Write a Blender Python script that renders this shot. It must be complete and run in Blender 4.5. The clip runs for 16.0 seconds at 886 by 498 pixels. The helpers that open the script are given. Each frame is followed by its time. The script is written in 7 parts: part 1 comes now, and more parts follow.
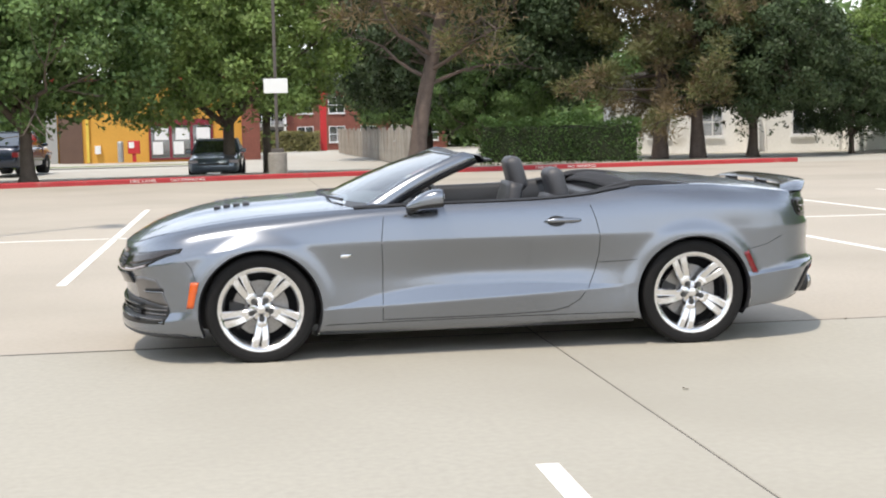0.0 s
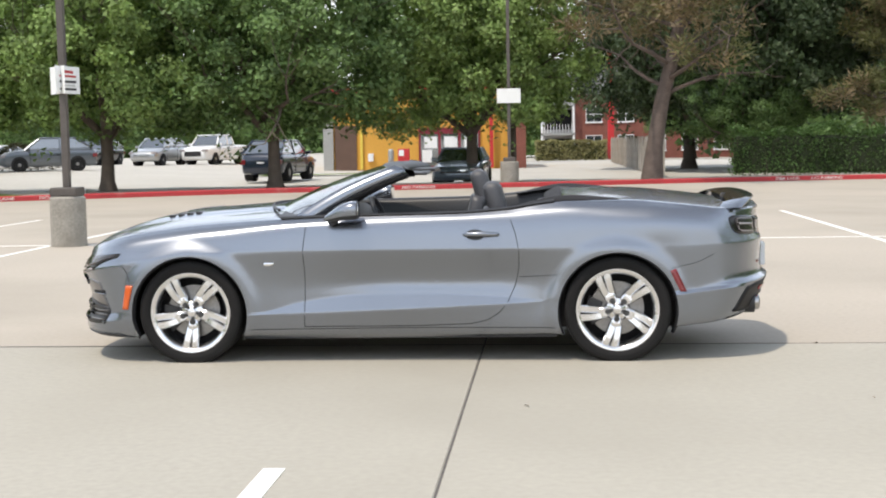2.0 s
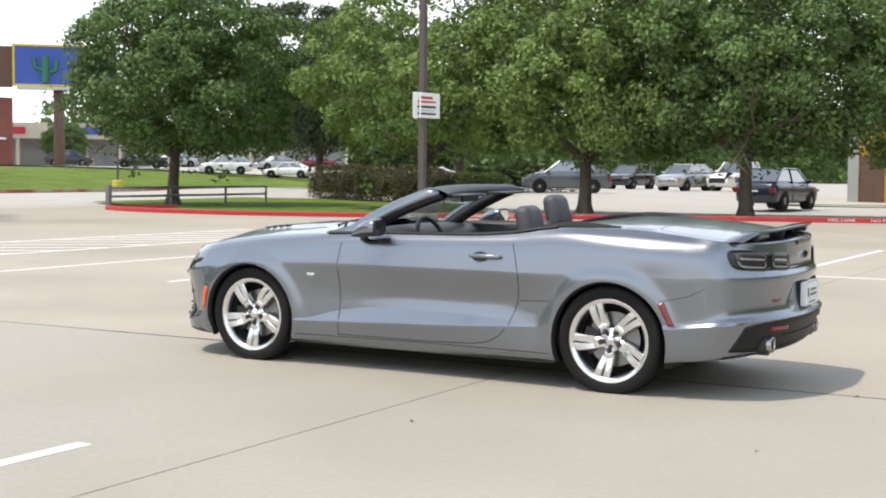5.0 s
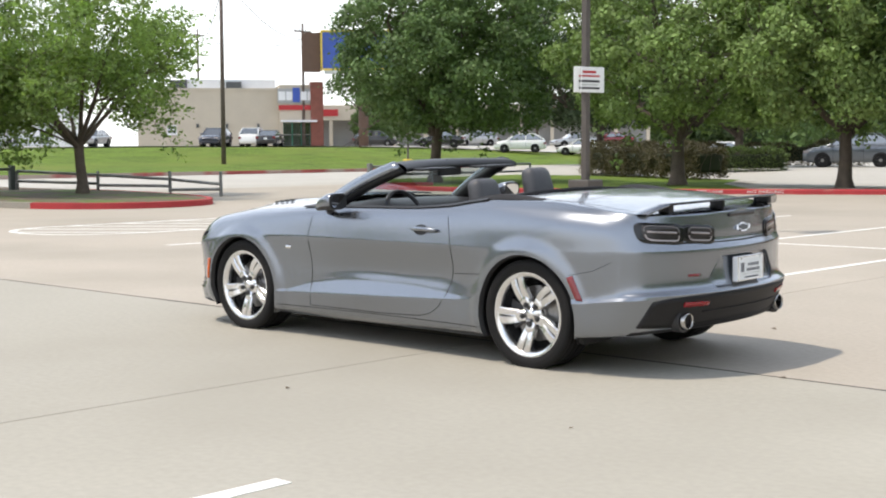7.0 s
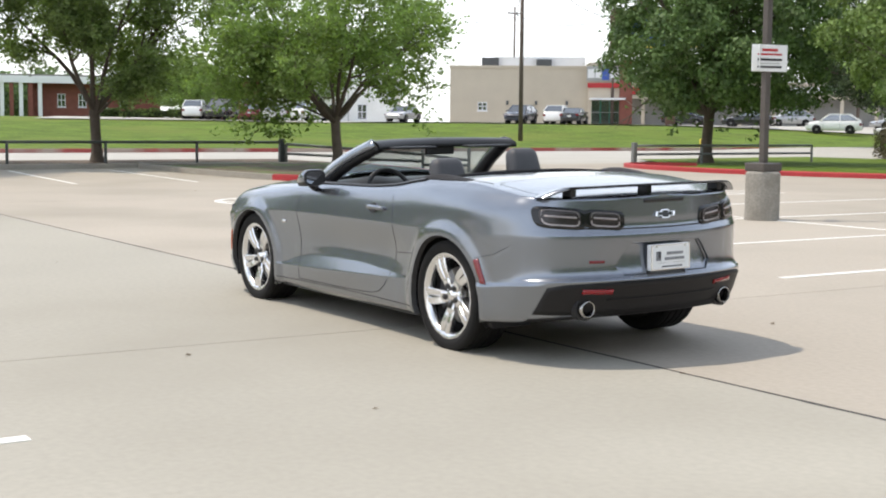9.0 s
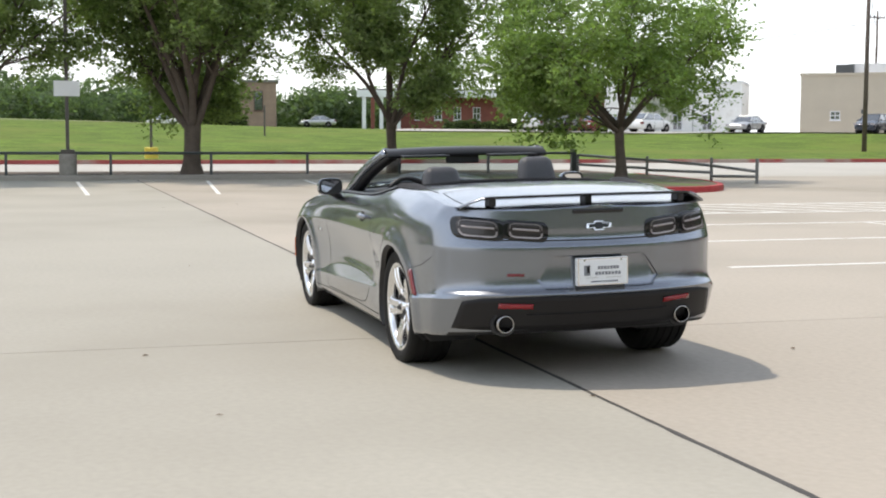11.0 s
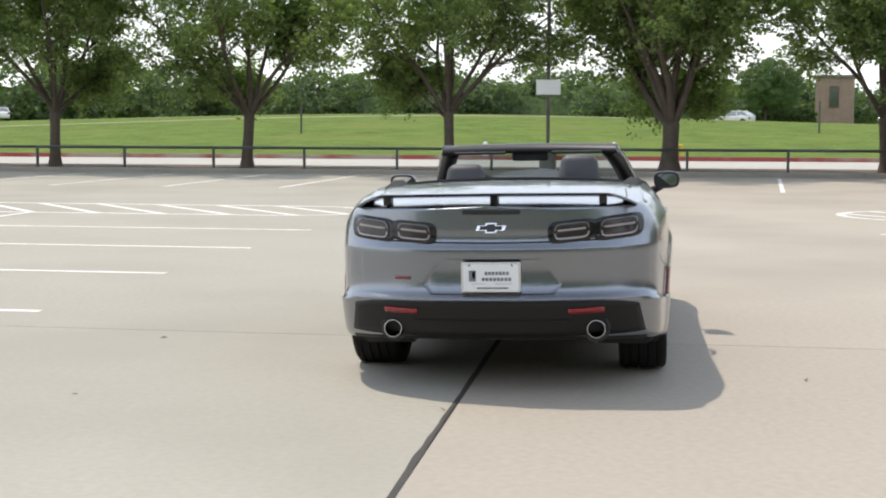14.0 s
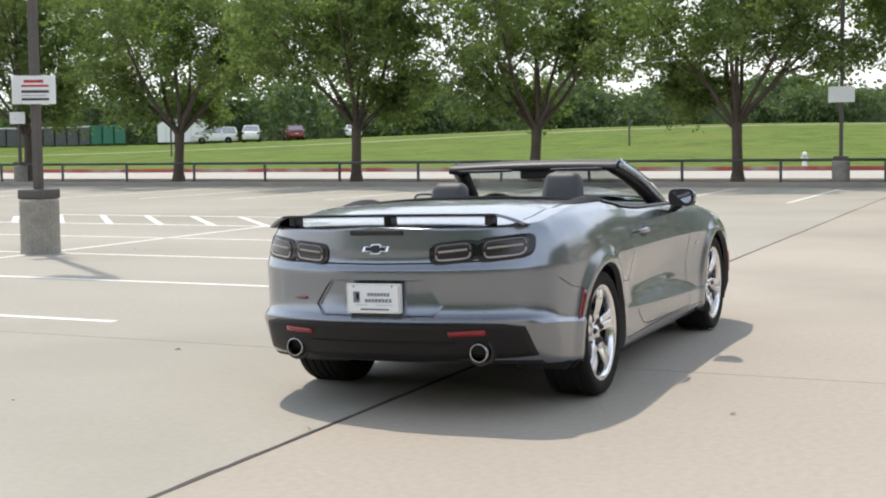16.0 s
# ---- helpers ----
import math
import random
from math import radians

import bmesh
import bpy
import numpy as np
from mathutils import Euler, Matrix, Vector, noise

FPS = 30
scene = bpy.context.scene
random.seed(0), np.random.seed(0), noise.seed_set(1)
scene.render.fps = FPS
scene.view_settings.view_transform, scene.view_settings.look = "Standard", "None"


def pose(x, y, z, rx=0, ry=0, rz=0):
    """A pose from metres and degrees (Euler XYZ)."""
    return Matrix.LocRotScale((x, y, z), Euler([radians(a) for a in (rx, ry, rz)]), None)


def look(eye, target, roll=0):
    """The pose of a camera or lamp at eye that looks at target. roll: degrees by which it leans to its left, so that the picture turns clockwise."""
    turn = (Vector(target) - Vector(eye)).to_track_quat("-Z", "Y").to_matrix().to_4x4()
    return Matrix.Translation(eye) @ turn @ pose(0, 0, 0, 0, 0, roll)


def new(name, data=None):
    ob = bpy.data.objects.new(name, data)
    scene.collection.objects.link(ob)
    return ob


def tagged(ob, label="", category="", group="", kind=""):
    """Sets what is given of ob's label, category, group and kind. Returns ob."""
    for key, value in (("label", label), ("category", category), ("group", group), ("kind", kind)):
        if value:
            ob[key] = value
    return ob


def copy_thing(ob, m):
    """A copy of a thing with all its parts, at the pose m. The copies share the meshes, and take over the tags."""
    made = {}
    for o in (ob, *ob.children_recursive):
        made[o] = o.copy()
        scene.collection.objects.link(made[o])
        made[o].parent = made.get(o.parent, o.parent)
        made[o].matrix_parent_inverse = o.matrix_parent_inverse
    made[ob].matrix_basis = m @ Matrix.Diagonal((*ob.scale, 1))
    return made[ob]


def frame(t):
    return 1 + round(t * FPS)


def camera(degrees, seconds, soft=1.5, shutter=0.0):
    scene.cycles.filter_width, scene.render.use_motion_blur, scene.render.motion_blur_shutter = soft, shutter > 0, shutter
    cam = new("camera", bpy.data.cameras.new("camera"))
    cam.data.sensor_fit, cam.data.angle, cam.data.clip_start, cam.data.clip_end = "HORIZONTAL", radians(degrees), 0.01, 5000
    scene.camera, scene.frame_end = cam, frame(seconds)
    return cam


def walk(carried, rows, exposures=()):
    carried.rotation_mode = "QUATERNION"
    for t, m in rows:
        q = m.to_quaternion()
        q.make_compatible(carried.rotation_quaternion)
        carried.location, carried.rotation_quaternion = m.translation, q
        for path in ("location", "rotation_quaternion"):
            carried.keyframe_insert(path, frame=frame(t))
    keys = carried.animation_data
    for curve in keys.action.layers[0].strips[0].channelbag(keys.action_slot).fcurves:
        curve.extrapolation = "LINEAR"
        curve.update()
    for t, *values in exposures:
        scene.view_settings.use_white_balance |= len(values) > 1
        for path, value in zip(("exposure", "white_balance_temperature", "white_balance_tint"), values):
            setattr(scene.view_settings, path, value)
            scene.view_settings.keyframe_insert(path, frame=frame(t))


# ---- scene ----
cam = camera(36.9, 16.0, soft=2.0)
PATH = [
    (0, (-1.493, -9.182, 1.431), (-1.197, -7.212, 1.251), -1.2),
    (0.5, (-0.911, -9.312, 1.433), (-0.713, -7.329, 1.26), -0.8),
    (1, (-0.274, -9.381, 1.425), (-0.2, -7.391, 1.245), -1.1),
    (1.5, (0.331, -9.466, 1.432), (0.265, -7.473, 1.275), -0.8),
    (2, (0.982, -9.456, 1.424), (0.819, -7.469, 1.265), -1.0),
    (2.5, (1.578, -9.448, 1.401), (1.22, -7.484, 1.278), -1.0),
    (3, (2.216, -9.354, 1.391), (1.736, -7.419, 1.23), 0.3),
    (3.5, (2.789, -9.25, 1.392), (2.168, -7.351, 1.286), -0.4),
    (6, (5.66, -8.023, 1.368), (4.513, -6.392, 1.211), 0.6),
    (6.5, (6.139, -7.653, 1.362), (4.903, -6.088, 1.209), -0.4),
    (7, (6.647, -7.235, 1.363), (5.28, -5.782, 1.213), -0.3),
    (7.5, (7.048, -6.802, 1.374), (5.61, -5.42, 1.225), -0.1),
    (8, (7.514, -6.328, 1.371), (5.981, -5.052, 1.225), -0.1),
    (8.5, (7.873, -5.85, 1.381), (6.284, -4.651, 1.191), -0.2),
    (9, (8.26, -5.319, 1.377), (6.582, -4.245, 1.193), 0.5),
    (9.5, (8.55, -4.8, 1.381), (6.82, -3.815, 1.195), -1.5),
    (10, (8.82, -4.192, 1.381), (7.006, -3.362, 1.235), -0.7),
    (12.5, (9.322, -1.129, 1.352), (7.342, -0.929, 1.148), 0.6),
    (13, (9.34, -0.488, 1.366), (7.347, -0.493, 1.2), 1.6),
    (13.5, (9.297, 0.107, 1.369), (7.314, -0.048, 1.163), -0.6),
    (14, (9.187, 0.745, 1.38), (7.217, 0.451, 1.202), 0.2),
    (14.5, (9.045, 1.329, 1.38), (7.109, 0.87, 1.177), -0.0),
    (15, (8.876, 1.955, 1.4), (6.968, 1.376, 1.247), 0.6),
    (15.5, (8.678, 2.489, 1.404), (6.822, 1.759, 1.25), -0.4),
    (16, (8.477, 3.068, 1.415), (6.656, 2.257, 1.257), -0.7),
]
walk(cam, [(t, look(eye, target, roll)) for t, eye, target, roll in PATH],
     exposures=[(0, 0.22), (1.5, 0.17), (3.5, 0.13), (6, 0.10), (9, 0.05), (12.5, -0.04), (16, -0.03)])

# world, sun, exposure -------------------------------------------------------
SUN_TO = Vector((-0.27, -0.34, 0.95)).normalized()
world = bpy.data.worlds.new("hazy_day")
scene.world = world
world.use_nodes = True
wn = world.node_tree
sky = wn.nodes.new("ShaderNodeTexSky")
sky.sky_type = 'NISHITA'
sky.sun_disc = False
sky.sun_elevation = math.asin(SUN_TO.z)
sky.sun_rotation = math.atan2(SUN_TO.x, SUN_TO.y)
sky.air_density, sky.dust_density, sky.ozone_density = 1.0, 1.5, 1.0
# thin bright haze over the whole sky
haze = wn.nodes.new("ShaderNodeMix")
haze.data_type = 'RGBA'
haze.inputs[0].default_value = 0.72
wc = wn.nodes.new("ShaderNodeTexCoord")
ws_ = wn.nodes.new("ShaderNodeSeparateXYZ")
wn.links.new(wc.outputs["Generated"], ws_.inputs[0])
wr = wn.nodes.new("ShaderNodeValToRGB")
wr.color_ramp.elements[0].position, wr.color_ramp.elements[0].color = 0.0, (1.68, 1.70, 1.72, 1)
wr.color_ramp.elements[1].position, wr.color_ramp.elements[1].color = 0.95, (0.48, 0.53, 0.63, 1)
mid = wr.color_ramp.elements.new(0.36)
mid.color = (1.52, 1.68, 1.92, 1)
low_band = wr.color_ramp.elements.new(0.13)
low_band.color = (1.68, 1.71, 1.75, 1)
high = wr.color_ramp.elements.new(0.62)
high.color = (1.04, 1.17, 1.38, 1)
wn.links.new(ws_.outputs["Z"], wr.inputs[0])
wm = wn.nodes.new("ShaderNodeVectorMath")
wm.operation = 'SCALE'
wm.inputs["Scale"].default_value = 10.8
wn.links.new(wr.outputs["Color"], wm.inputs[0])
wn.links.new(wm.outputs[0], haze.inputs[7])
wn.links.new(sky.outputs["Color"], haze.inputs[6])
wn.nodes["Background"].inputs["Strength"].default_value = 0.10
wn.links.new(haze.outputs[2], wn.nodes["Background"].inputs["Color"])
sun_data = bpy.data.lights.new("sun", 'SUN')
sun_data.energy, sun_data.angle, sun_data.color = 3.15, radians(1.2), (1.0, 0.90, 0.775)
sun = new("sun", sun_data)
sun.matrix_world = look(SUN_TO * 60, (0, 0, 0))
scene.view_settings.exposure = 0.0

# materials ------------------------------------------------------------------
def mat(name, color, rough=0.6, metal=0.0, var=0.15, scale=2.0, fine=40.0, bump=0.15, spec=0.5, coat=0.0,
        rand=0.0, stain=None, stain_at=(0.55, 0.75), stain_scale=0.4):
    """A surface with colour variation at two scales, fine relief, and differences from piece to piece."""
    m = bpy.data.materials.new(name)
    m.use_nodes = True
    nt = m.node_tree
    b = nt.nodes["Principled BSDF"]
    b.inputs["Roughness"].default_value = rough
    b.inputs["Metallic"].default_value = metal
    b.inputs["Specular IOR Level"].default_value = spec
    b.inputs["Coat Weight"].default_value = coat
    b.inputs["Coat Roughness"].default_value = 0.04
    tc = nt.nodes.new("ShaderNodeTexCoord")
    n1 = nt.nodes.new("ShaderNodeTexNoise")
    n1.inputs["Scale"].default_value, n1.inputs["Detail"].default_value = scale, 6
    n2 = nt.nodes.new("ShaderNodeTexNoise")
    n2.inputs["Scale"].default_value, n2.inputs["Detail"].default_value = fine, 4
    for n in (n1, n2):
        nt.links.new(tc.outputs["Object"], n.inputs["Vector"])
    add = nt.nodes.new("ShaderNodeMath")
    add.operation = 'ADD'
    nt.links.new(n1.outputs["Fac"], add.inputs[0])
    nt.links.new(n2.outputs["Fac"], add.inputs[1])
    mr = nt.nodes.new("ShaderNodeMapRange")
    mr.inputs["From Min"].default_value, mr.inputs["From Max"].default_value = 0.6, 1.4
    mr.inputs["To Min"].default_value, mr.inputs["To Max"].default_value = 1 - var, 1 + var
    nt.links.new(add.outputs[0], mr.inputs["Value"])
    val = mr.outputs["Result"]
    if rand:
        oi = nt.nodes.new("ShaderNodeObjectInfo")
        r2 = nt.nodes.new("ShaderNodeMapRange")
        r2.inputs["To Min"].default_value, r2.inputs["To Max"].default_value = 1 - rand, 1 + rand
        nt.links.new(oi.outputs["Random"], r2.inputs["Value"])
        mu = nt.nodes.new("ShaderNodeMath")
        mu.operation = 'MULTIPLY'
        nt.links.new(val, mu.inputs[0])
        nt.links.new(r2.outputs["Result"], mu.inputs[1])
        val = mu.outputs[0]
    mx = nt.nodes.new("ShaderNodeMix")
    mx.data_type, mx.blend_type = 'RGBA', 'MULTIPLY'
    mx.inputs[0].default_value = 1.0
    mx.inputs[6].default_value = (*color, 1)
    nt.links.new(val, mx.inputs[7])
    col = mx.outputs[2]
    if stain:
        n3 = nt.nodes.new("ShaderNodeTexNoise")
        n3.inputs["Scale"].default_value, n3.inputs["Detail"].default_value = stain_scale, 8
        nt.links.new(tc.outputs["Object"], n3.inputs["Vector"])
        r3 = nt.nodes.new("ShaderNodeMapRange")
        r3.inputs["From Min"].default_value, r3.inputs["From Max"].default_value = stain_at
        nt.links.new(n3.outputs["Fac"], r3.inputs["Value"])
        m3 = nt.nodes.new("ShaderNodeMix")
        m3.data_type = 'RGBA'
        nt.links.new(r3.outputs["Result"], m3.inputs[0])
        nt.links.new(col, m3.inputs[6])
        m3.inputs[7].default_value = (*stain, 1)
        col = m3.outputs[2]
    nt.links.new(col, b.inputs["Base Color"])
    if bump:
        bp = nt.nodes.new("ShaderNodeBump")
        bp.inputs["Strength"].default_value = bump
        bp.inputs["Distance"].default_value = 0.01
        nt.links.new(n2.outputs["Fac"], bp.inputs["Height"])
        nt.links.new(bp.outputs["Normal"], b.inputs["Normal"])
    return m


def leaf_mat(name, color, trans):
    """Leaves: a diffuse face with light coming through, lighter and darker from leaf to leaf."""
    m = bpy.data.materials.new(name)
    m.use_nodes = True
    nt = m.node_tree
    b = nt.nodes["Principled BSDF"]
    b.inputs["Roughness"].default_value = 0.55
    b.inputs["Specular IOR Level"].default_value = 0.3
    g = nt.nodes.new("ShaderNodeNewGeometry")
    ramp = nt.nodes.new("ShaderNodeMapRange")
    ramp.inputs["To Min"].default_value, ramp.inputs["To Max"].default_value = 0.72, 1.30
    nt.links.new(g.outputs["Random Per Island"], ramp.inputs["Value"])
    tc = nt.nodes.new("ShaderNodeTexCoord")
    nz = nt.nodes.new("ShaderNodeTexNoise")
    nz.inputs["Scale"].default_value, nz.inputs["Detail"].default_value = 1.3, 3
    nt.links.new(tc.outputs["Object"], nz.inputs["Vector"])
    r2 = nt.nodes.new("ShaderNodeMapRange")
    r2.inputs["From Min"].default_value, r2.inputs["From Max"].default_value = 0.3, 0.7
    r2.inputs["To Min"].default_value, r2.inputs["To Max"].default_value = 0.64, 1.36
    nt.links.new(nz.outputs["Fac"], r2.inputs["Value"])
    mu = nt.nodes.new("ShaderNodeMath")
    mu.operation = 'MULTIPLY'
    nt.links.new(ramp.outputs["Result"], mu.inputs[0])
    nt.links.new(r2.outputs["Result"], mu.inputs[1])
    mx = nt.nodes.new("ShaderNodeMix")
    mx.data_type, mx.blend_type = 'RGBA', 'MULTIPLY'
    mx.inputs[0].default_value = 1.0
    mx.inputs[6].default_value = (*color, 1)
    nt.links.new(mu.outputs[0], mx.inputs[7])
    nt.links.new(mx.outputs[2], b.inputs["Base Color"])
    tr = nt.nodes.new("ShaderNodeBsdfTranslucent")
    mt = nt.nodes.new("ShaderNodeMix")
    mt.data_type, mt.blend_type = 'RGBA', 'MULTIPLY'
    mt.inputs[0].default_value = 1.0
    nt.links.new(mx.outputs[2], mt.inputs[6])
    mt.inputs[7].default_value = (1.15, 1.35, 0.62, 1)
    nt.links.new(mt.outputs[2], tr.inputs["Color"])
    ms = nt.nodes.new("ShaderNodeMixShader")
    ms.inputs[0].default_value = trans
    nt.links.new(b.outputs[0], ms.inputs[1])
    nt.links.new(tr.outputs[0], ms.inputs[2])
    nt.links.new(ms.outputs[0], nt.nodes["Material Output"].inputs["Surface"])
    return m


def glass_mat(name, tint, power=3.6):
    """Thin clear sheet: see-through, with a mirror gloss that grows at the edge of sight."""
    m = bpy.data.materials.new(name)
    m.use_nodes = True
    nt = m.node_tree
    nt.nodes.remove(nt.nodes["Principled BSDF"])
    tr = nt.nodes.new("ShaderNodeBsdfTransparent")
    tr.inputs["Color"].default_value = (*tint, 1)
    gl = nt.nodes.new("ShaderNodeBsdfGlossy")
    gl.inputs["Roughness"].default_value = 0.02
    fr = nt.nodes.new("ShaderNodeLayerWeight")
    fr.inputs["Blend"].default_value = 0.5
    pw = nt.nodes.new("ShaderNodeMath")
    pw.operation = 'POWER'
    pw.inputs[1].default_value = power
    nt.links.new(fr.outputs["Facing"], pw.inputs[0])
    mr = nt.nodes.new("ShaderNodeMapRange")
    mr.inputs["To Min"].default_value, mr.inputs["To Max"].default_value = 0.10, 0.95
    nt.links.new(pw.outputs[0], mr.inputs["Value"])
    ms = nt.nodes.new("ShaderNodeMixShader")
    nt.links.new(mr.outputs[0], ms.inputs[0])
    nt.links.new(tr.outputs[0], ms.inputs[1])
    nt.links.new(gl.outputs[0], ms.inputs[2])
    nt.links.new(ms.outputs[0], nt.nodes["Material Output"].inputs["Surface"])
    return m


M_CONC = mat("pale_concrete", (0.409, 0.364, 0.304), 0.85, var=0.11, scale=0.30, fine=22, bump=0.03, rand=0.03,
             stain=(0.325, 0.290, 0.236), stain_at=(0.48, 0.74), stain_scale=0.20)
M_CONCG = mat("cool_concrete", (0.390, 0.366, 0.311), 0.85, var=0.11, scale=0.30, fine=22, bump=0.03, rand=0.03,
              stain=(0.318, 0.294, 0.243), stain_at=(0.48, 0.74), stain_scale=0.20)
M_CONC2 = mat("road_concrete", (0.44, 0.42, 0.375), 0.85, var=0.10, scale=0.3, fine=5, bump=0.05)
M_TAR = mat("joint_tar", (0.062, 0.057, 0.052), 0.8, var=0.35, scale=4, fine=70)
M_JOINT = mat("joint_filler", (0.095, 0.086, 0.078), 0.9, var=0.3, scale=3, fine=60)
M_LINE = mat("white_marking_paint", (0.80, 0.79, 0.75), 0.7, var=0.12, scale=1.5, fine=30, stain=(0.55, 0.52, 0.46), stain_at=(0.6, 0.75), stain_scale=3)
M_REDK = mat("red_kerb_paint", (0.42, 0.035, 0.04), 0.65, var=0.2, scale=1.2, fine=20, stain=(0.45, 0.22, 0.18), stain_at=(0.62, 0.8), stain_scale=1.4)
M_REDF = mat("faded_red_kerb_paint", (0.36, 0.075, 0.07), 0.75, var=0.3, scale=0.8, fine=12, stain=(0.42, 0.33, 0.28), stain_at=(0.44, 0.58), stain_scale=0.35)
M_KERB = mat("grey_kerb_concrete", (0.32, 0.295, 0.255), 0.85, var=0.2, scale=1, fine=20)
M_GRASS = mat("mown_grass", (0.106, 0.162, 0.022), 0.95, spec=0.15, var=0.55, scale=0.5, fine=4, bump=0.5, stain=(0.152, 0.184, 0.036), stain_at=(0.5, 0.75), stain_scale=0.12)
M_BEDG = mat("thin_grass_soil", (0.13, 0.10, 0.068), 0.95, var=0.35, scale=2, fine=25, bump=0.4, stain=(0.10, 0.15, 0.035), stain_at=(0.46, 0.60), stain_scale=0.9)
M_DIRT = mat("mulch_soil", (0.13, 0.095, 0.065), 0.95, var=0.35, scale=2, fine=25, bump=0.4)
M_BARK = mat("grey_brown_bark", (0.105, 0.082, 0.064), 0.9, var=0.35, scale=4, fine=30, bump=0.8)
M_PBARK = mat("pine_bark", (0.115, 0.088, 0.075), 0.9, var=0.35, scale=4, fine=25, bump=0.9)
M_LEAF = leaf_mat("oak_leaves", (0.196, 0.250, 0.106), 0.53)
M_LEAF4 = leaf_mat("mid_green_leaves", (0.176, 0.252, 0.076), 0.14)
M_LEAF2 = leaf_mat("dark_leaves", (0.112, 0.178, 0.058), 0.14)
# deep shade behind the pines is put into this dark leaf colour
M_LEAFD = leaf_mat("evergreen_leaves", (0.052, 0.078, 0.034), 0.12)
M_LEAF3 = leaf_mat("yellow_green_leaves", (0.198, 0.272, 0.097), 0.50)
# distance haze over the far trees is put into this leaf colour
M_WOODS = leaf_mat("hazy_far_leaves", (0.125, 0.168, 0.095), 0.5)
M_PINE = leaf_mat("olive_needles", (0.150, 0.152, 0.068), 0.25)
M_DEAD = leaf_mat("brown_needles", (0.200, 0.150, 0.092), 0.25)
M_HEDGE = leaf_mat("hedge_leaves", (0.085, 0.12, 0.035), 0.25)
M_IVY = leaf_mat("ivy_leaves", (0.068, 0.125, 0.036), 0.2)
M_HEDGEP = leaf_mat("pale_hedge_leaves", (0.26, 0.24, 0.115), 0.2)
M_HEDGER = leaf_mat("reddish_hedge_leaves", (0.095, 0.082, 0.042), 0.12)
M_STEEL = mat("galvanised_steel", (0.38, 0.38, 0.37), 0.5, metal=0.6, var=0.15, scale=3, fine=30)
M_POLE = mat("bronze_pole_paint", (0.085, 0.073, 0.065), 0.55, var=0.2, scale=2, fine=20)
M_RAIL = mat("dark_rail_paint", (0.075, 0.085, 0.085), 0.55, var=0.25, scale=2, fine=20)
M_BASE = mat("pole_base_concrete", (0.30, 0.28, 0.245), 0.9, var=0.3, scale=2.5, fine=30, bump=0.4, stain=(0.17, 0.155, 0.13), stain_at=(0.5, 0.75), stain_scale=2)
M_SIGN = mat("white_sign_sheet", (0.78, 0.79, 0.78), 0.45, var=0.04, bump=0.0)
M_SIGNB = mat("sign_back", (0.50, 0.51, 0.50), 0.4, metal=0.4, var=0.08)
M_RED = mat("red_print", (0.45, 0.03, 0.035), 0.5, var=0.08, bump=0)
M_BLACK = mat("black_print", (0.03, 0.03, 0.035), 0.5, var=0.1, bump=0)
M_BLUE = mat("blue_print", (0.05, 0.10, 0.42), 0.5, var=0.08, bump=0)

# builders -------------------------------------------------------------------
def thing(name, label, category, loc=(0, 0, 0), rz=0.0, group="", kind=""):
    """An empty at the thing's base that carries its parts."""
    ob = new(name)
    ob.empty_display_size = 0.2
    ob.matrix_world = pose(*loc, 0, 0, rz)
    return tagged(ob, label, category, group, kind)


def solid(name, bm, material, smooth=False):
    me = bpy.data.meshes.new(name)
    bm.normal_update()
    bm.to_mesh(me)
    bm.free()
    me.materials.append(material)
    if smooth:
        me.shade_smooth()
    return new(name, me)


def part(name, bm, material, parent, label="", smooth=False):
    ob = solid(name, bm, material, smooth)
    ob.parent = parent
    return tagged(ob, label)


def pydata(name, verts, faces, material, parent=None, smooth=False, label=""):
    me = bpy.data.meshes.new(name)
    me.from_pydata(verts, [], faces)
    me.materials.append(material)
    if smooth:
        me.shade_smooth()
    ob = new(name, me)
    if parent:
        ob.parent = parent
    return tagged(ob, label)


def share(name, me, parent, m=None):
    """Another object on the same mesh data."""
    ob = new(name, me)
    ob.parent = parent
    if m is not None:
        ob.matrix_basis = m
    return ob


def box(bm, x0, x1, y0, y1, z0, z1, bevel=0.0, seg=1, m=None):
    ret = bmesh.ops.create_cube(bm, size=1.0)
    vs = ret["verts"]
    for v in vs:
        v.co = Vector(((x0 + x1) / 2 + v.co.x * (x1 - x0), (y0 + y1) / 2 + v.co.y * (y1 - y0), (z0 + z1) / 2 + v.co.z * (z1 - z0)))
    if bevel:
        es = list({e for v in vs for e in v.link_edges})
        r = bmesh.ops.bevel(bm, geom=es, offset=bevel, segments=seg, affect='EDGES', profile=0.5)
        vs = list({v for f in r["faces"] for v in f.verts} | {v for v in vs if v.is_valid})
    if m is not None:
        for v in vs:
            v.co = m @ v.co
    return bm


def ring(center, axis, r, n, up=None):
    a = Vector(axis).normalized()
    u = a.orthogonal().normalized() if up is None else (Vector(up) - a * a.dot(Vector(up))).normalized()
    w = a.cross(u)
    return [Vector(center) + (u * math.cos(2 * math.pi * i / n) + w * math.sin(2 * math.pi * i / n)) * r for i in range(n)]


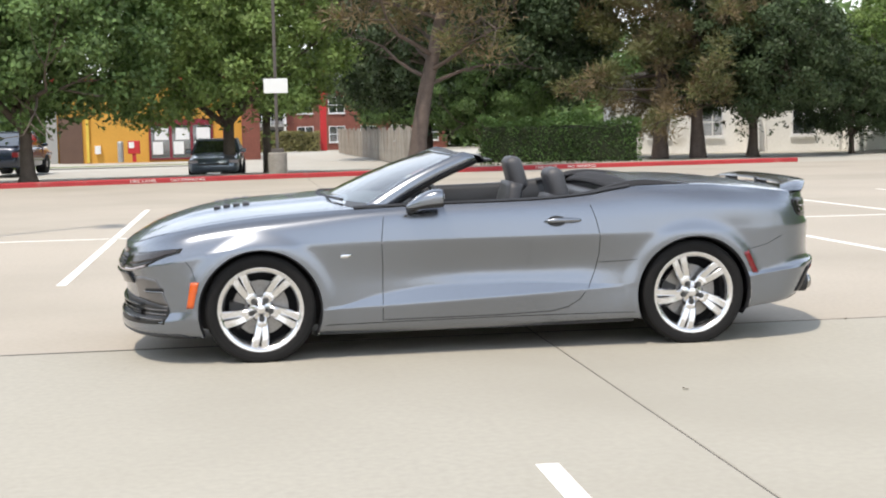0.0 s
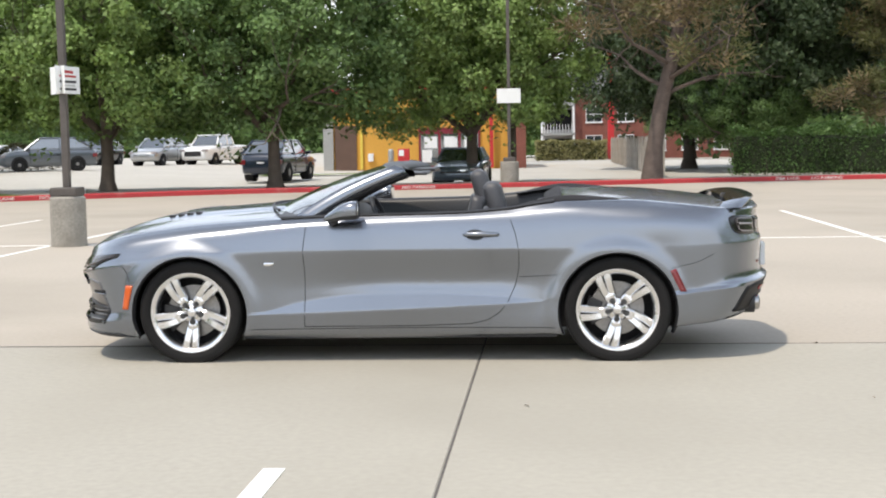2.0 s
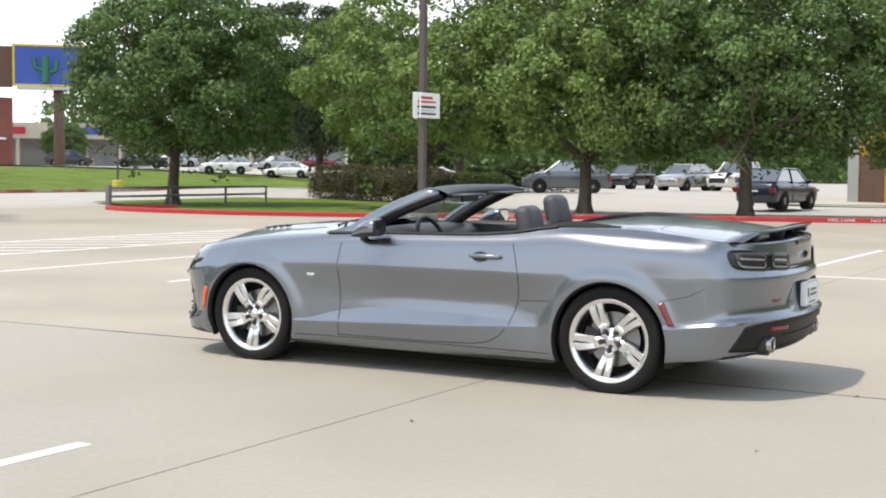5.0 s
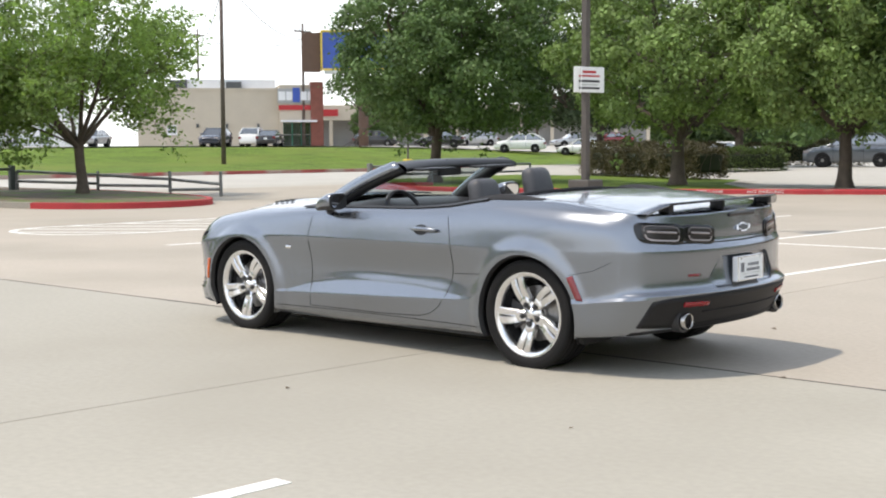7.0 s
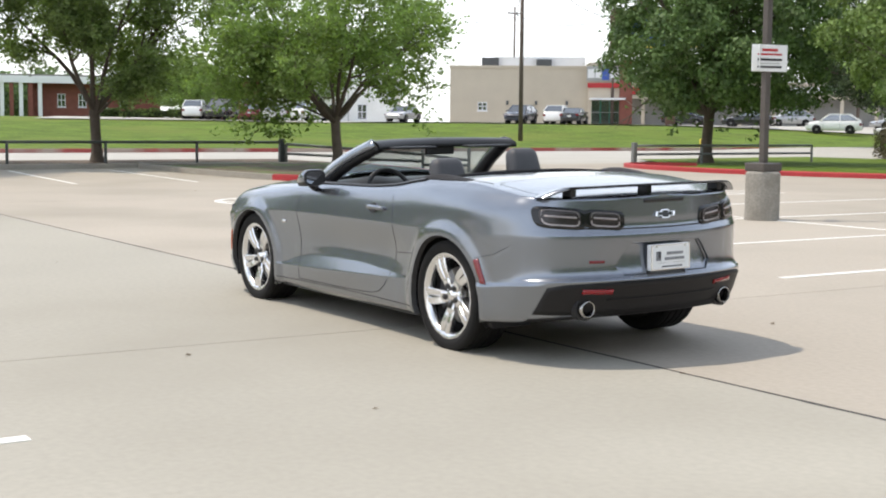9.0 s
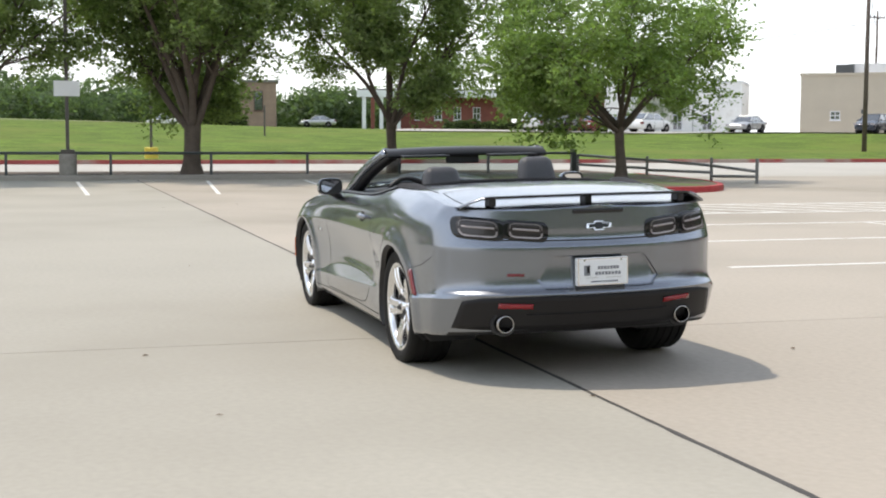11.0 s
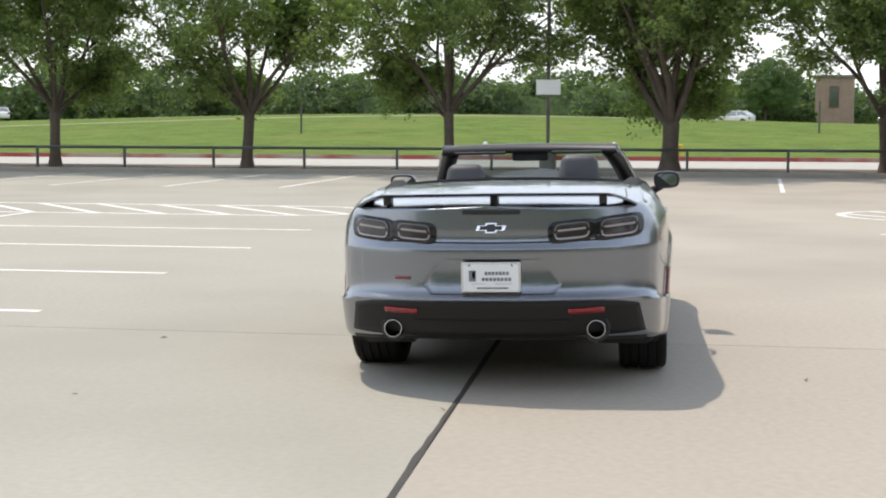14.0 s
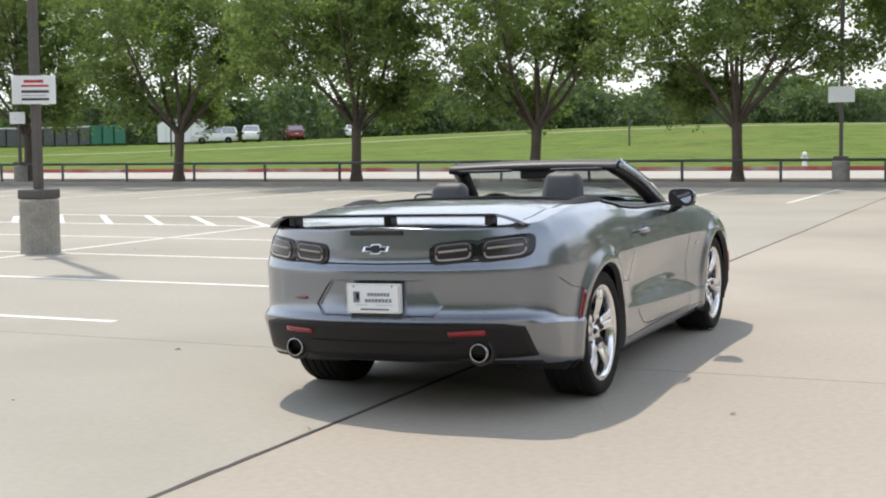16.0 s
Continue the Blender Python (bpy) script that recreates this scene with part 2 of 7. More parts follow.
def tube(bm, pts, radii, n=8, cap=True):
    """A tapered tube along points."""
    pts = [Vector(p) for p in pts]
    if not hasattr(radii, "__len__"):
        radii = [radii] * len(pts)
    rows = []
    up = None
    for i, p in enumerate(pts):
        d = pts[min(i + 1, len(pts) - 1)] - pts[max(i - 1, 0)]
        if up is None:
            up = d.orthogonal()
        rg = ring(p, d, radii[i], n, up)
        rows.append([bm.verts.new(c) for c in rg])
    for a, b in zip(rows, rows[1:]):
        for i in range(n):
            bm.faces.new((a[i], a[(i + 1) % n], b[(i + 1) % n], b[i]))
    if cap:
        bm.faces.new(list(reversed(rows[0])))
        bm.faces.new(rows[-1])
    return bm


def lathe(bm, prof, n=32, axis='Z', closed=False, c=(0, 0, 0)):
    """Turns a profile of (radius, height) about an axis."""
    c = Vector(c)
    rows = []
    for r, h in prof:
        row = []
        for i in range(n):
            a = 2 * math.pi * i / n
            if axis == 'Z':
                p = (r * math.cos(a), r * math.sin(a), h)
            elif axis == 'Y':
                p = (r * math.cos(a), h, r * math.sin(a))
            else:
                p = (h, r * math.cos(a), r * math.sin(a))
            row.append(bm.verts.new(c + Vector(p)))
        rows.append(row)
    pairs = list(zip(rows, rows[1:])) + ([(rows[-1], rows[0])] if closed else [])
    for a, b in pairs:
        for i in range(n):
            bm.faces.new((a[i], a[(i + 1) % n], b[(i + 1) % n], b[i]))
    bmesh.ops.recalc_face_normals(bm, faces=bm.faces)
    return bm


def prism(bm, poly, z0, z1, m=None):
    """A flat outline (x, y) raised from z0 to z1."""
    lo = [bm.verts.new((x, y, z0)) for x, y in poly]
    hi = [bm.verts.new((x, y, z1)) for x, y in poly]
    n = len(poly)
    fs = [bm.faces.new(hi), bm.faces.new(list(reversed(lo)))]
    for i in range(n):
        fs.append(bm.faces.new((lo[i], lo[(i + 1) % n], hi[(i + 1) % n], hi[i])))
    bmesh.ops.recalc_face_normals(bm, faces=fs)
    if m is not None:
        for v in lo + hi:
            v.co = m @ v.co
    return bm


def text_on(name, body, size, m, material, parent, label="", depth=0.002, sx=1.0):
    """Raised lettering in the built-in font, centred, facing local +z of m."""
    cu = bpy.data.curves.new(name, 'FONT')
    cu.body, cu.size, cu.extrude = body, size, depth
    cu.align_x, cu.align_y = 'CENTER', 'CENTER'
    tmp = new("tmp", cu)
    me = bpy.data.meshes.new_from_object(tmp.evaluated_get(bpy.context.evaluated_depsgraph_get()))
    bpy.data.objects.remove(tmp)
    me.transform(m @ Matrix.Diagonal((sx, 1, 1, 1)))
    me.materials.clear()
    me.materials.append(material)
    ob = new(name, me)
    ob.parent = parent
    return tagged(ob, label)


def frame_of(p, right, up):
    """A matrix with local x along right, y along up, z out."""
    r, u = Vector(right).normalized(), Vector(up).normalized()
    n = r.cross(u)
    return Matrix.Translation(p) @ Matrix((r, u, n)).transposed().to_4x4()

# ground and lot -------------------------------------------------------------
def hill(x, y):
    """Height of the open field west of the lot: gentle in the south, a steeper bank in the north."""
    n, f = min(max((y - 20) / 25, 0), 1), min(max((y - 45) / 17, 0), 1)
    wide = 75 - 23 * n * n * (3 - 2 * n) - 27 * f * f * (3 - 2 * f)
    a = min(max((-57 - x) / wide, 0), 1)
    a = a * a * (3 - 2 * a)
    return a * (1.45 + 1.55 * math.exp(-((y + 24) / 48) ** 2))


def sheet(xs, ys, zf, name, material):
    vs = [(x, y, zf(x, y)) for y in ys for x in xs]
    n = len(xs)
    fs = [(j * n + i, j * n + i + 1, (j + 1) * n + i + 1, (j + 1) * n + i) for j in range(len(ys) - 1) for i in range(n - 1)]
    return pydata(name, vs, fs, material, smooth=True)


def rise(x, y):
    """The car park north-west of the lot lies a little higher, and the drive falls gently to the north."""
    a = min(max((y - 43) / 9, 0), 1) * min(max((-13 - x) / 7, 0), 1) * min(max((x + 54) / 9, 0), 1)
    b = min(max((y - 78) / 62, 0), 1) * min(max((x + 14) / 9, 0), 1) * min(max((60 - x) / 15, 0), 1)
    dip = math.exp(-((x + 2) / 9) ** 2 - ((y - 42.5) / 6) ** 2)
    return 0.42 * a * a * (3 - 2 * a) - 0.70 * b - 0.16 * dip


gx = [-3000, -900, -400] + [-300 + 5 * i for i in range(120)] + [400, 900, 3000]
gy = [-3000, -900, -400] + [-300 + 5 * i for i in range(120)] + [400, 900, 3000]
tagged(sheet(gx, gy, lambda x, y: hill(x, y) + rise(x, y) - 0.06, "ground", M_CONC2), "broad pale ground around the lot", "ground", kind="structure")

lot = thing("pavement", "pale concrete parking lot of large jointed slabs", "pavement", kind="structure")
bm = bmesh.new()
box(bm, -31.9, 46, -60, 36, -0.05, -0.006)
part("joint_bed", bm, M_JOINT, lot, "dark joint filler")
XJ = [-31.8, -15.1, 0.5, 16.2, 31.0, 46.0]
YJ = [-60, -35, -17.6, -0.17, 17.35, 36.0]
for i in range(5):
    for j in range(5):
        g = 0.006
        gy0 = 0.012 if YJ[j] == -0.17 else 0.006
        gy1 = 0.012 if YJ[j + 1] == -0.17 else 0.006
        bm = bmesh.new()
        box(bm, XJ[i] + g, XJ[i + 1] - g, YJ[j] + gy0, YJ[j + 1] - gy1, -0.05, 0.0)
        top = [e for e in bm.edges if all(v.co.z > -0.001 for v in e.verts)]
        bmesh.ops.bevel(bm, geom=top, offset=0.005, segments=1, affect='EDGES')
        part("slab", bm, M_CONC if YJ[j] > -1 else M_CONCG, lot)

# uneven tar along the main joint
rng = np.random.default_rng(404)
vs, fs = [], []
mid = 0.0
for i in range(520):
    x = -31.7 + 0.15 * i
    mid = 0.9 * mid + rng.normal(0, 0.0022)
    w = 0.0125 + 0.003 * math.sin(x * 1.7) + abs(rng.normal(0, 0.0028))
    vs += [(x, -0.17 + mid - w, 0.0008), (x, -0.17 + mid, 0.0022), (x, -0.17 + mid + w, 0.0008)]
    if i:
        k = 3 * i
        fs += [(k - 3, k, k + 1, k - 2), (k - 2, k + 1, k + 2, k - 1)]
tar = pydata("tar_bead", vs, fs, M_TAR, smooth=True)
tar.parent = lot

marks = thing("lot_markings", "worn white painted stall lines on concrete", "marking", kind="structure")


def stripe(x0, y0, x1, y1, w=0.10, z=0.004):
    a, b = Vector((x0, y0, 0)), Vector((x1, y1, 0))
    d = (b - a).normalized()
    n = Vector((-d.y, d.x, 0)) * (w / 2)
    bm = bmesh.new()
    prism(bm, [tuple((a - n)[:2]), tuple((b - n)[:2]), tuple((b + n)[:2]), tuple((a + n)[:2])], 0.0005, z)
    return part("stall_line", bm, M_LINE, marks)


for x in (2.47, -0.25, -2.98, -5.78, -8.62):
    stripe(x, -3.76, x - 0.05, -15.2)
for x in (5.2, 7.95):
    stripe(x, -12.6, x, -15.2)
for x in (8.7, 5.5, 2.62, -0.38, -3.25, -6.42, -9.35):
    stripe(x, 3.95, x - 0.05, 16.85)
stripe(11.5, 9.68, -9.4, 9.78)
stripe(2.4, -9.15, -11.55, -9.30)
for x in (11.6, 14.5, 17.4):
    stripe(x, 3.95, x, 16.85)
for k in range(14):
    y = 7.2 - 2.93 * k
    stripe(-21.7, y - 0.35, -30.6, y + 0.45 if y > 0 else y - 0.35)


def hatch(ya, yb, xa, xb):
    """A striped island with a rounded end at ya."""
    s = 1 if yb > ya else -1
    r = (xb - xa) / 2
    c = ((xa + xb) / 2, ya + s * r)
    stripe(xa, c[1], xa, yb, 0.13)
    stripe(xb, c[1], xb, yb, 0.13)
    pts = [(c[0] + r * math.cos(a), c[1] - s * r * math.sin(a)) for a in [math.pi * i / 14 for i in range(15)]]
    bm = bmesh.new()
    for p, q in zip(pts, pts[1:]):
        a, b = Vector((*p, 0)), Vector((*q, 0))
        o = Vector((*c, 0))
        vs = [bm.verts.new(o + (v - o) * f + Vector((0, 0, 0.004))) for v, f in ((a, 1.04), (b, 1.04), (b, 0.94), (a, 0.94))]
        bm.faces.new(vs)
    bmesh.ops.recalc_face_normals(bm, faces=bm.faces)
    part("rounded_end", bm, M_LINE, marks)
    y0, y1 = min(ya, yb), max(ya, yb)
    for i in range(-2, int((y1 - y0) / 1.14) + 1):
        y = y0 + 0.5 + 1.14 * i
        ok = []
        for k in range(61):
            px, py = xa + 0.05 + (xb - xa - 0.1) * k / 60, y + 2.15 * k / 60
            past = s * (c[1] - py)
            if y0 < py < y1 and (past < 0 or math.hypot(px - c[0], past) < r - 0.05):
                ok.append((px, py))
        if len(ok) > 8:
            stripe(*ok[0], *ok[-1], 0.13)


hatch(-3.76, -16.5, -14.2, -11.6)
hatch(4.0, 16.5, -14.9, -12.1)


# kerbs -----------------------------------------------------------------------
def kerb(name, pts, material, w=0.16, h=0.15, label="", letters=()):
    """A real kerb step along points, with a rounded upper edge."""
    t = thing(name, label, "kerb", kind="structure")
    pts = [Vector((x, y, 0)) for x, y in pts]
    rows = []
    bm = bmesh.new()
    for i, p in enumerate(pts):
        d = (pts[min(i + 1, len(pts) - 1)] - pts[max(i - 1, 0)]).normalized()
        n = Vector((-d.y, d.x, 0))
        prof = [(0, -0.05), (0.0, h - 0.035), (0.012, h - 0.012), (0.035, h), (w, h), (w, -0.05)]
        rows.append([bm.verts.new(p + n * o + Vector((0, 0, z))) for o, z in prof])
    for a, b in zip(rows, rows[1:]):
        for i in range(5):
            bm.faces.new((a[i], a[i + 1], b[i + 1], b[i]))
    bm.faces.new(rows[0])
    bm.faces.new(list(reversed(rows[-1])))
    bmesh.ops.recalc_face_normals(bm, faces=bm.faces)
    part("kerb_stone", bm, material, t)
    for x, y, ang, body in letters:
        m = pose(x, y, 0.072, 90, 0, ang)
        text_on("lettering", body, 0.12, m, M_LINE, t, "white stencilled letters", 0.002, 1.45)
    return t


def smooth_line(pts, n=6):
    out = []
    P = [Vector((*p, 0)) for p in pts]
    P = [P[0] * 2 - P[1]] + P + [P[-1] * 2 - P[-2]]
    for i in range(1, len(P) - 2):
        for k in range(n):
            t = k / n
            a, b, c, d = P[i - 1:i + 3]
            v = 0.5 * ((2 * b) + (c - a) * t + (2 * a - 5 * b + 4 * c - d) * t * t + (3 * b - a - 3 * c + d) * t ** 3)
            out.append((v.x, v.y))
    out.append((P[-2].x, P[-2].y))
    return out


NK = smooth_line([(-27.2, 28.2), (-28.4, 26.6), (-27.8, 25.3), (-25, 24.3), (-20.5, 24.2), (-15, 26.3), (-9, 29.6), (-4.9, 31.0), (2.6, 33.2), (9.3, 34.9), (18.2, 36.0)])


def on_kerb(x):
    for (x0, y0), (x1, y1) in zip(NK[12:], NK[13:]):
        if x0 <= x <= x1:
            return y0 + (y1 - y0) * (x - x0) / (x1 - x0), math.degrees(math.atan2(y1 - y0, x1 - x0))
    return 0, 0


lets = []
for x, body in ((-14.4, "FIRE LANE"), (-13.0, "NO PARKING"), (-4.4, "FIRE LANE"), (-3.1, "NO PARKING"), (8.7, "FIRE LANE"), (10.0, "NO PARKING")):
    y, a = on_kerb(x)
    lets.append((x + 0.006 * math.sin(radians(a)), y - 0.012, a, body))
kerb("kerb_north", NK, M_REDK, label="red painted kerb with white fire lane letters", letters=lets)
kerb("kerb_west", [(-31.7, 15.2 - 1.5 * i) for i in range(44)][::-1], M_KERB, label="weathered grey concrete kerb below the rail")
ISL = smooth_line([(-31.5, 8.9), (-26, 8.7), (-22.5, 8.9), (-20.6, 9.8), (-19.9, 11.4), (-20.6, 13.2), (-23, 14.6), (-27, 15.6), (-31.5, 16.2)])
kerb("kerb_corner_grey", ISL[:14], M_KERB, label="grey concrete kerb of the corner bed")
kerb("kerb_corner_red", ISL[13:], M_REDK, label="red painted kerb round the corner bed")
kerb("kerb_field", [(-56, 110 - 10 * i) for i in range(30)], M_REDF, label="faded red kerb along the field road")
kerb("kerb_road", [(-36.5, -60 + 5 * i) for i in range(16)], M_KERB, h=0.1, label="low grey kerb along the access road")


def bed(name, poly, z, material, label, category):
    bm = bmesh.new()
    bm.faces.new([bm.verts.new((x, y, z)) for x, y in poly])
    bmesh.ops.recalc_face_normals(bm, faces=bm.faces)
    bmesh.ops.triangulate(bm, faces=bm.faces)
    ob = solid(name, bm, material)
    for p in ob.data.polygons:
        if p.normal.z < 0:
            ob.data.flip_normals()
            break
    return tagged(ob, label, category, kind="structure")


bed("corner_bed", ISL, 0.14, M_BEDG, "bare earth and thin grass bed under a tree", "planting bed")
bed("west_verge", [(-31.8, -60), (-31.8, 15.9), (-36.4, 15.9), (-36.4, -60)], 0.135, M_DIRT, "earth verge under the row of trees", "planting bed")
northbed = NK[:] + [(18.2, 42), (9, 41), (5.2, 40.2), (-2, 38.6), (-11, 36.5), (-19.5, 36), (-20.5, 40), (-36, 42), (-36, 33)]
bed("north_verge", northbed, 0.015, mat("dry_verge", (0.34, 0.31, 0.26), 0.9, var=0.2, scale=0.8, fine=10), "pale worn verge behind the red kerb", "planting bed")
bed("grass_verge", [(-36, 33), (-27.3, 28.0), (-28.1, 26.4), (-27.4, 25.4), (-25, 24.6), (-20.6, 24.6), (-15.6, 26.5), (-14.5, 29.5), (-19.6, 35.9), (-22.2, 41.5), (-31.5, 47.0), (-38, 47)], 0.03, M_GRASS, "green grass verge with trees", "grass")

fx = [-56.2 - 6 * i for i in range(36)]
fy = [-170 + 6 * i for i in range(45)]
field = sheet(fx[::-1], fy, lambda x, y: hill(x, y) + 0.12, "field", M_GRASS)
cp = []
for j in range(16):
    for i in range(31):
        u, v = -32 + 5 * i, 106.5 + 4 * j
        x, y = 0.51 * u - 0.86 * v, 0.86 * u + 0.51 * v
        cp.append((x, y, hill(x, y) + 0.22))
car_park = pydata("far_car_park", cp, [(j * 31 + i, j * 31 + i + 1, (j + 1) * 31 + i + 1, (j + 1) * 31 + i) for j in range(15) for i in range(30)], M_CONC2, smooth=True)
if car_park.data.polygons[0].normal.z < 0:
    car_park.data.flip_normals()
tagged(car_park, "pale concrete car park beyond the field", "pavement", kind="structure")
tagged(field, "open green mown field rising gently", "grass", kind="structure")

# a worn path across the field
pv = []
for k in range(31):
    f = k / 30
    x, y = -84 - 40 * f + 3 * math.sin(f * 7), -95 + 105 * f
    for sd in (-0.9, 0.9):
        pv.append((x + sd, y, hill(x + sd, y) + 0.145))
trail = pydata("field_path", pv, [(2 * i, 2 * i + 1, 2 * i + 3, 2 * i + 2) for i in range(30)], mat("dry_path", (0.33, 0.32, 0.19), 0.9, var=0.3, scale=0.5, fine=8))
if trail.data.polygons[0].normal.z < 0:
    trail.data.flip_normals()
tagged(trail, "pale worn path across the mown field", "path", kind="structure")

# a few dry leaves and crumbs blown over the concrete
rng = np.random.default_rng(77)
lv, lf = [], []
for k in range(45):
    x, y = -24 + 34 * rng.random(), -22 + 36 * rng.random()
    a, w = rng.random() * 6.28, 0.012 + 0.025 * rng.random()
    b = len(lv)
    for q, r in enumerate((1.0, 0.45, 0.9, 0.4)):
        an = a + q * math.pi / 2
        lv.append((x + w * r * math.cos(an), y + w * r * math.sin(an), 0.006 + 0.012 * (q % 2) * rng.random()))
    lf.append((b, b + 1, b + 2, b + 3))
tagged(pydata("leaf_litter", lv, lf, mat("dry_leaf", (0.17, 0.13, 0.09), 0.9, var=0.3)), "scattered dry leaves on the concrete", "leaves", kind="stuff")

# trees and hedges -------------------------------------------------------------
def leaf_cloud(centres, per, spread, size, rng, flat=0.75, droop=0.0, level=0.0):
    """Many small folded leaves scattered round twig ends, as vertices and faces."""
    k = 11 if per > 20 else 1
    g = np.repeat(np.array(centres), max(per // k, 1), axis=0)
    off = rng.normal(0, 1, (len(g), 3)) * np.array([spread, spread, spread * flat])
    g = g + off
    # sprays: a few leaves together, hanging outwards
    c = np.repeat(g, k, axis=0)
    off = np.repeat(off, k, axis=0)
    n = len(c)
    p = c + rng.normal(0, size * 0.95 if k > 1 else 0.0, (n, 3)) * np.array([1, 1, 0.6])
    p[:, 2] -= droop * np.abs(off[:, 0] + off[:, 1])
    s = size * (0.6 + 0.8 * rng.random(n))
    d = rng.normal(0, 1, (n, 3))
    d[:, 2] *= 0.6
    d /= np.linalg.norm(d, axis=1)[:, None]
    w = np.cross(d, rng.normal(0, 1, (n, 3)) + np.array([0, 0, level]))
    w /= np.linalg.norm(w, axis=1)[:, None] + 1e-9
    a = p - d * s[:, None] * 0.5
    b = p + d * s[:, None] * 0.35 + w * s[:, None] * 0.36
    e = p + d * s[:, None] * 0.45 - w * s[:, None] * 0.36
    vs = np.stack([a, b, e], 1).reshape(-1, 3)
    fs = np.arange(3 * n).reshape(-1, 3)
    return vs, fs


def limb_set(rng, trunk_h, height, radius, r0, lean=(0, 0), limbs=6, twist=0.35):
    """Trunk, limbs and twigs: a list of (points, radii) tubes and the twig ends."""
    tubes, ends = [], []
    top = Vector((lean[0] * trunk_h, lean[1] * trunk_h, trunk_h))
    mid = Vector((lean[0] * trunk_h * 0.4 + rng.normal(0, 0.04), lean[1] * trunk_h * 0.4 + rng.normal(0, 0.04), trunk_h * 0.5))
    tubes.append(([Vector((0, 0, -0.15)), Vector((0, 0, 0.08)), Vector((0, 0, 0.35)), mid, top], [r0 * 1.75, r0 * 1.45, r0 * 1.08, r0 * 0.9, r0 * 0.86]))

    def grow(start, direction, length, r, depth):
        n = 4
        pts, rad = [start], [r]
        d = direction.normalized()
        for i in range(n):
            d = (d + Vector(rng.normal(0, twist * 0.35, 3)) + Vector((0, 0, 0.05))).normalized()
            pts.append(pts[-1] + d * (length / n))
            rad.append(r * (1 - 0.62 * (i + 1) / n))
        tubes.append((pts, rad))
        if depth == 0:
            ends.append(pts[-1])
            ends.append(pts[-2])
            return
        kids = 3 if depth > 1 else 4
        for k in range(kids):
            at = pts[2 + (k % 3)]
            side = Vector(rng.normal(0, 1, 3))
            side = (side - d * side.dot(d)).normalized()
            nd = (d * (0.75) + side * (0.75) + Vector((0, 0, 0.12))).normalized()
            grow(at, nd, length * (0.52 + 0.2 * rng.random()), rad[2 + (k % 3)] * 0.68, depth - 1)
        ends.append(pts[-1])

    for k in range(limbs):
        az = 2 * math.pi * (k + rng.random() * 0.7) / limbs
        el = radians(36 + 34 * rng.random()) if k else radians(80)
        d = Vector((math.cos(az) * math.cos(el), math.sin(az) * math.cos(el), math.sin(el)))
        ln = radius * 0.62 / max(math.cos(el), 0.45) if k else (height - trunk_h) * 0.55
        base = top + Vector((0, 0, -0.15 * (k % 3)))
        grow(base, d, min(ln, (height - trunk_h) * 0.75), r0 * 0.62, 2)
    return tubes, ends


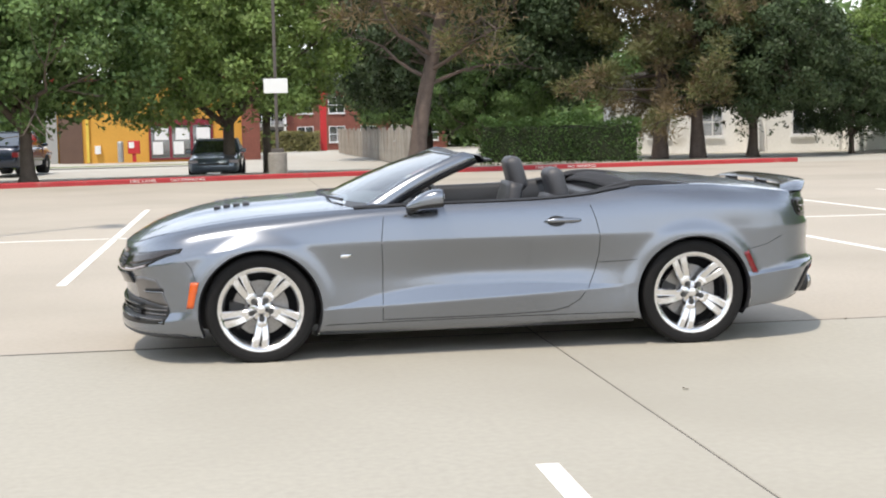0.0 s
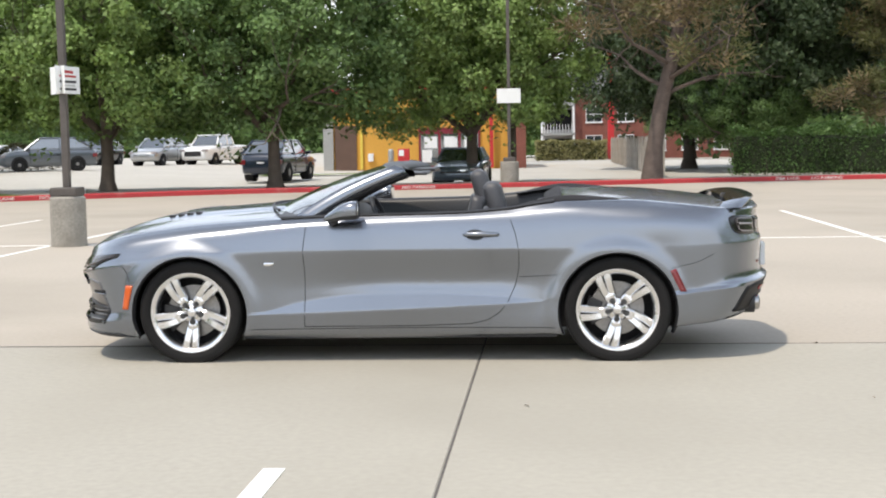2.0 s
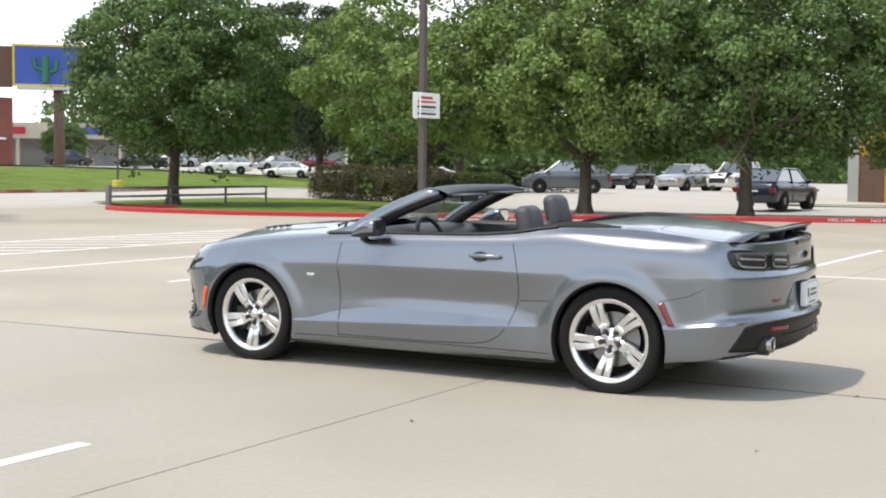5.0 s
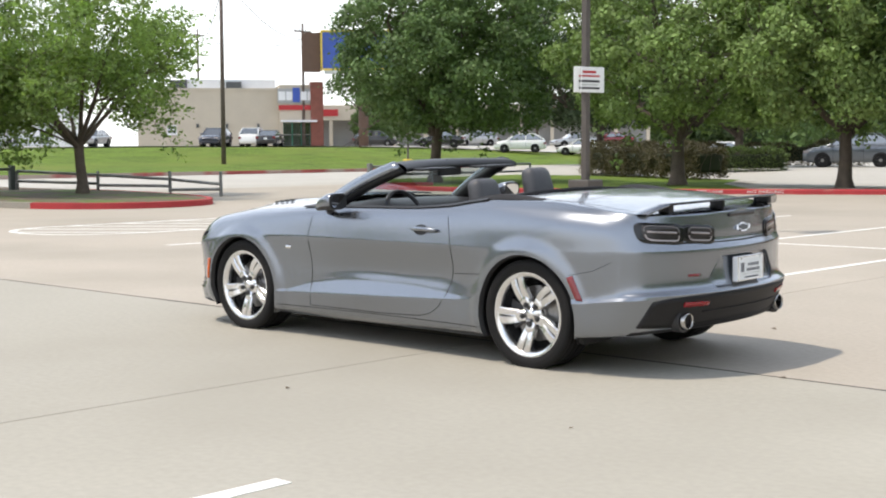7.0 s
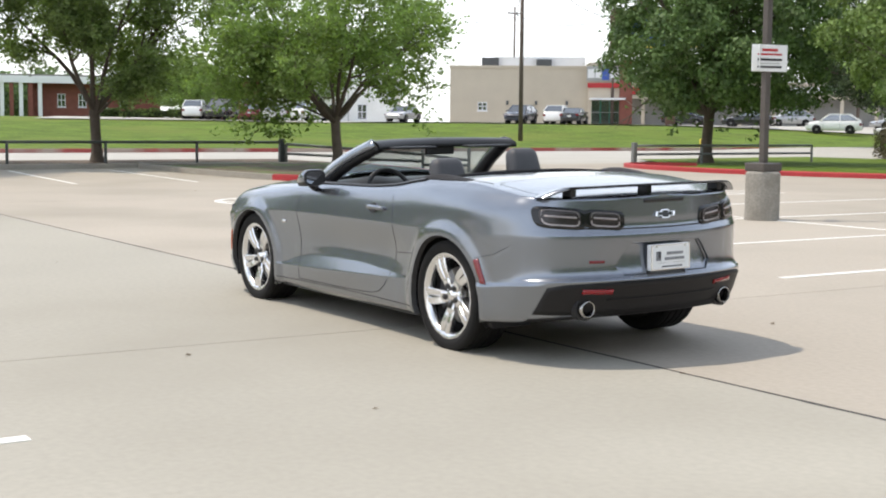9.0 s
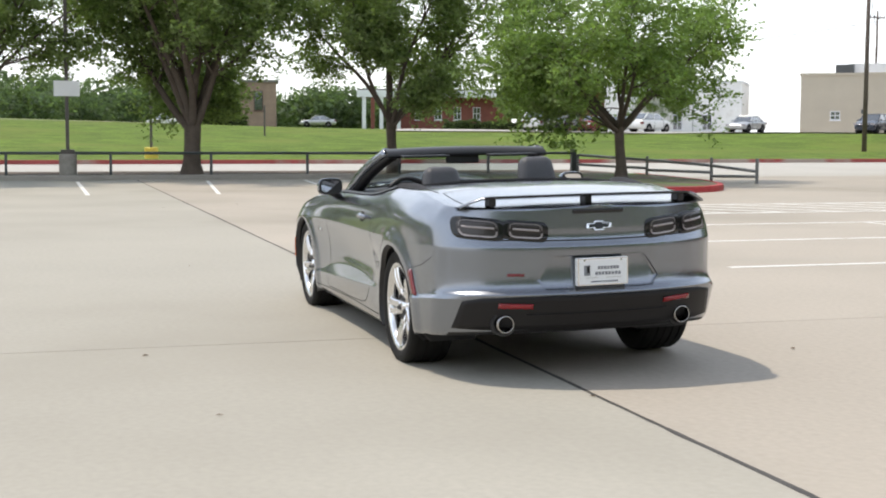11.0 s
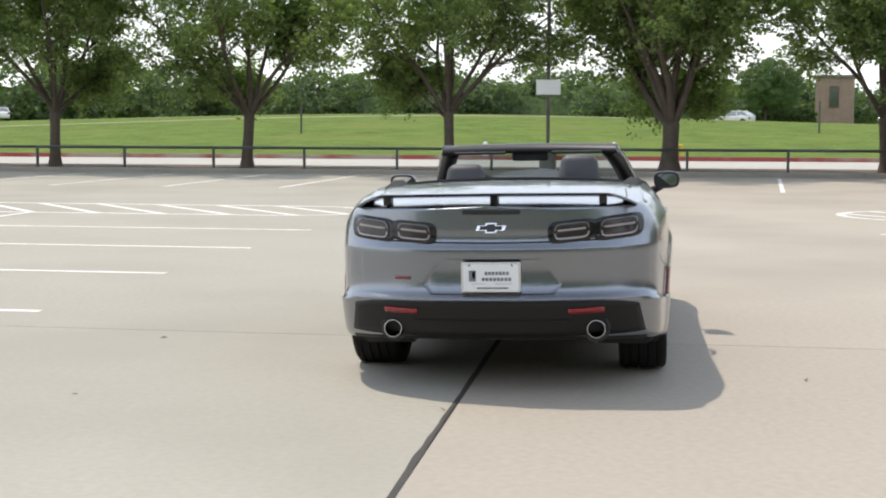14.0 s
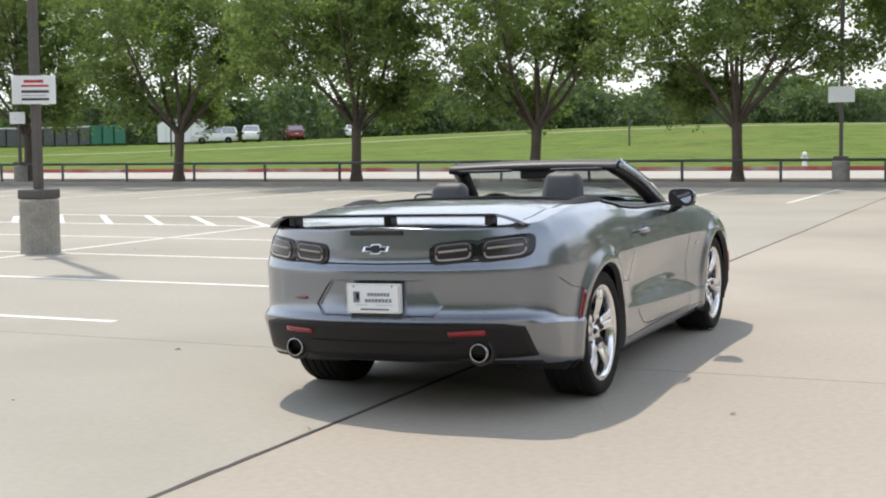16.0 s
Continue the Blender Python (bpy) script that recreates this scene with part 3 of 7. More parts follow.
def build_tree(seed, trunk_h, height, radius, r0, leaf, bark, per=46, spread=0.42, size=0.15, lean=(0, 0), limbs=6, extra=90, low=None, shift=(0, 0), label="", inner=150):
    rng = np.random.default_rng(seed)
    tubes, ends = limb_set(rng, trunk_h, height, radius, r0, lean, limbs)
    t = thing("tree", label, "tree")
    bm = bmesh.new()
    for pts, rad in tubes:
        tube(bm, pts, rad, 8 if rad[0] > 0.06 else 5, cap=False)
    part("trunk", bm, bark, t, "rough bark trunk and limbs", smooth=True)
    # tufts on an uneven shell, and loose leaves inside that close the crown
    cen = Vector((lean[0] * trunk_h + shift[0], lean[1] * trunk_h + shift[1], trunk_h + (height - trunk_h) * 0.46))
    lo = trunk_h * 0.85 if low is None else low

    def scatter(count, near, far):
        got = []
        for k in range(count):
            v = rng.normal(0, 1, 3)
            v /= np.linalg.norm(v)
            q = near + (far - near) * rng.random() ** .7
            z = cen.z + v[2] * (height - trunk_h) * 0.54 * q
            if z < lo:
                z = lo + rng.random() * 0.9
            got.append((cen.x + v[0] * radius * q, cen.y + v[1] * radius * q, z))
        return got

    hh = (height - trunk_h) * 0.54
    pieces, count = [], 0
    for k in range(extra):
        # evenly spread over the crown, each a leafy dome that shades what lies below it
        zf = 1 - 1.84 * (k + .5) / extra
        az = 2.39996 * k + rng.normal(0, .16)
        q = .80 + .26 * rng.random()
        rr = math.sqrt(max(1 - zf * zf, .05))
        out = np.array([math.cos(az) * rr, math.sin(az) * rr, zf])
        c = np.array([cen.x, cen.y, cen.z]) + out * q * np.array([radius, radius, hh])
        c[2] = max(c[2], lo + .25 + .5 * rng.random())
        R = spread * (.7 + .7 * rng.random())
        n = int(per * (R / spread) ** 2)
        v = rng.normal(0, 1, (n, 3)) + out * .9 + np.array([0, 0, .75])
        v /= np.linalg.norm(v, axis=1)[:, None]
        p = c + v * R * (1.0 - .38 * rng.random((n, 1)) ** 2 + .16 * rng.normal(0, 1, (n, 1))) * np.array([1.08, 1.08, .70])
        p += rng.normal(0, .07, (n, 3))
        nrm = v + rng.normal(0, .75, (n, 3))
        d = np.cross(nrm, rng.normal(0, 1, (n, 3)))
        d /= np.linalg.norm(d, axis=1)[:, None] + 1e-9
        w = np.cross(nrm, d)
        w /= np.linalg.norm(w, axis=1)[:, None] + 1e-9
        sz = size * (.6 + .8 * rng.random((n, 1)))
        pieces.append(np.stack([p - d * sz * .55, p + d * sz * .35 + w * sz * .38, p + d * sz * .45 - w * sz * .38], 1).reshape(-1, 3))
        count += n
    vs = np.concatenate(pieces)
    fs = np.arange(3 * count).reshape(-1, 3)
    v2, f2 = leaf_cloud(scatter(inner, .1, .84), 110, .62, size * 1.35, rng, flat=.9)
    fs = np.concatenate([fs, f2 + len(vs)])
    vs = np.concatenate([vs, v2])
    me = bpy.data.meshes.new("crown")
    me.from_pydata(vs.tolist(), [], fs.tolist())
    me.materials.append(leaf)
    ob = new("crown", me)
    ob.parent = t
    return t


def build_vase_tree(seed, trunk_h, height, r0, leaf, label, limbs=7, per=88, size=0.125, spread=0.24, wide=1.0, steep=43):
    """An open crown: many limbs rising from one fork like a fan, with leaves along the twigs and sky between them."""
    rng = np.random.default_rng(seed)
    t = thing("tree", label, "tree")
    bm = bmesh.new()
    top = Vector((rng.normal(0, .06), rng.normal(0, .06), trunk_h))
    tube(bm, [(0, 0, -.15), (0, 0, .08), (0, 0, .35), tuple(top * .6), tuple(top)], [r0 * 1.7, r0 * 1.4, r0 * 1.08, r0 * .95, r0 * 1.0], 10, cap=False)
    pts = []

    def shoot(start, d, length, r, n, lift, wander):
        line, rad = [start], [r]
        for i in range(n):
            d = (d + Vector(rng.normal(0, wander, 3)) + Vector((0, 0, lift))).normalized()
            line.append(line[-1] + d * (length / n))
            rad.append(max(r * (1 - .78 * (i + 1) / n), .006))
        tube(bm, line, rad, 7 if r > .05 else 4, cap=False)
        return line, rad, d

    for k in range(limbs + 2):
        low = k >= limbs
        az = 2 * math.pi * (k + .6 * rng.random()) / limbs if not low else 2 * math.pi * rng.random()
        el = radians(30 + 12 * rng.random()) if low else radians(86) if k == 0 else radians(steep + 27 * rng.random())
        d = Vector((math.cos(az) * math.cos(el), math.sin(az) * math.cos(el), math.sin(el)))
        ln = 2.4 * wide if low else (height - trunk_h) * (.60 + .14 * rng.random())
        line, rad, dd = shoot(top + Vector((0, 0, rng.normal(-.12, .1))), d, ln, r0 * (.32 if low else .52), 7, .0 if low else .03, .07)
        for j in range(3, 8):
            for q in range(1 if low else 1 + (j % 2)):
                side = Vector(rng.normal(0, 1, 3))
                side = (side - d * side.dot(d)).normalized()
                nd = (d * .8 + side * .75 * wide + Vector((0, 0, .12))).normalized()
                l2, r2, d2 = shoot(line[j], nd, ln * (.36 if not low else .3) * (.8 + .4 * rng.random()), rad[j] * .6, 4, .02, .12)
                pts += [tuple(l2[3]), tuple(l2[4])]
                for i in range(1, 5):
                    sd = Vector(rng.normal(0, 1, 3))
                    sd = (sd - d2 * sd.dot(d2)).normalized()
                    l3, r3, d3 = shoot(l2[i], (d2 * .7 + sd * .8).normalized(), .55 + .5 * rng.random(), max(r2[i] * .6, .008), 3, -.03, .12)
                    pts += [tuple(l3[2]), tuple(l3[3])]
        pts.append(tuple(line[-1]))
    part("trunk", bm, M_BARK, t, "rough bark trunk with many rising limbs", smooth=True)
    vs, fs = leaf_cloud(pts, per, spread, size, rng, flat=.8, level=.7)
    me = bpy.data.meshes.new("crown")
    me.from_pydata(vs.tolist(), [], fs.tolist())
    me.materials.append(leaf)
    ob = new("crown", me)
    ob.parent = t
    return t


tree_a = build_vase_tree(11, 1.75, 9.6, 0.175, M_LEAF, "open-crowned green shade tree beside the rail", 8, 88, .122)
tree_b = build_vase_tree(23, 1.9, 9.9, 0.17, M_LEAF, "upright green shade tree beside the rail", 8, 88, .122)
tree_c = build_vase_tree(37, 1.5, 9.2, 0.27, M_LEAF, "low green tree with a thick trunk", 9, 88, .125, .26, 1.1)
tree_d = build_tree(51, 2.0, 9.0, 4.2, 0.23, M_LEAF4, M_BARK, per=400, extra=105, size=0.145, spread=0.66, label="dense leafy tree behind the red kerb", low=1.35)
tree_e = build_tree(67, 1.9, 8.8, 4.15, 0.23, M_LEAF2, M_BARK, lean=(0.04, 0.03), shift=(0.4, 0.3), per=400, extra=105, size=0.145, spread=0.66, label="rounded dense dark green tree on the grass", low=0.85)
tree_h = build_tree(77, 1.9, 8.8, 4.15, 0.23, M_LEAFD, M_BARK, per=400, extra=105, size=0.145, spread=0.66, label="dense dark tree with deep shade in its leaf colour", low=1.5)
tree_g = build_tree(91, 1.75, 8.8, 4.1, 0.25, M_LEAF4, M_BARK, per=380, extra=84, size=0.145, spread=0.62, limbs=8, label="leafy tree with a forked trunk behind the red kerb", low=2.3, inner=46)
tree_f = build_vase_tree(83, 1.5, 7.4, 0.15, M_LEAF3, "light green young tree on the corner bed", 9, 55, .125, .25, 1.3, 24)


def plant(t, x, y, rz, s=1.0, z=0.13):
    ob = copy_thing(t, pose(x, y, z, 0, 0, rz))
    ob.matrix_basis = pose(x, y, z, 0, 0, rz) @ Matrix.Scale(s, 4)
    return ob


def put(t, x, y, rz, s=1.0, z=0.13):
    t.matrix_basis = pose(x, y, z, 0, 0, rz) @ Matrix.Scale(s, 4)
    return t


put(tree_a, -33.0, -12.05, 20)
put(tree_b, -33.0, -18.7, 140)
put(tree_c, -33.0, 1.6, 60)
plant(tree_b, -33.0, -5.35, 250, 0.97)
plant(tree_a, -33.0, 8.1, 200, 0.95)
plant(tree_a, -33.0, -26.2, 10, 1.02)
plant(tree_b, -33.2, -33.5, 75, 1.0)
plant(tree_a, -33.2, -41, 300, 1.0)
put(tree_f, -27.4, 13.7, 30)
put(tree_e, -30.4, 31.7, 0, 1.0, 0.02)
put(tree_g, -20.1, 33.6, 40, 1.0, 0.02)
put(tree_d, -13.7, 33.7, 120, 0.98, 0.0)
plant(tree_e, -8.1, 33.9, 80, 1.0, 0.0)
plant(tree_d, -1.9, 39.6, 230, 0.98, 0.0)
plant(tree_h, -42.0, 58.5, 60, 1.25, 0.3)
plant(tree_g, -30.3, 55.0, 200, 1.0, 0.35)
plant(tree_e, -5.5, 112, 30, 1.5, -.2)
plant(tree_e, 15.5, 128, 190, 1.25, -.5)


# pines ---------------------------------------------------------------------------
def build_pine(seed, height, r0, lean, radius, low, leaf, label, per=70, dead=0.3):
    rng = np.random.default_rng(seed)
    t = thing("pine_tree", label, "tree")
    bm = bmesh.new()
    spine = [Vector((lean[0] * z + 0.10 * math.sin(z * 0.9 + seed), lean[1] * z, z)) for z in np.linspace(-0.15, height, 10)]
    tube(bm, spine, [r0 * (1.35 if i == 0 else 1 - 0.085 * i) for i in range(10)], 9, cap=False)
    ends, bare = [], []
    nb = 38
    for k in range(nb):
        z = low * 0.7 + (height - low * 0.7) * (k / nb)
        i = min(int(z / height * 9), 8)
        base = spine[i].lerp(spine[i + 1], z / height * 9 - i)
        az = k * 2.4 + rng.random()
        ln = radius * (0.65 + 0.5 * rng.random()) * (1.0 - 0.45 * (z / height) ** 2)
        d = Vector((math.cos(az), math.sin(az), 0.12 + 0.35 * rng.random()))
        pts = [base]
        for j in range(5):
            d = (d + Vector(rng.normal(0, 0.16, 3))).normalized()
            pts.append(pts[-1] + d * ln / 5)
        tube(bm, pts, [r0 * 0.28, r0 * 0.23, r0 * 0.18, r0 * 0.13, r0 * 0.08, r0 * 0.04], 5, cap=False)
        for j in (2, 3, 4, 5):
            for q in range(3):
                v = Vector(rng.normal(0, 1, 3)) * 0.5 + d * 0.4
                tip = pts[j] + v.normalized() * (0.5 + 0.5 * rng.random())
                tube(bm, [pts[j], pts[j].lerp(tip, 0.5) + Vector(rng.normal(0, 0.05, 3)), tip], [r0 * 0.07, r0 * 0.05, r0 * 0.02], 4, cap=False)
                (bare if z < low else ends).append(tuple(tip))
    part("trunk", bm, M_PBARK, t, "leaning scaly trunk with bare branches", smooth=True)
    rng.shuffle(ends)
    cut = int(len(ends) * dead)
    for nm, cl, m in (("crown", ends[cut:], leaf), ("dry_crown", ends[:cut], M_DEAD)):
        if not cl:
            continue
        c = np.repeat(np.array(cl), per, axis=0)
        n = len(c)
        out = rng.normal(0, 1, (n, 3)) * np.array([0.22, 0.22, 0.16])
        p = c + out
        d = rng.normal(0, .5, (n, 3)) + out * 4 + np.array([0, 0, .25])
        d /= np.linalg.norm(d, axis=1)[:, None]
        w = np.cross(d, rng.normal(0, 1, (n, 3)))
        w /= np.linalg.norm(w, axis=1)[:, None] + 1e-9
        e = p + d * 0.26
        vs = np.stack([p - w * 0.030, p + w * 0.030, e], 1).reshape(-1, 3)
        me = bpy.data.meshes.new(nm)
        me.from_pydata(vs.tolist(), [], np.arange(3 * n).reshape(-1, 3).tolist())
        me.materials.append(m)
        ob = new(nm, me)
        ob.parent = t
    return t


pine_a = build_pine(3, 12, 0.30, (0.16, -0.02), 4.4, 4.3, M_PINE, "leaning pine with sparse browning needles", 80, 0.7)
put(pine_a, 4.3, 35.0, 0, 1, 0.0)
pine_b = build_pine(8, 13, 0.30, (0.08, 0.0), 4.4, 2.6, M_PINE, "tall pine with drooping olive and brown needles", 130, 0.4)
put(pine_b, 16.4, 46.5, 0, 1, 0.1)
plant(pine_b, 18.1, 46.0, 140, 0.97, 0.1)
put(tree_h, 20.5, 46.0, 20, 0.92, 0.0)
plant(tree_h, 26.0, 48.0, 70, 0.58, -.25)
plant(tree_d, 31.0, 49.5, 70, 0.95, 0.0)
plant(tree_h, 10, 52, 10, 1.35, 0)
plant(tree_h, 7.9, 58, 100, 1.3, 0)
plant(tree_h, 12, 60, 220, 1.3, 0)
plant(tree_e, 9.3, 49.5, 10, 0.62, 0)


def hedge(name, x0, y0, x1, y1, w, h, leaf, label, dens=420, z=0.13, stems=True, rough=0.22, size=0.09):
    """A clipped hedge: a twiggy core and many leaves on its uneven faces."""
    rng = np.random.default_rng(int(abs(x0 * 7 + y0 * 13)) + 1)
    a, b = Vector((x0, y0, 0)), Vector((x1, y1, 0))
    L = (b - a).length
    ang = math.degrees(math.atan2(b.y - a.y, b.x - a.x))
    t = thing(name, label, "hedge", (x0, y0, z), ang)
    n = int(L * (w + 2 * h) * dens)
    u = rng.random(n) * L
    side = rng.random(n) * (w + 2 * h)
    s = 0.12 if stems else 0.0
    yy = np.where(side < h, -w / 2, np.where(side < h + w, side - h - w / 2, w / 2))
    zz = np.where(side < h, side, np.where(side < h + w, h, side - h - w))
    zz = s * h + zz * (1 - s)
    wob = rough * (np.sin(u * 1.7 + x0) + 0.9 * np.sin(u * 3.3 + 1.3) + 0.5 * np.sin(u * 0.6))
    zz = np.where(zz > h * 0.8, zz + wob * 0.6, zz)
    yy = yy * (1 + wob * 0.5)
    p = np.stack([u, yy, zz], 1)
    p += rng.normal(0, 0.055, (n, 3)) - np.stack([np.zeros(n), np.sign(yy) * rng.random(n) * 0.15, rng.random(n) * 0.08], 1)
    vs, fs = leaf_cloud(p, 1, 0.02, size, rng)
    pydata("foliage", vs.tolist(), fs.tolist(), leaf, t)
    bm = bmesh.new()
    for k in range(int(L * 5)):
        x, y = rng.random() * L, (rng.random() - 0.5) * w * 0.7
        tube(bm, [(x, y, -0.1), (x + rng.normal(0, 0.1), y, h * 0.45), (x + rng.normal(0, 0.2), y + rng.normal(0, 0.1), h * 0.85)], [0.02, 0.015, 0.006], 4, cap=False)
    tagged(part("stems", bm, M_BARK, t, "dark woody stems"), kind="stuff")
    # near-black box that stands in for the shade between the leaves
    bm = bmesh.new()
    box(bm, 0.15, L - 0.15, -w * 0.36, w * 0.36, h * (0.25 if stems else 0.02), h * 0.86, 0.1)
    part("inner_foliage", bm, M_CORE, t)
    return t


# dark green-black for the shade inside the hedges
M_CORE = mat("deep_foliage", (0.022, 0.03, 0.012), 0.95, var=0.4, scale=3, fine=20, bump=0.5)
hedge("hedge", -33.6, 46.6, -23.0, 40.6, 1.6, 1.28, M_HEDGER, "clipped hedge with red-brown and green leaves", 620, 0.02, rough=0.30, size=0.085)
hedge("hedge", -28.6, 47.6, -24.6, 49.8, 1.0, 1.1, M_HEDGE, "low clipped green hedge by the car park", z=0.1)
hedge("hedge", -38.0, 55.0, -24.5, 58.0, 1.0, 1.2, M_HEDGER, "low clipped brownish hedge", z=0.33)
hedge("hedge", -.7, 140, 7.2, 140, 2.0, 2.1, M_HEDGEP, "clipped pale olive hedge across the drive", 160, -.70, False, 0.10, size=0.22)
hedge("ivy_fence", 8.1, 44.2, 14.4, 42.6, 0.6, 1.72, M_IVY, "chain fence thickly covered with dark ivy", 520, 0, False, 0.18)


def woods(name, pts, h, leaf, seed, n, label, size=0.9):
    """Far trees along a line, as clumps of leaves with an uneven top."""
    rng = np.random.default_rng(seed)
    cs = []
    for (x0, y0), (x1, y1) in zip(pts, pts[1:]):
        L = math.hypot(x1 - x0, y1 - y0)
        for k in range(int(L / 1.9)):
            f = rng.random()
            x, y = x0 + (x1 - x0) * f, y0 + (y1 - y0) * f
            th = h * (0.7 + 0.4 * rng.random())
            r = th * 0.42
            cx, cy = x + rng.normal(0, 5), y + rng.normal(0, 5)
            for q in range(34):
                v = rng.normal(0, 1, 3)
                v /= np.linalg.norm(v)
                cs.append((cx + v[0] * r, cy + v[1] * r, hill(cx, cy) + th * 0.5 + v[2] * th * 0.5))
    vs, fs = leaf_cloud(cs, n, 0.8, size, rng)
    vs, fs = vs.tolist(), fs.tolist()
    # an added uneven ridge inside, below the tree tops, that blocks the sky
    for (x0, y0), (x1, y1) in zip(pts, pts[1:]):
        m = max(int(math.hypot(x1 - x0, y1 - y0) / 2.5), 1)
        b0 = len(vs)
        for k in range(m + 1):
            x, y = x0 + (x1 - x0) * k / m, y0 + (y1 - y0) * k / m
            z = hill(x, y) - 0.5
            vs += [[x, y, z], [x, y, z + h * (0.62 + 0.22 * rng.random())]]
        fs += [[b0 + 2 * k, b0 + 2 * k + 2, b0 + 2 * k + 3, b0 + 2 * k + 1] for k in range(m)]
    return tagged(pydata(name, vs, fs, leaf), label, "woods", kind="stuff")


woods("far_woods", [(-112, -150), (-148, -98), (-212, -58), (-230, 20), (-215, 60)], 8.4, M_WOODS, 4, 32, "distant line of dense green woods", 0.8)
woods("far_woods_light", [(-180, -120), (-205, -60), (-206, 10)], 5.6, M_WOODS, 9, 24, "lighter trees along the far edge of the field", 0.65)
woods("north_woods", [(50, 78), (32, 120), (26, 176), (-20, 178), (-75, 145)], 12, M_LEAF2, 12, 11, "dense trees behind the buildings", 0.9)
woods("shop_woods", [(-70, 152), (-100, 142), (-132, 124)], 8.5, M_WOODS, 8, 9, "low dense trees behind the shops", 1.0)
# unseen trees, added so that the car's rear reflects something dark
woods("east_woods", [(50, 66), (54, 20), (56, -45)], 21, M_LEAF2, 14, 8, "unseen trees added to darken the car's rear reflection", 0.9)

# poles, signs and rails ------------------------------------------------------------
def bars(t, m, rows, w):
    """Unreadable lines of print as plain bars on a sheet."""
    for y, h, f, mt in rows:
        bm = bmesh.new()
        box(bm, -w * f / 2, w * f / 2, y - h / 2, y + h / 2, 0.0, 0.003, m=m)
        part("print_bar", bm, mt, t)


def light_pole(x, y, name, sign_z, sign_w, sign_h, face, printed, label, base_h=0.74, base_r=0.26, height=9.2):
    t = thing(name, label, "light pole", (x, y, 0))
    bm = bmesh.new()
    lathe(bm, [(0.0, base_h), (base_r * 0.9, base_h), (base_r, base_h - 0.03), (base_r * 1.0, 0.1), (base_r * 1.03, 0.0), (base_r * 1.03, -0.1)], 28)
    part("concrete_base", bm, M_BASE, t, "stained round concrete base", smooth=False)
    bm = bmesh.new()
    box(bm, -0.2, 0.2, -0.2, 0.2, base_h, base_h + 0.13, 0.02, 2)
    part("base_cover", bm, M_POLE, t)
    bm = bmesh.new()
    box(bm, -0.052, 0.052, -0.052, 0.052, base_h, height, 0.012, 2)
    part("shaft", bm, M_POLE, t)
    bm = bmesh.new()
    box(bm, -0.2, 0.2, -0.95, -0.12, height - 0.16, height + 0.02, 0.03, 2)
    box(bm, -0.04, 0.04, -0.15, 0.05, height - 0.1, height - 0.02)
    part("lamp_head", bm, M_POLE, t)
    for f in ([face, face - 128] if printed else [face]):
        R = Matrix.Rotation(radians(f), 4, 'Z')
        m = R @ frame_of((0, -0.085, sign_z), (1, 0, 0), (0, 0, 1))
        bm = bmesh.new()
        box(bm, -sign_w / 2, sign_w / 2, -sign_h / 2, sign_h / 2, -0.012, 0.0, 0.004, 1, m)
        s = part("sign_panel", bm, M_SIGN, t, "white metal sign sheet")
        if printed and f == face:
            w = sign_w * 0.8
            bars(s, m, [(sign_h * 0.30, sign_h * 0.10, 0.55, M_RED), (sign_h * 0.14, sign_h * 0.07, 0.85, M_RED),
                        (-sign_h * 0.06, sign_h * 0.09, 0.85, M_BLACK), (-sign_h * 0.20, sign_h * 0.05, 0.7, M_SIGNB), (-sign_h * 0.33, sign_h * 0.08, 0.85, M_BLACK)], w)
    return t


light_pole(-6.14, 9.66, "light_pole", 2.44, 0.62, 0.40, 77, True, "bronze light pole on a concrete base with parking signs")
light_pole(-5.71, -9.22, "light_pole", 2.20, 0.58, 0.38, 118, True, "bronze light pole on a stained concrete base with a lettered sign")
light_pole(-0.34, 33.5, "light_pole", 2.90, 0.76, 0.46, 4, False, "grey light pole with a blank white sign", 0.8, 0.30)
light_pole(-32.2, -2.15, "light_pole", 2.72, 0.75, 0.46, 92, False, "dark light pole with a pale blank sign by the rail", 0.78, 0.26)
light_pole(-32.4, -33.2, "light_pole", 2.62, 0.75, 0.46, 92, False, "dark light pole with a pale blank sign by the rail", 0.78, 0.26)


M_RAILG = mat("weathered_grey_rail", (0.20, 0.205, 0.20), 0.6, metal=0.3, var=0.3, scale=2, fine=20)


def rail_run(pts, label, h=0.72, posts=None, two=False, name="guard_rail", drop=None, paint_mat=None):
    t = thing(name, label, "rail")
    pm = paint_mat or M_RAIL
    dr = drop or [0.0] * len(pts)
    for k, (x, y) in enumerate(pts):
        bm = bmesh.new()
        big = posts and k in posts
        r = 0.085 if big else 0.04
        box(bm, x - r, x + r, y - r, y + r, 0.0, h + (0.12 if big else 0.0), 0.012)
        part("post", bm, pm, t)
    for (x0, y0), (x1, y1), d0, d1 in zip(pts, pts[1:], dr, dr[1:]):
        for z in ([h, h - 0.32] if two else [h]):
            bm = bmesh.new()
            tube(bm, [(x0, y0, z - d0), (x1, y1, z - d1 * (0.55 if z < h else 1.0))], 0.045, 8)
            part("rail_pipe", bm, pm, t, smooth=True)
    return t


rail_run([(-32.35, 14.2 - 3.02 * i) for i in range(25)], "long dark pipe rail on posts along the lot edge", 0.80, (0,))
rail_run([(-32.2, 14.3), (-29.6, 15.6), (-27.2, 16.6), (-25.2, 17.0)], "sagging grey double pipe rail at the corner", 0.74, None, True, drop=[0.0, 0.12, 0.25, 0.38], paint_mat=M_RAILG)
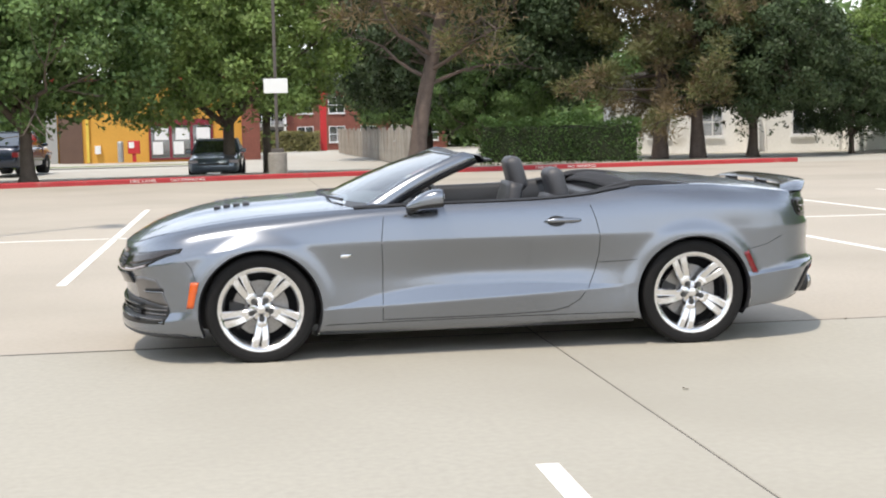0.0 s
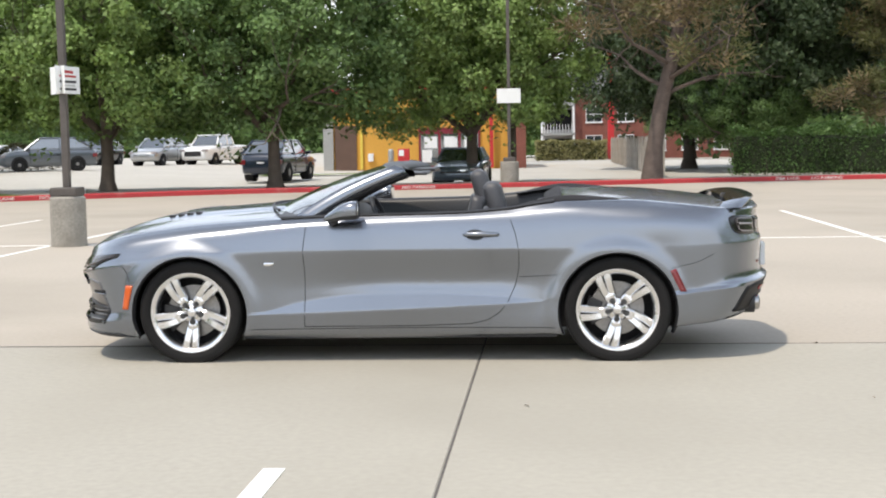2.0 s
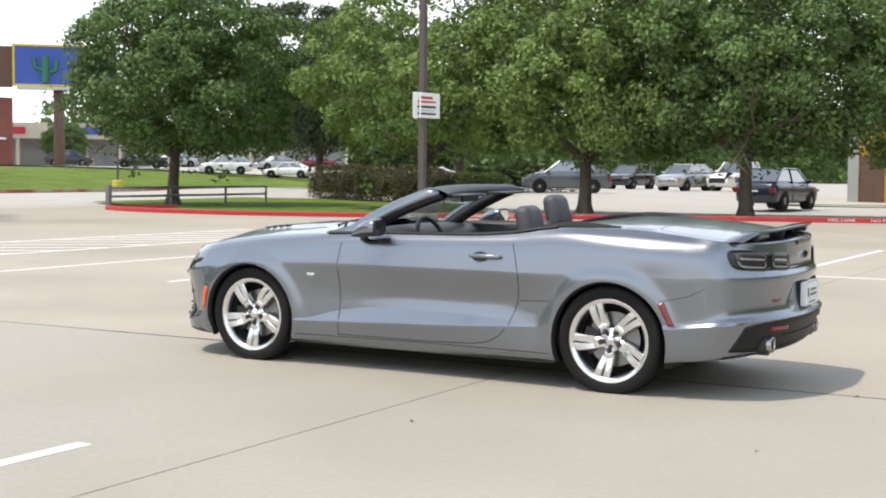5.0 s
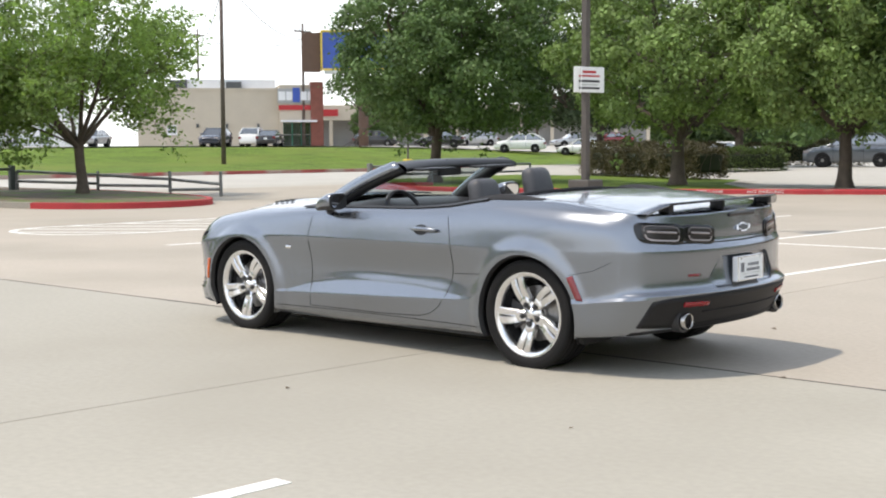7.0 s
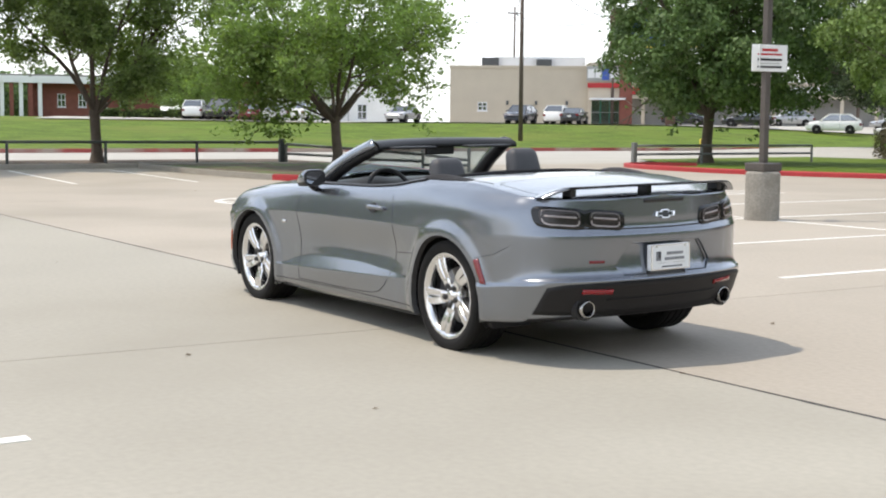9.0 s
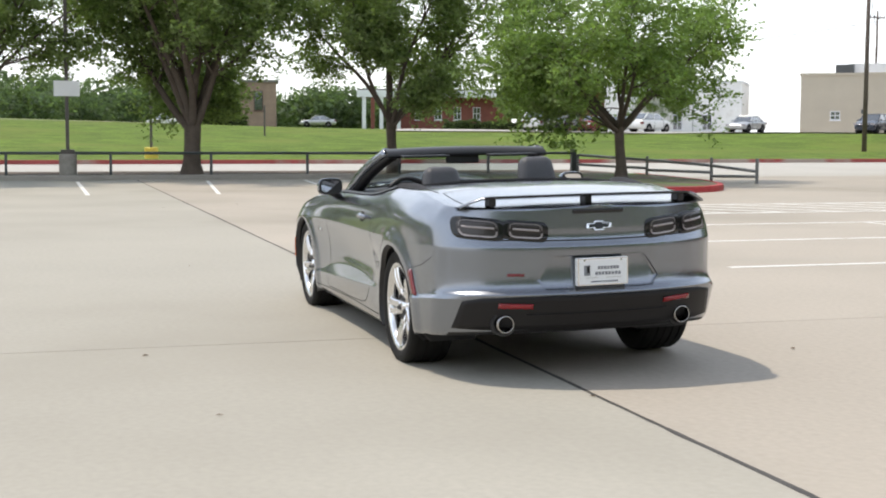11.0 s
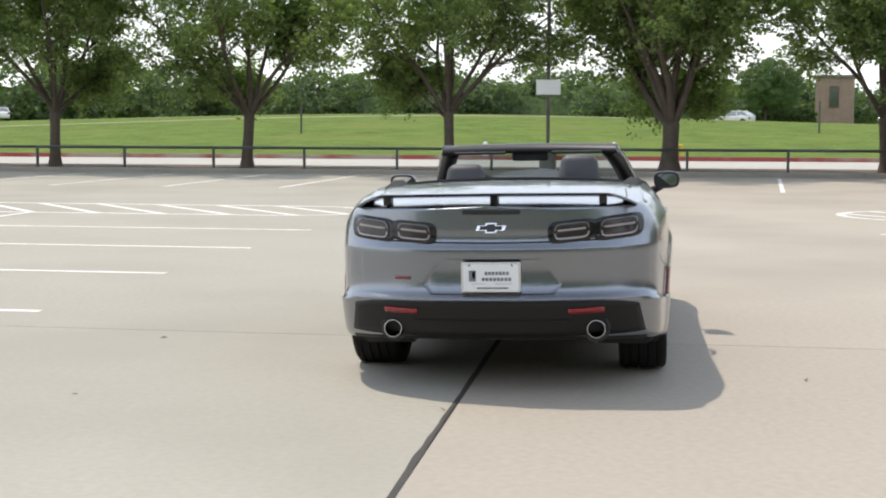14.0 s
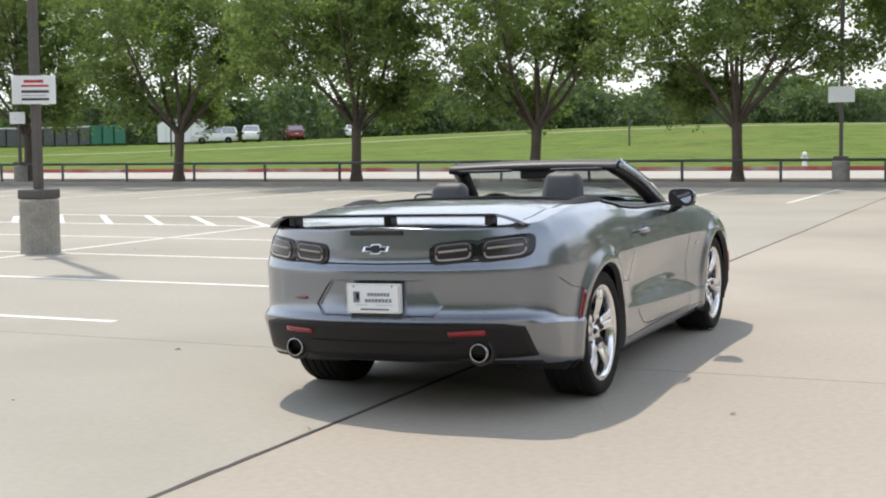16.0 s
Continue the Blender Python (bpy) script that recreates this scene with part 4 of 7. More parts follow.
rail_run([(-29.7, 27.4), (-29.9, 31.0), (-30.1, 34.6), (-30.3, 37.6)], "weathered grey double pipe rail on the verge", 0.72, (0,), True, paint_mat=M_RAILG)

# the grey convertible ------------------------------------------------------------
def paint(name, color, rough=0.32, metal=0.95):
    """Metallic car paint under clear lacquer, with fine flake."""
    m = bpy.data.materials.new(name)
    m.use_nodes = True
    nt = m.node_tree
    b = nt.nodes["Principled BSDF"]
    b.inputs["Metallic"].default_value = metal
    b.inputs["Roughness"].default_value = rough
    b.inputs["Coat Weight"].default_value = 0.85
    b.inputs["Coat Roughness"].default_value = 0.05
    tc = nt.nodes.new("ShaderNodeTexCoord")
    v = nt.nodes.new("ShaderNodeTexVoronoi")
    v.inputs["Scale"].default_value = 900
    n = nt.nodes.new("ShaderNodeTexNoise")
    n.inputs["Scale"].default_value = 1.3
    for k in (v, n):
        nt.links.new(tc.outputs["Object"], k.inputs["Vector"])
    mr = nt.nodes.new("ShaderNodeMapRange")
    mr.inputs["To Min"].default_value, mr.inputs["To Max"].default_value = 0.86, 1.14
    nt.links.new(v.outputs["Distance"], mr.inputs["Value"])
    mr2 = nt.nodes.new("ShaderNodeMapRange")
    mr2.inputs["To Min"].default_value, mr2.inputs["To Max"].default_value = 0.95, 1.05
    nt.links.new(n.outputs["Fac"], mr2.inputs["Value"])
    mu = nt.nodes.new("ShaderNodeMath")
    mu.operation = 'MULTIPLY'
    nt.links.new(mr.outputs[0], mu.inputs[0])
    nt.links.new(mr2.outputs[0], mu.inputs[1])
    mx = nt.nodes.new("ShaderNodeMix")
    mx.data_type, mx.blend_type = 'RGBA', 'MULTIPLY'
    mx.inputs[0].default_value = 1
    mx.inputs[6].default_value = (*color, 1)
    nt.links.new(mu.outputs[0], mx.inputs[7])
    nt.links.new(mx.outputs[2], b.inputs["Base Color"])
    return m


M_PAINT = paint("satin_steel_grey_paint", (0.228, 0.246, 0.280), 0.27, 0.9)
M_VALANCE = mat("black_valance_plastic", (0.013, 0.012, 0.013), 0.5, var=0.15, fine=80, bump=0.05, spec=0.3)
M_TRIM = mat("black_plastic_trim", (0.022, 0.022, 0.024), 0.45, var=0.15, fine=80, bump=0.05)
M_GLOSS = mat("gloss_black", (0.012, 0.012, 0.013), 0.12, var=0.05, bump=0.0)
# near black that stands in for the shade in gaps, slots and bores
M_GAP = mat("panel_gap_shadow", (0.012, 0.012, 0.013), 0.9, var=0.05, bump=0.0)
M_LEATHER = mat("black_leather", (0.042, 0.042, 0.047), 0.45, var=0.2, scale=6, fine=120, bump=0.12)
M_FABRIC = mat("black_soft_top_cloth", (0.022, 0.022, 0.025), 0.9, var=0.25, scale=8, fine=220, bump=0.25)
M_RUBBER = mat("tyre_rubber", (0.012, 0.0115, 0.0115), 0.8, var=0.2, scale=5, fine=60, bump=0.15, spec=0.25)
M_ALLOY = mat("polished_alloy", (0.80, 0.80, 0.81), 0.20, metal=0.97, var=0.05, scale=5, fine=60, bump=0.02)
M_LUG = mat("dark_steel", (0.10, 0.10, 0.10), 0.4, metal=0.8, var=0.1)
M_DISC = mat("brake_steel", (0.30, 0.29, 0.28), 0.4, metal=0.9, var=0.2, scale=9, fine=70)
M_CHROME = mat("chrome", (0.80, 0.80, 0.81), 0.08, metal=1.0, var=0.02, bump=0.0)
M_TIP = mat("sooty_chrome", (0.42, 0.41, 0.40), 0.22, metal=1.0, var=0.15, bump=0.0)
M_AMBER = mat("amber_reflector", (0.62, 0.10, 0.012), 0.2, var=0.1, bump=0.05, coat=0.6)
M_REDL = mat("red_reflector", (0.17, 0.010, 0.014), 0.2, var=0.1, bump=0.05, coat=0.6)
M_LENS = mat("smoked_lens", (0.034, 0.029, 0.029), 0.16, var=0.25, scale=14, fine=60, bump=0.0, coat=0.25, spec=0.4)
M_REFL = mat("bright_red_reflector", (0.25, 0.007, 0.012), 0.22, var=0.1, bump=0.05, coat=0.5)
M_GUN = mat("gunmetal_plastic", (0.115, 0.108, 0.106), 0.28, metal=0.3, var=0.12, bump=0.0, coat=0.6)
M_RING = mat("dark_light_ring", (0.17, 0.155, 0.152), 0.25, var=0.1, bump=0.0, coat=0.6)
M_BARL = mat("clear_light_bar", (0.30, 0.265, 0.265), 0.2, var=0.1, bump=0.0, coat=0.8)
M_SHIELD = glass_mat("windscreen_glass", (0.82, 0.90, 0.88), 2.2)
M_PLATEW = mat("plate_white", (0.80, 0.82, 0.84), 0.35, var=0.03, bump=0.0)
M_PRINT = mat("grey_print", (0.20, 0.21, 0.235), 0.5, var=0.55, scale=60, fine=140, bump=0)
M_NAVY = mat("navy_print", (0.06, 0.075, 0.11), 0.5, var=0.08, bump=0)

LEAN = 1.2
car = thing("convertible_car", "grey metallic two-door convertible with its soft top folded down", "car")


def curve1(keys):
    """A smooth monotone curve through (x, value) keys."""
    xs = [k[0] for k in keys]
    ys = [k[1] for k in keys]
    n = len(xs)
    d = [(ys[i + 1] - ys[i]) / (xs[i + 1] - xs[i]) for i in range(n - 1)]
    t = [d[0]] + [0.0 if d[i - 1] * d[i] <= 0 else 2 * d[i - 1] * d[i] / (d[i - 1] + d[i]) for i in range(1, n - 1)] + [d[-1]]

    def f(x):
        if x <= xs[0]:
            return ys[0]
        if x >= xs[-1]:
            return ys[-1]
        i = 0
        while xs[i + 1] < x:
            i += 1
        h = xs[i + 1] - xs[i]
        s = (x - xs[i]) / h
        return ((1 + 2 * s) * (1 - s) ** 2 * ys[i] + s * (1 - s) ** 2 * h * t[i] + s * s * (3 - 2 * s) * ys[i + 1] + s * s * (s - 1) * h * t[i + 1])
    return f


# contour levels from the sill to the shoulder: height along x, half width along x, front tip, rear tip
LV = [
    (curve1([(-2.3, .180), (-1.9, .175), (-1.0, .165), (1.0, .185), (1.7, .225), (2.35, .285)]), curve1([(-2.3, .80), (-1.0, .84), (1.0, .85), (1.8, .82), (2.3, .735)]), -2.285, 2.30),
    (curve1([(-2.3, .215), (-1.9, .205), (-1.0, .212), (1.0, .218), (1.7, .25), (2.35, .303)]), curve1([(-2.3, .86), (-1.0, .888), (0, .874), (1.0, .895), (1.8, .885), (2.3, .79)]), -2.318, 2.37),
    (curve1([(-2.3, .250), (-1.6, .315), (-.95, .330), (0, .362), (.84, .398), (1.2, .412), (1.8, .445), (2.1, .475), (2.4, .487)]), curve1([(-2.3, .88), (-1.4, .915), (-.9, .902), (0, .902), (.7, .897), (.9, .894), (1.4, .912), (1.8, .905), (2.1, .868), (2.4, .820)]), -2.312, 2.445),
    (curve1([(-2.3, .305), (-1.6, .37), (-.95, .352), (-.64, .416), (-.25, .456), (.2, .458), (.7, .434), (.9, .424), (1.2, .450), (1.8, .472), (2.1, .497), (2.4, .507)]), curve1([(-2.3, .875), (-1.4, .918), (-.95, .898), (-.64, .876), (-.25, .861), (.2, .862), (.7, .880), (.9, .891), (1.4, .915), (1.8, .893), (2.1, .850), (2.4, .802)]), -2.262, 2.462),
    (curve1([(-2.3, .485), (-1.6, .54), (-.8, .55), (0, .56), (.8, .56), (1.2, .57), (1.5, .56), (1.85, .525), (2.15, .555), (2.4, .567)]), curve1([(-2.3, .872), (-1.4, .925), (-.7, .878), (0, .846), (.6, .856), (1.0, .895), (1.45, .922), (1.85, .888), (2.1, .843), (2.4, .795)]), -2.285, 2.418),
    (curve1([(-2.3, .575), (-1.9, .665), (-1.4, .735), (-.7, .745), (0, .745), (.8, .745), (1.4, .75), (1.8, .748), (2.1, .762), (2.4, .760)]), curve1([(-2.3, .86), (-1.7, .91), (-1.2, .918), (-.6, .905), (0, .902), (.6, .908), (1.0, .915), (1.45, .924), (1.85, .893), (2.1, .845), (2.4, .795)]), -2.325, 2.420),
    (curve1([(-2.3, .655), (-2.0, .742), (-1.7, .80), (-1.3, .845), (-.7, .865), (0, .865), (.8, .88), (1.4, .91), (1.9, .885), (2.2, .83), (2.4, .805)]), curve1([(-2.3, .83), (-1.7, .865), (-1.2, .878), (-.6, .876), (0, .877), (.7, .882), (1.2, .893), (1.6, .900), (1.9, .868), (2.1, .832), (2.4, .788)]), -2.285, 2.393),
    (curve1([(-2.3, .690), (-2.0, .784), (-1.7, .845), (-1.3, .892), (-.7, .920), (0, .930), (.7, .952), (1.2, .995), (1.6, .99), (2.0, .945), (2.2, .89), (2.4, .865)]), curve1([(-2.3, .80), (-1.7, .82), (-1.2, .832), (-.6, .850), (0, .853), (.7, .853), (1.2, .848), (1.6, .842), (2.0, .815), (2.4, .782)]), -2.278, 2.390),
    (curve1([(-2.3, .706), (-2.0, .816), (-1.7, .875), (-1.3, .922), (-.7, .955), (-.33, .966), (.34, .976), (.7, .998), (.9, 1.028), (1.1, 1.048), (1.45, 1.048), (1.8, 1.018), (2.1, .984), (2.4, .970)]), curve1([(-2.3, .75), (-1.7, .76), (-1.2, .765), (-.7, .795), (-.3, .812), (.3, .818), (.7, .812), (1.2, .775), (1.6, .760), (2.0, .770), (2.4, .765)]), -2.272, 2.386),
]
SHARP = (2, 3, 5)
NL = len(LV) - 1
LF, LR = 0.50, 0.40
NF, NM, NR = 34, 190, 60


def end_g(t):
    t = min(max(t, 0.0), 1.0)
    return (1 - (1 - t) ** 2.2) ** (1 / 2.2)


def column(k, s):
    """A point of level k at the lengthwise place s: 0 to 1 front end, 1 to 2 side, 2 to 3 rear end."""
    zf, wf, xf, xr = LV[k]
    if s < 1:
        t = s ** 2.1
        x = xf + LF * t
        g = end_g(t)
    elif s > 2:
        t = (3 - s) ** 2.1
        x = xr - LR * t
        g = end_g(t)
    else:
        x = xf + LF + (xr - LR - xf - LF) * (s - 1)
        g = 1.0
    return Vector((x, wf(x) * g, zf(x)))


WHEELS = ((-1.403, 0.337), (1.403, 0.337))
R_ARCH = 0.386


def skin(s, l):
    """The outer side surface, y positive; l runs from the sill (0) to the shoulder (NL)."""
    l = min(max(l, 0.0), NL)
    k = min(int(l), NL - 1)
    f = l - k
    p1, p2 = column(k, s), column(k + 1, s)
    p0 = column(k - 1, s) if k > 0 and k not in SHARP else p1 * 2 - p2
    p3 = column(k + 2, s) if k + 2 <= NL and (k + 1) not in SHARP else p2 * 2 - p1
    v = 0.5 * (2 * p1 + (p2 - p0) * f + (2 * p0 - 5 * p1 + 4 * p2 - p3) * f * f + (3 * p1 - p0 - 3 * p2 + p3) * f ** 3)
    for wx, wz in WHEELS:
        r = math.hypot(v.x - wx, v.z - wz)
        if r < 0.50 and v.z > wz - 0.15:
            q = min(max((0.50 - r) / 0.095, 0), 1)
            v.y += 0.019 * q * q * (3 - 2 * q)
    return v


ZC = curve1([(-2.30, .708), (-2.21, .772), (-2.08, .838), (-1.78, .916), (-1.57, .950), (-1.36, .966), (-1.16, .978), (-.95, .992), (-.6, 1.00), (.8, 1.02), (1.0, 1.062), (1.3, 1.078), (1.6, 1.068), (1.9, 1.040), (2.15, 1.006), (2.36, .984)])


def top(x, y7, z7, f):
    """The upper surface between the shoulder (f = 1) and the middle (f = 0)."""
    zc = ZC(x)
    z = zc - (zc - z7) * f ** 2.4
    y = y7 * f
    if x < -0.7:
        q = min(max((0.40 - abs(y)) / 0.05, 0), 1)
        e = min(max((x + 2.15) / 0.35, 0), 1)
        z += 0.016 * q * q * (3 - 2 * q) * e
    return Vector((x, y, z))


SS = [i / NF for i in range(NF)] + [1 + i / NM for i in range(NM)] + [2 + i / NR for i in range(NR + 1)]
SUB = 8
LL = [i / SUB for i in range(NL * SUB + 1)]
FF = [1 - i / 14 for i in range(1, 15)]
grid, NS = [], len(SS)
for s in SS:
    row = [skin(s, l) for l in LL]
    e = row[-1]
    row += [top(e.x, e.y, e.z, f) for f in FF]
    grid.append(row)
NV = len(grid[0])
G = np.array([[tuple(p) for p in row] for row in grid])
# the sunk panel that carries the plate: a six-sided opening in the bumper skin
RECESS = [(.268, .714), (.366, .584), (.320, .528)]


def recess_gap(y, z):
    """Distances inside the opening from its slanted side, its top and its bottom."""
    (ya, za), (yb, zb), (yc, zc_) = RECESS
    w = ya + (yb - ya) * (za - z) / (za - zb) if z > zb else yb + (yc - yb) * (zb - z) / (zb - zc_)
    return w - y, za - z, z - zc_


# smooth normals of the whole half shell
du = np.gradient(G, axis=0)
dv = np.gradient(G, axis=1)
N = np.cross(dv, du)
N /= np.linalg.norm(N, axis=2)[:, :, None] + 1e-9
if N[NS // 2, 20, 1] < 0:
    N = -N
N[:, -1, 1] = 0
N[:, -1] /= np.linalg.norm(N[:, -1], axis=1)[:, None] + 1e-9
# wheel arches: drop what lies inside, draw the edge onto the circle
inside = np.zeros((NS, NV), bool)
for wx, wz in WHEELS:
    d = np.hypot(G[:, :, 0] - wx, G[:, :, 2] - wz)
    inside |= (d < R_ARCH) & (np.arange(NV)[None, :] <= NL * SUB)
keep_face = np.zeros((NS - 1, NV - 1), bool)
for i in range(NS - 1):
    for j in range(NV - 1):
        keep_face[i, j] = not (inside[i, j] and inside[i + 1, j] and inside[i, j + 1] and inside[i + 1, j + 1])
for i, j in zip(*np.nonzero(inside)):
    for wx, wz in WHEELS:
        dx, dz = G[i, j, 0] - wx, G[i, j, 2] - wz
        d = math.hypot(dx, dz)
        if 1e-6 < d < R_ARCH:
            G[i, j, 0], G[i, j, 2] = wx + dx * R_ARCH / d, wz + dz * R_ARCH / d
    G[i, j, 1] = max(G[i, j, 1], 0.9)
# plate opening: drop the skin inside it and draw the rim onto its outline
sunk = np.zeros((NS, NV), bool)
for i in range(NF + NM, NS):
    for j in range(NL * SUB):
        sunk[i, j] = G[i, j, 0] > 2.2 and min(recess_gap(G[i, j, 1], G[i, j, 2])) > 0
for i in range(NF + NM, NS - 1):
    for j in range(NL * SUB - 1):
        if sunk[i, j] and sunk[i + 1, j] and sunk[i, j + 1] and sunk[i + 1, j + 1]:
            keep_face[i, j] = False
for i, j in zip(*np.nonzero(sunk)):
    a, b, c = recess_gap(G[i, j, 1], G[i, j, 2])
    if b <= min(a * .8, c):
        G[i, j, 2] += b
    elif c <= a * .8:
        G[i, j, 2] -= c
    else:
        G[i, j, 1] += a

DOOR = [(-.640, .250), (-.632, .60), (-.640, .75), (-.622, .90), (-.632, 1.10), (.68, 1.10), (.685, 1.0), (.72, .93), (.748, .85), (.772, .74), (.770, .62), (.748, .52), (.700, .41), (.640, .335), (.560, .285), (.45, .262), (.1, .250)]


def in_poly(x, z, poly):
    c = False
    n = len(poly)
    for i in range(n):
        x0, z0 = poly[i]
        x1, z1 = poly[(i + 1) % n]
        if (z0 > z) != (z1 > z) and x < x0 + (x1 - x0) * (z - z0) / (z1 - z0):
            c = not c
    return c


def hood_half(x):
    return 0.70 + 0.03 * min(max((x + 2.2) / 1.2, 0), 1)


def panel_of(i, j):
    c = (G[i, j] + G[i + 1, j] + G[i, j + 1] + G[i + 1, j + 1]) / 4
    x, y, z = c
    if j >= NL * SUB:
        if -0.80 < x < 0.97:
            return None if y < 0.80 else "front_fender" if x < -0.63 else "door" if x < 0.69 else "rear_quarter"
        if x < -0.80:
            return "hood" if y < hood_half(x) else "front_fender"
        return "tonneau_panel" if x < 1.62 else "trunk_lid" if y < 0.70 else "rear_quarter"
    if in_poly(x, z, DOOR):
        return "door"
    if x < -1.80 and z < 0.69 + 0.3 * (x + 2.3) * 0.2:
        return "front_bumper"
    if x < 0:
        return "front_fender" if z > 0.235 else "side_sill"
    if x > 2.10 and z > 0.815 and y < 0.74:
        return "trunk_lid"
    if x > 1.9 and j < SUB and y < 0.795:
        return "valance_lip"
    if x > 1.78 and z < 0.62 or x > 2.2:
        return "rear_bumper"
    return "rear_quarter" if z > 0.235 else "side_sill"


panels = {}
for i in range(NS - 1):
    for j in range(NV - 1):
        if keep_face[i, j]:
            nm = panel_of(i, j)
            if nm:
                panels.setdefault(nm, []).append((i, j))


def panel_mesh(name, cells, sides, label=""):
    vs, ns, fs, idx = [], [], [], {}

    def vid(i, j, sg):
        k = (i, j, sg)
        if k not in idx:
            idx[k] = len(vs)
            vs.append((G[i, j, 0], sg * G[i, j, 1], G[i, j, 2]))
            ns.append((N[i, j, 0], sg * N[i, j, 1], N[i, j, 2]))
        return idx[k]
    for sg in sides:
        for i, j in cells:
            q = [vid(i, j, sg), vid(i + 1, j, sg), vid(i + 1, j + 1, sg), vid(i, j + 1, sg)]
            fs.append(q if sg < 0 else q[::-1])
    me = bpy.data.meshes.new(name)
    me.from_pydata(vs, [], fs)
    me.materials.append(M_VALANCE if name == "valance_lip" else M_PAINT)
    me.shade_smooth()
    me.update()
    if me.polygons[0].normal.dot(Vector(ns[fs[0][0]])) < 0:
        me.flip_normals()
    me.normals_split_custom_set_from_vertices([tuple(n) for n in ns])
    ob = new(name, me)
    ob.parent = car
    return tagged(ob, label)


made = {}
for nm in ("hood", "tonneau_panel", "trunk_lid", "front_bumper", "rear_bumper", "valance_lip"):
    made[nm] = panel_mesh(nm, panels[nm], (-1, 1))
for nm in ("door", "front_fender", "rear_quarter", "side_sill"):
    made[nm] = panel_mesh(nm, panels[nm], (-1,))
    made[nm + "_r"] = panel_mesh(nm, panels[nm], (1,))


# features laid on the surface --------------------------------------------------------
def lstep(s, l, z):
    """One bounded step towards the level whose height is z."""
    a, b = max(l - .05, 0), min(l + .05, NL)
    d = (z - skin(s, l).z) / max((skin(s, b).z - skin(s, a).z) / (b - a), 0.04)
    return min(max(0.85 * d, -0.4), 0.4)


def side_at(x, z):
    """Place and outward normal on the left-hand (y positive here) side surface."""
    s = 1.0 + (x - (-1.83)) / (2.02 + 1.83)
    l = 3.0
    for _ in range(20):
        l = min(max(l + lstep(s, l, z), 0), NL)
        ex = (x - skin(s, l).x)
        s = min(max(s + ex / (3.85 if 1 < s < 2 else 1.2), 0.0), 3.0)
    return place(s, l)


def end_at(y, z, rear):
    """The same on the rounded front or rear end, from y and z."""
    s, l = (2.5, 4.0) if rear else (0.5, 4.0)
    for _ in range(34):
        l = min(max(l + lstep(s, l, z), 0), NL)
        p = skin(s, l)
        e = y - p.y
        s = min(max(s + (-e if rear else e) * 0.75, 2.0 if rear else 0.0), 3.0 if rear else 1.0)
    return place(s, l)


def place(s, l):
    p = skin(s, l)
    a = skin(min(s + .01, 3), l) - skin(max(s - .01, 0), l)
    b = skin(s, min(l + .05, NL)) - skin(s, max(l - .05, 0))
    n = a.cross(b).normalized() if a.length > 1e-7 else Vector((-1 if s < 1 else 1, 0, 0))
    if n.y < -0.2 or (n.y < 0.3 and ((s < 1 and n.x > 0) or (s > 2 and n.x < 0))):
        n = -n
    return p, n


def patch(name, lo, hi, at, material, parent, off=0.004, thick=0.012, ni=14, nj=5, label="", sides=(-1, 1), smooth=True, whole=False):
    """A raised piece between a lower and an upper outline, following the body; one object a side."""
    def poly(pts, f):
        L = [0]
        for a, b in zip(pts, pts[1:]):
            L.append(L[-1] + math.hypot(b[0] - a[0], b[1] - a[1]))
        d = f * L[-1]
        for k in range(len(pts) - 1):
            if d <= L[k + 1] or k == len(pts) - 2:
                t = (d - L[k]) / max(L[k + 1] - L[k], 1e-9)
                return (pts[k][0] + (pts[k + 1][0] - pts[k][0]) * t, pts[k][1] + (pts[k + 1][1] - pts[k][1]) * t)
    P = []
    for i in range(ni + 1):
        a, b = poly(lo, i / ni), poly(hi, i / ni)
        P.append([at(a[0] + (b[0] - a[0]) * j / nj, a[1] + (b[1] - a[1]) * j / nj) for j in range(nj + 1)])
    out = []
    if whole:
        # one piece from side to side
        P = [[(p * Vector((1, -1, 1)), n * Vector((1, -1, 1))) for p, n in row] for row in P[:0:-1]] + P
        ni, sides = 2 * ni, (1,)
    for sg in sides:
        bm = bmesh.new()
        mir = Vector((1, sg, 1))
        T = [[bm.verts.new((p + n * off) * mir) for p, n in row] for row in P]
        B = [[bm.verts.new((p + n * (off - thick)) * mir) for p, n in row] for row in P]
        for i in range(ni):
            for j in range(nj):
                bm.faces.new((T[i][j], T[i + 1][j], T[i + 1][j + 1], T[i][j + 1]))
        rim = [(i, 0) for i in range(ni)] + [(ni, j) for j in range(nj)] + [(i, nj) for i in range(ni, 0, -1)] + [(0, j) for j in range(nj, 0, -1)]
        for (a, b), (c, d) in zip(rim, rim[1:] + rim[:1]):
            bm.faces.new((T[a][b], B[a][b], B[c][d], T[c][d]))
        bmesh.ops.recalc_face_normals(bm, faces=bm.faces)
        ob = part(name, bm, material, parent if not isinstance(parent, dict) else parent[sg], label)
        if smooth:
            for f in ob.data.polygons:
                f.use_smooth = f.index < ni * nj
        out.append(ob)
    return out


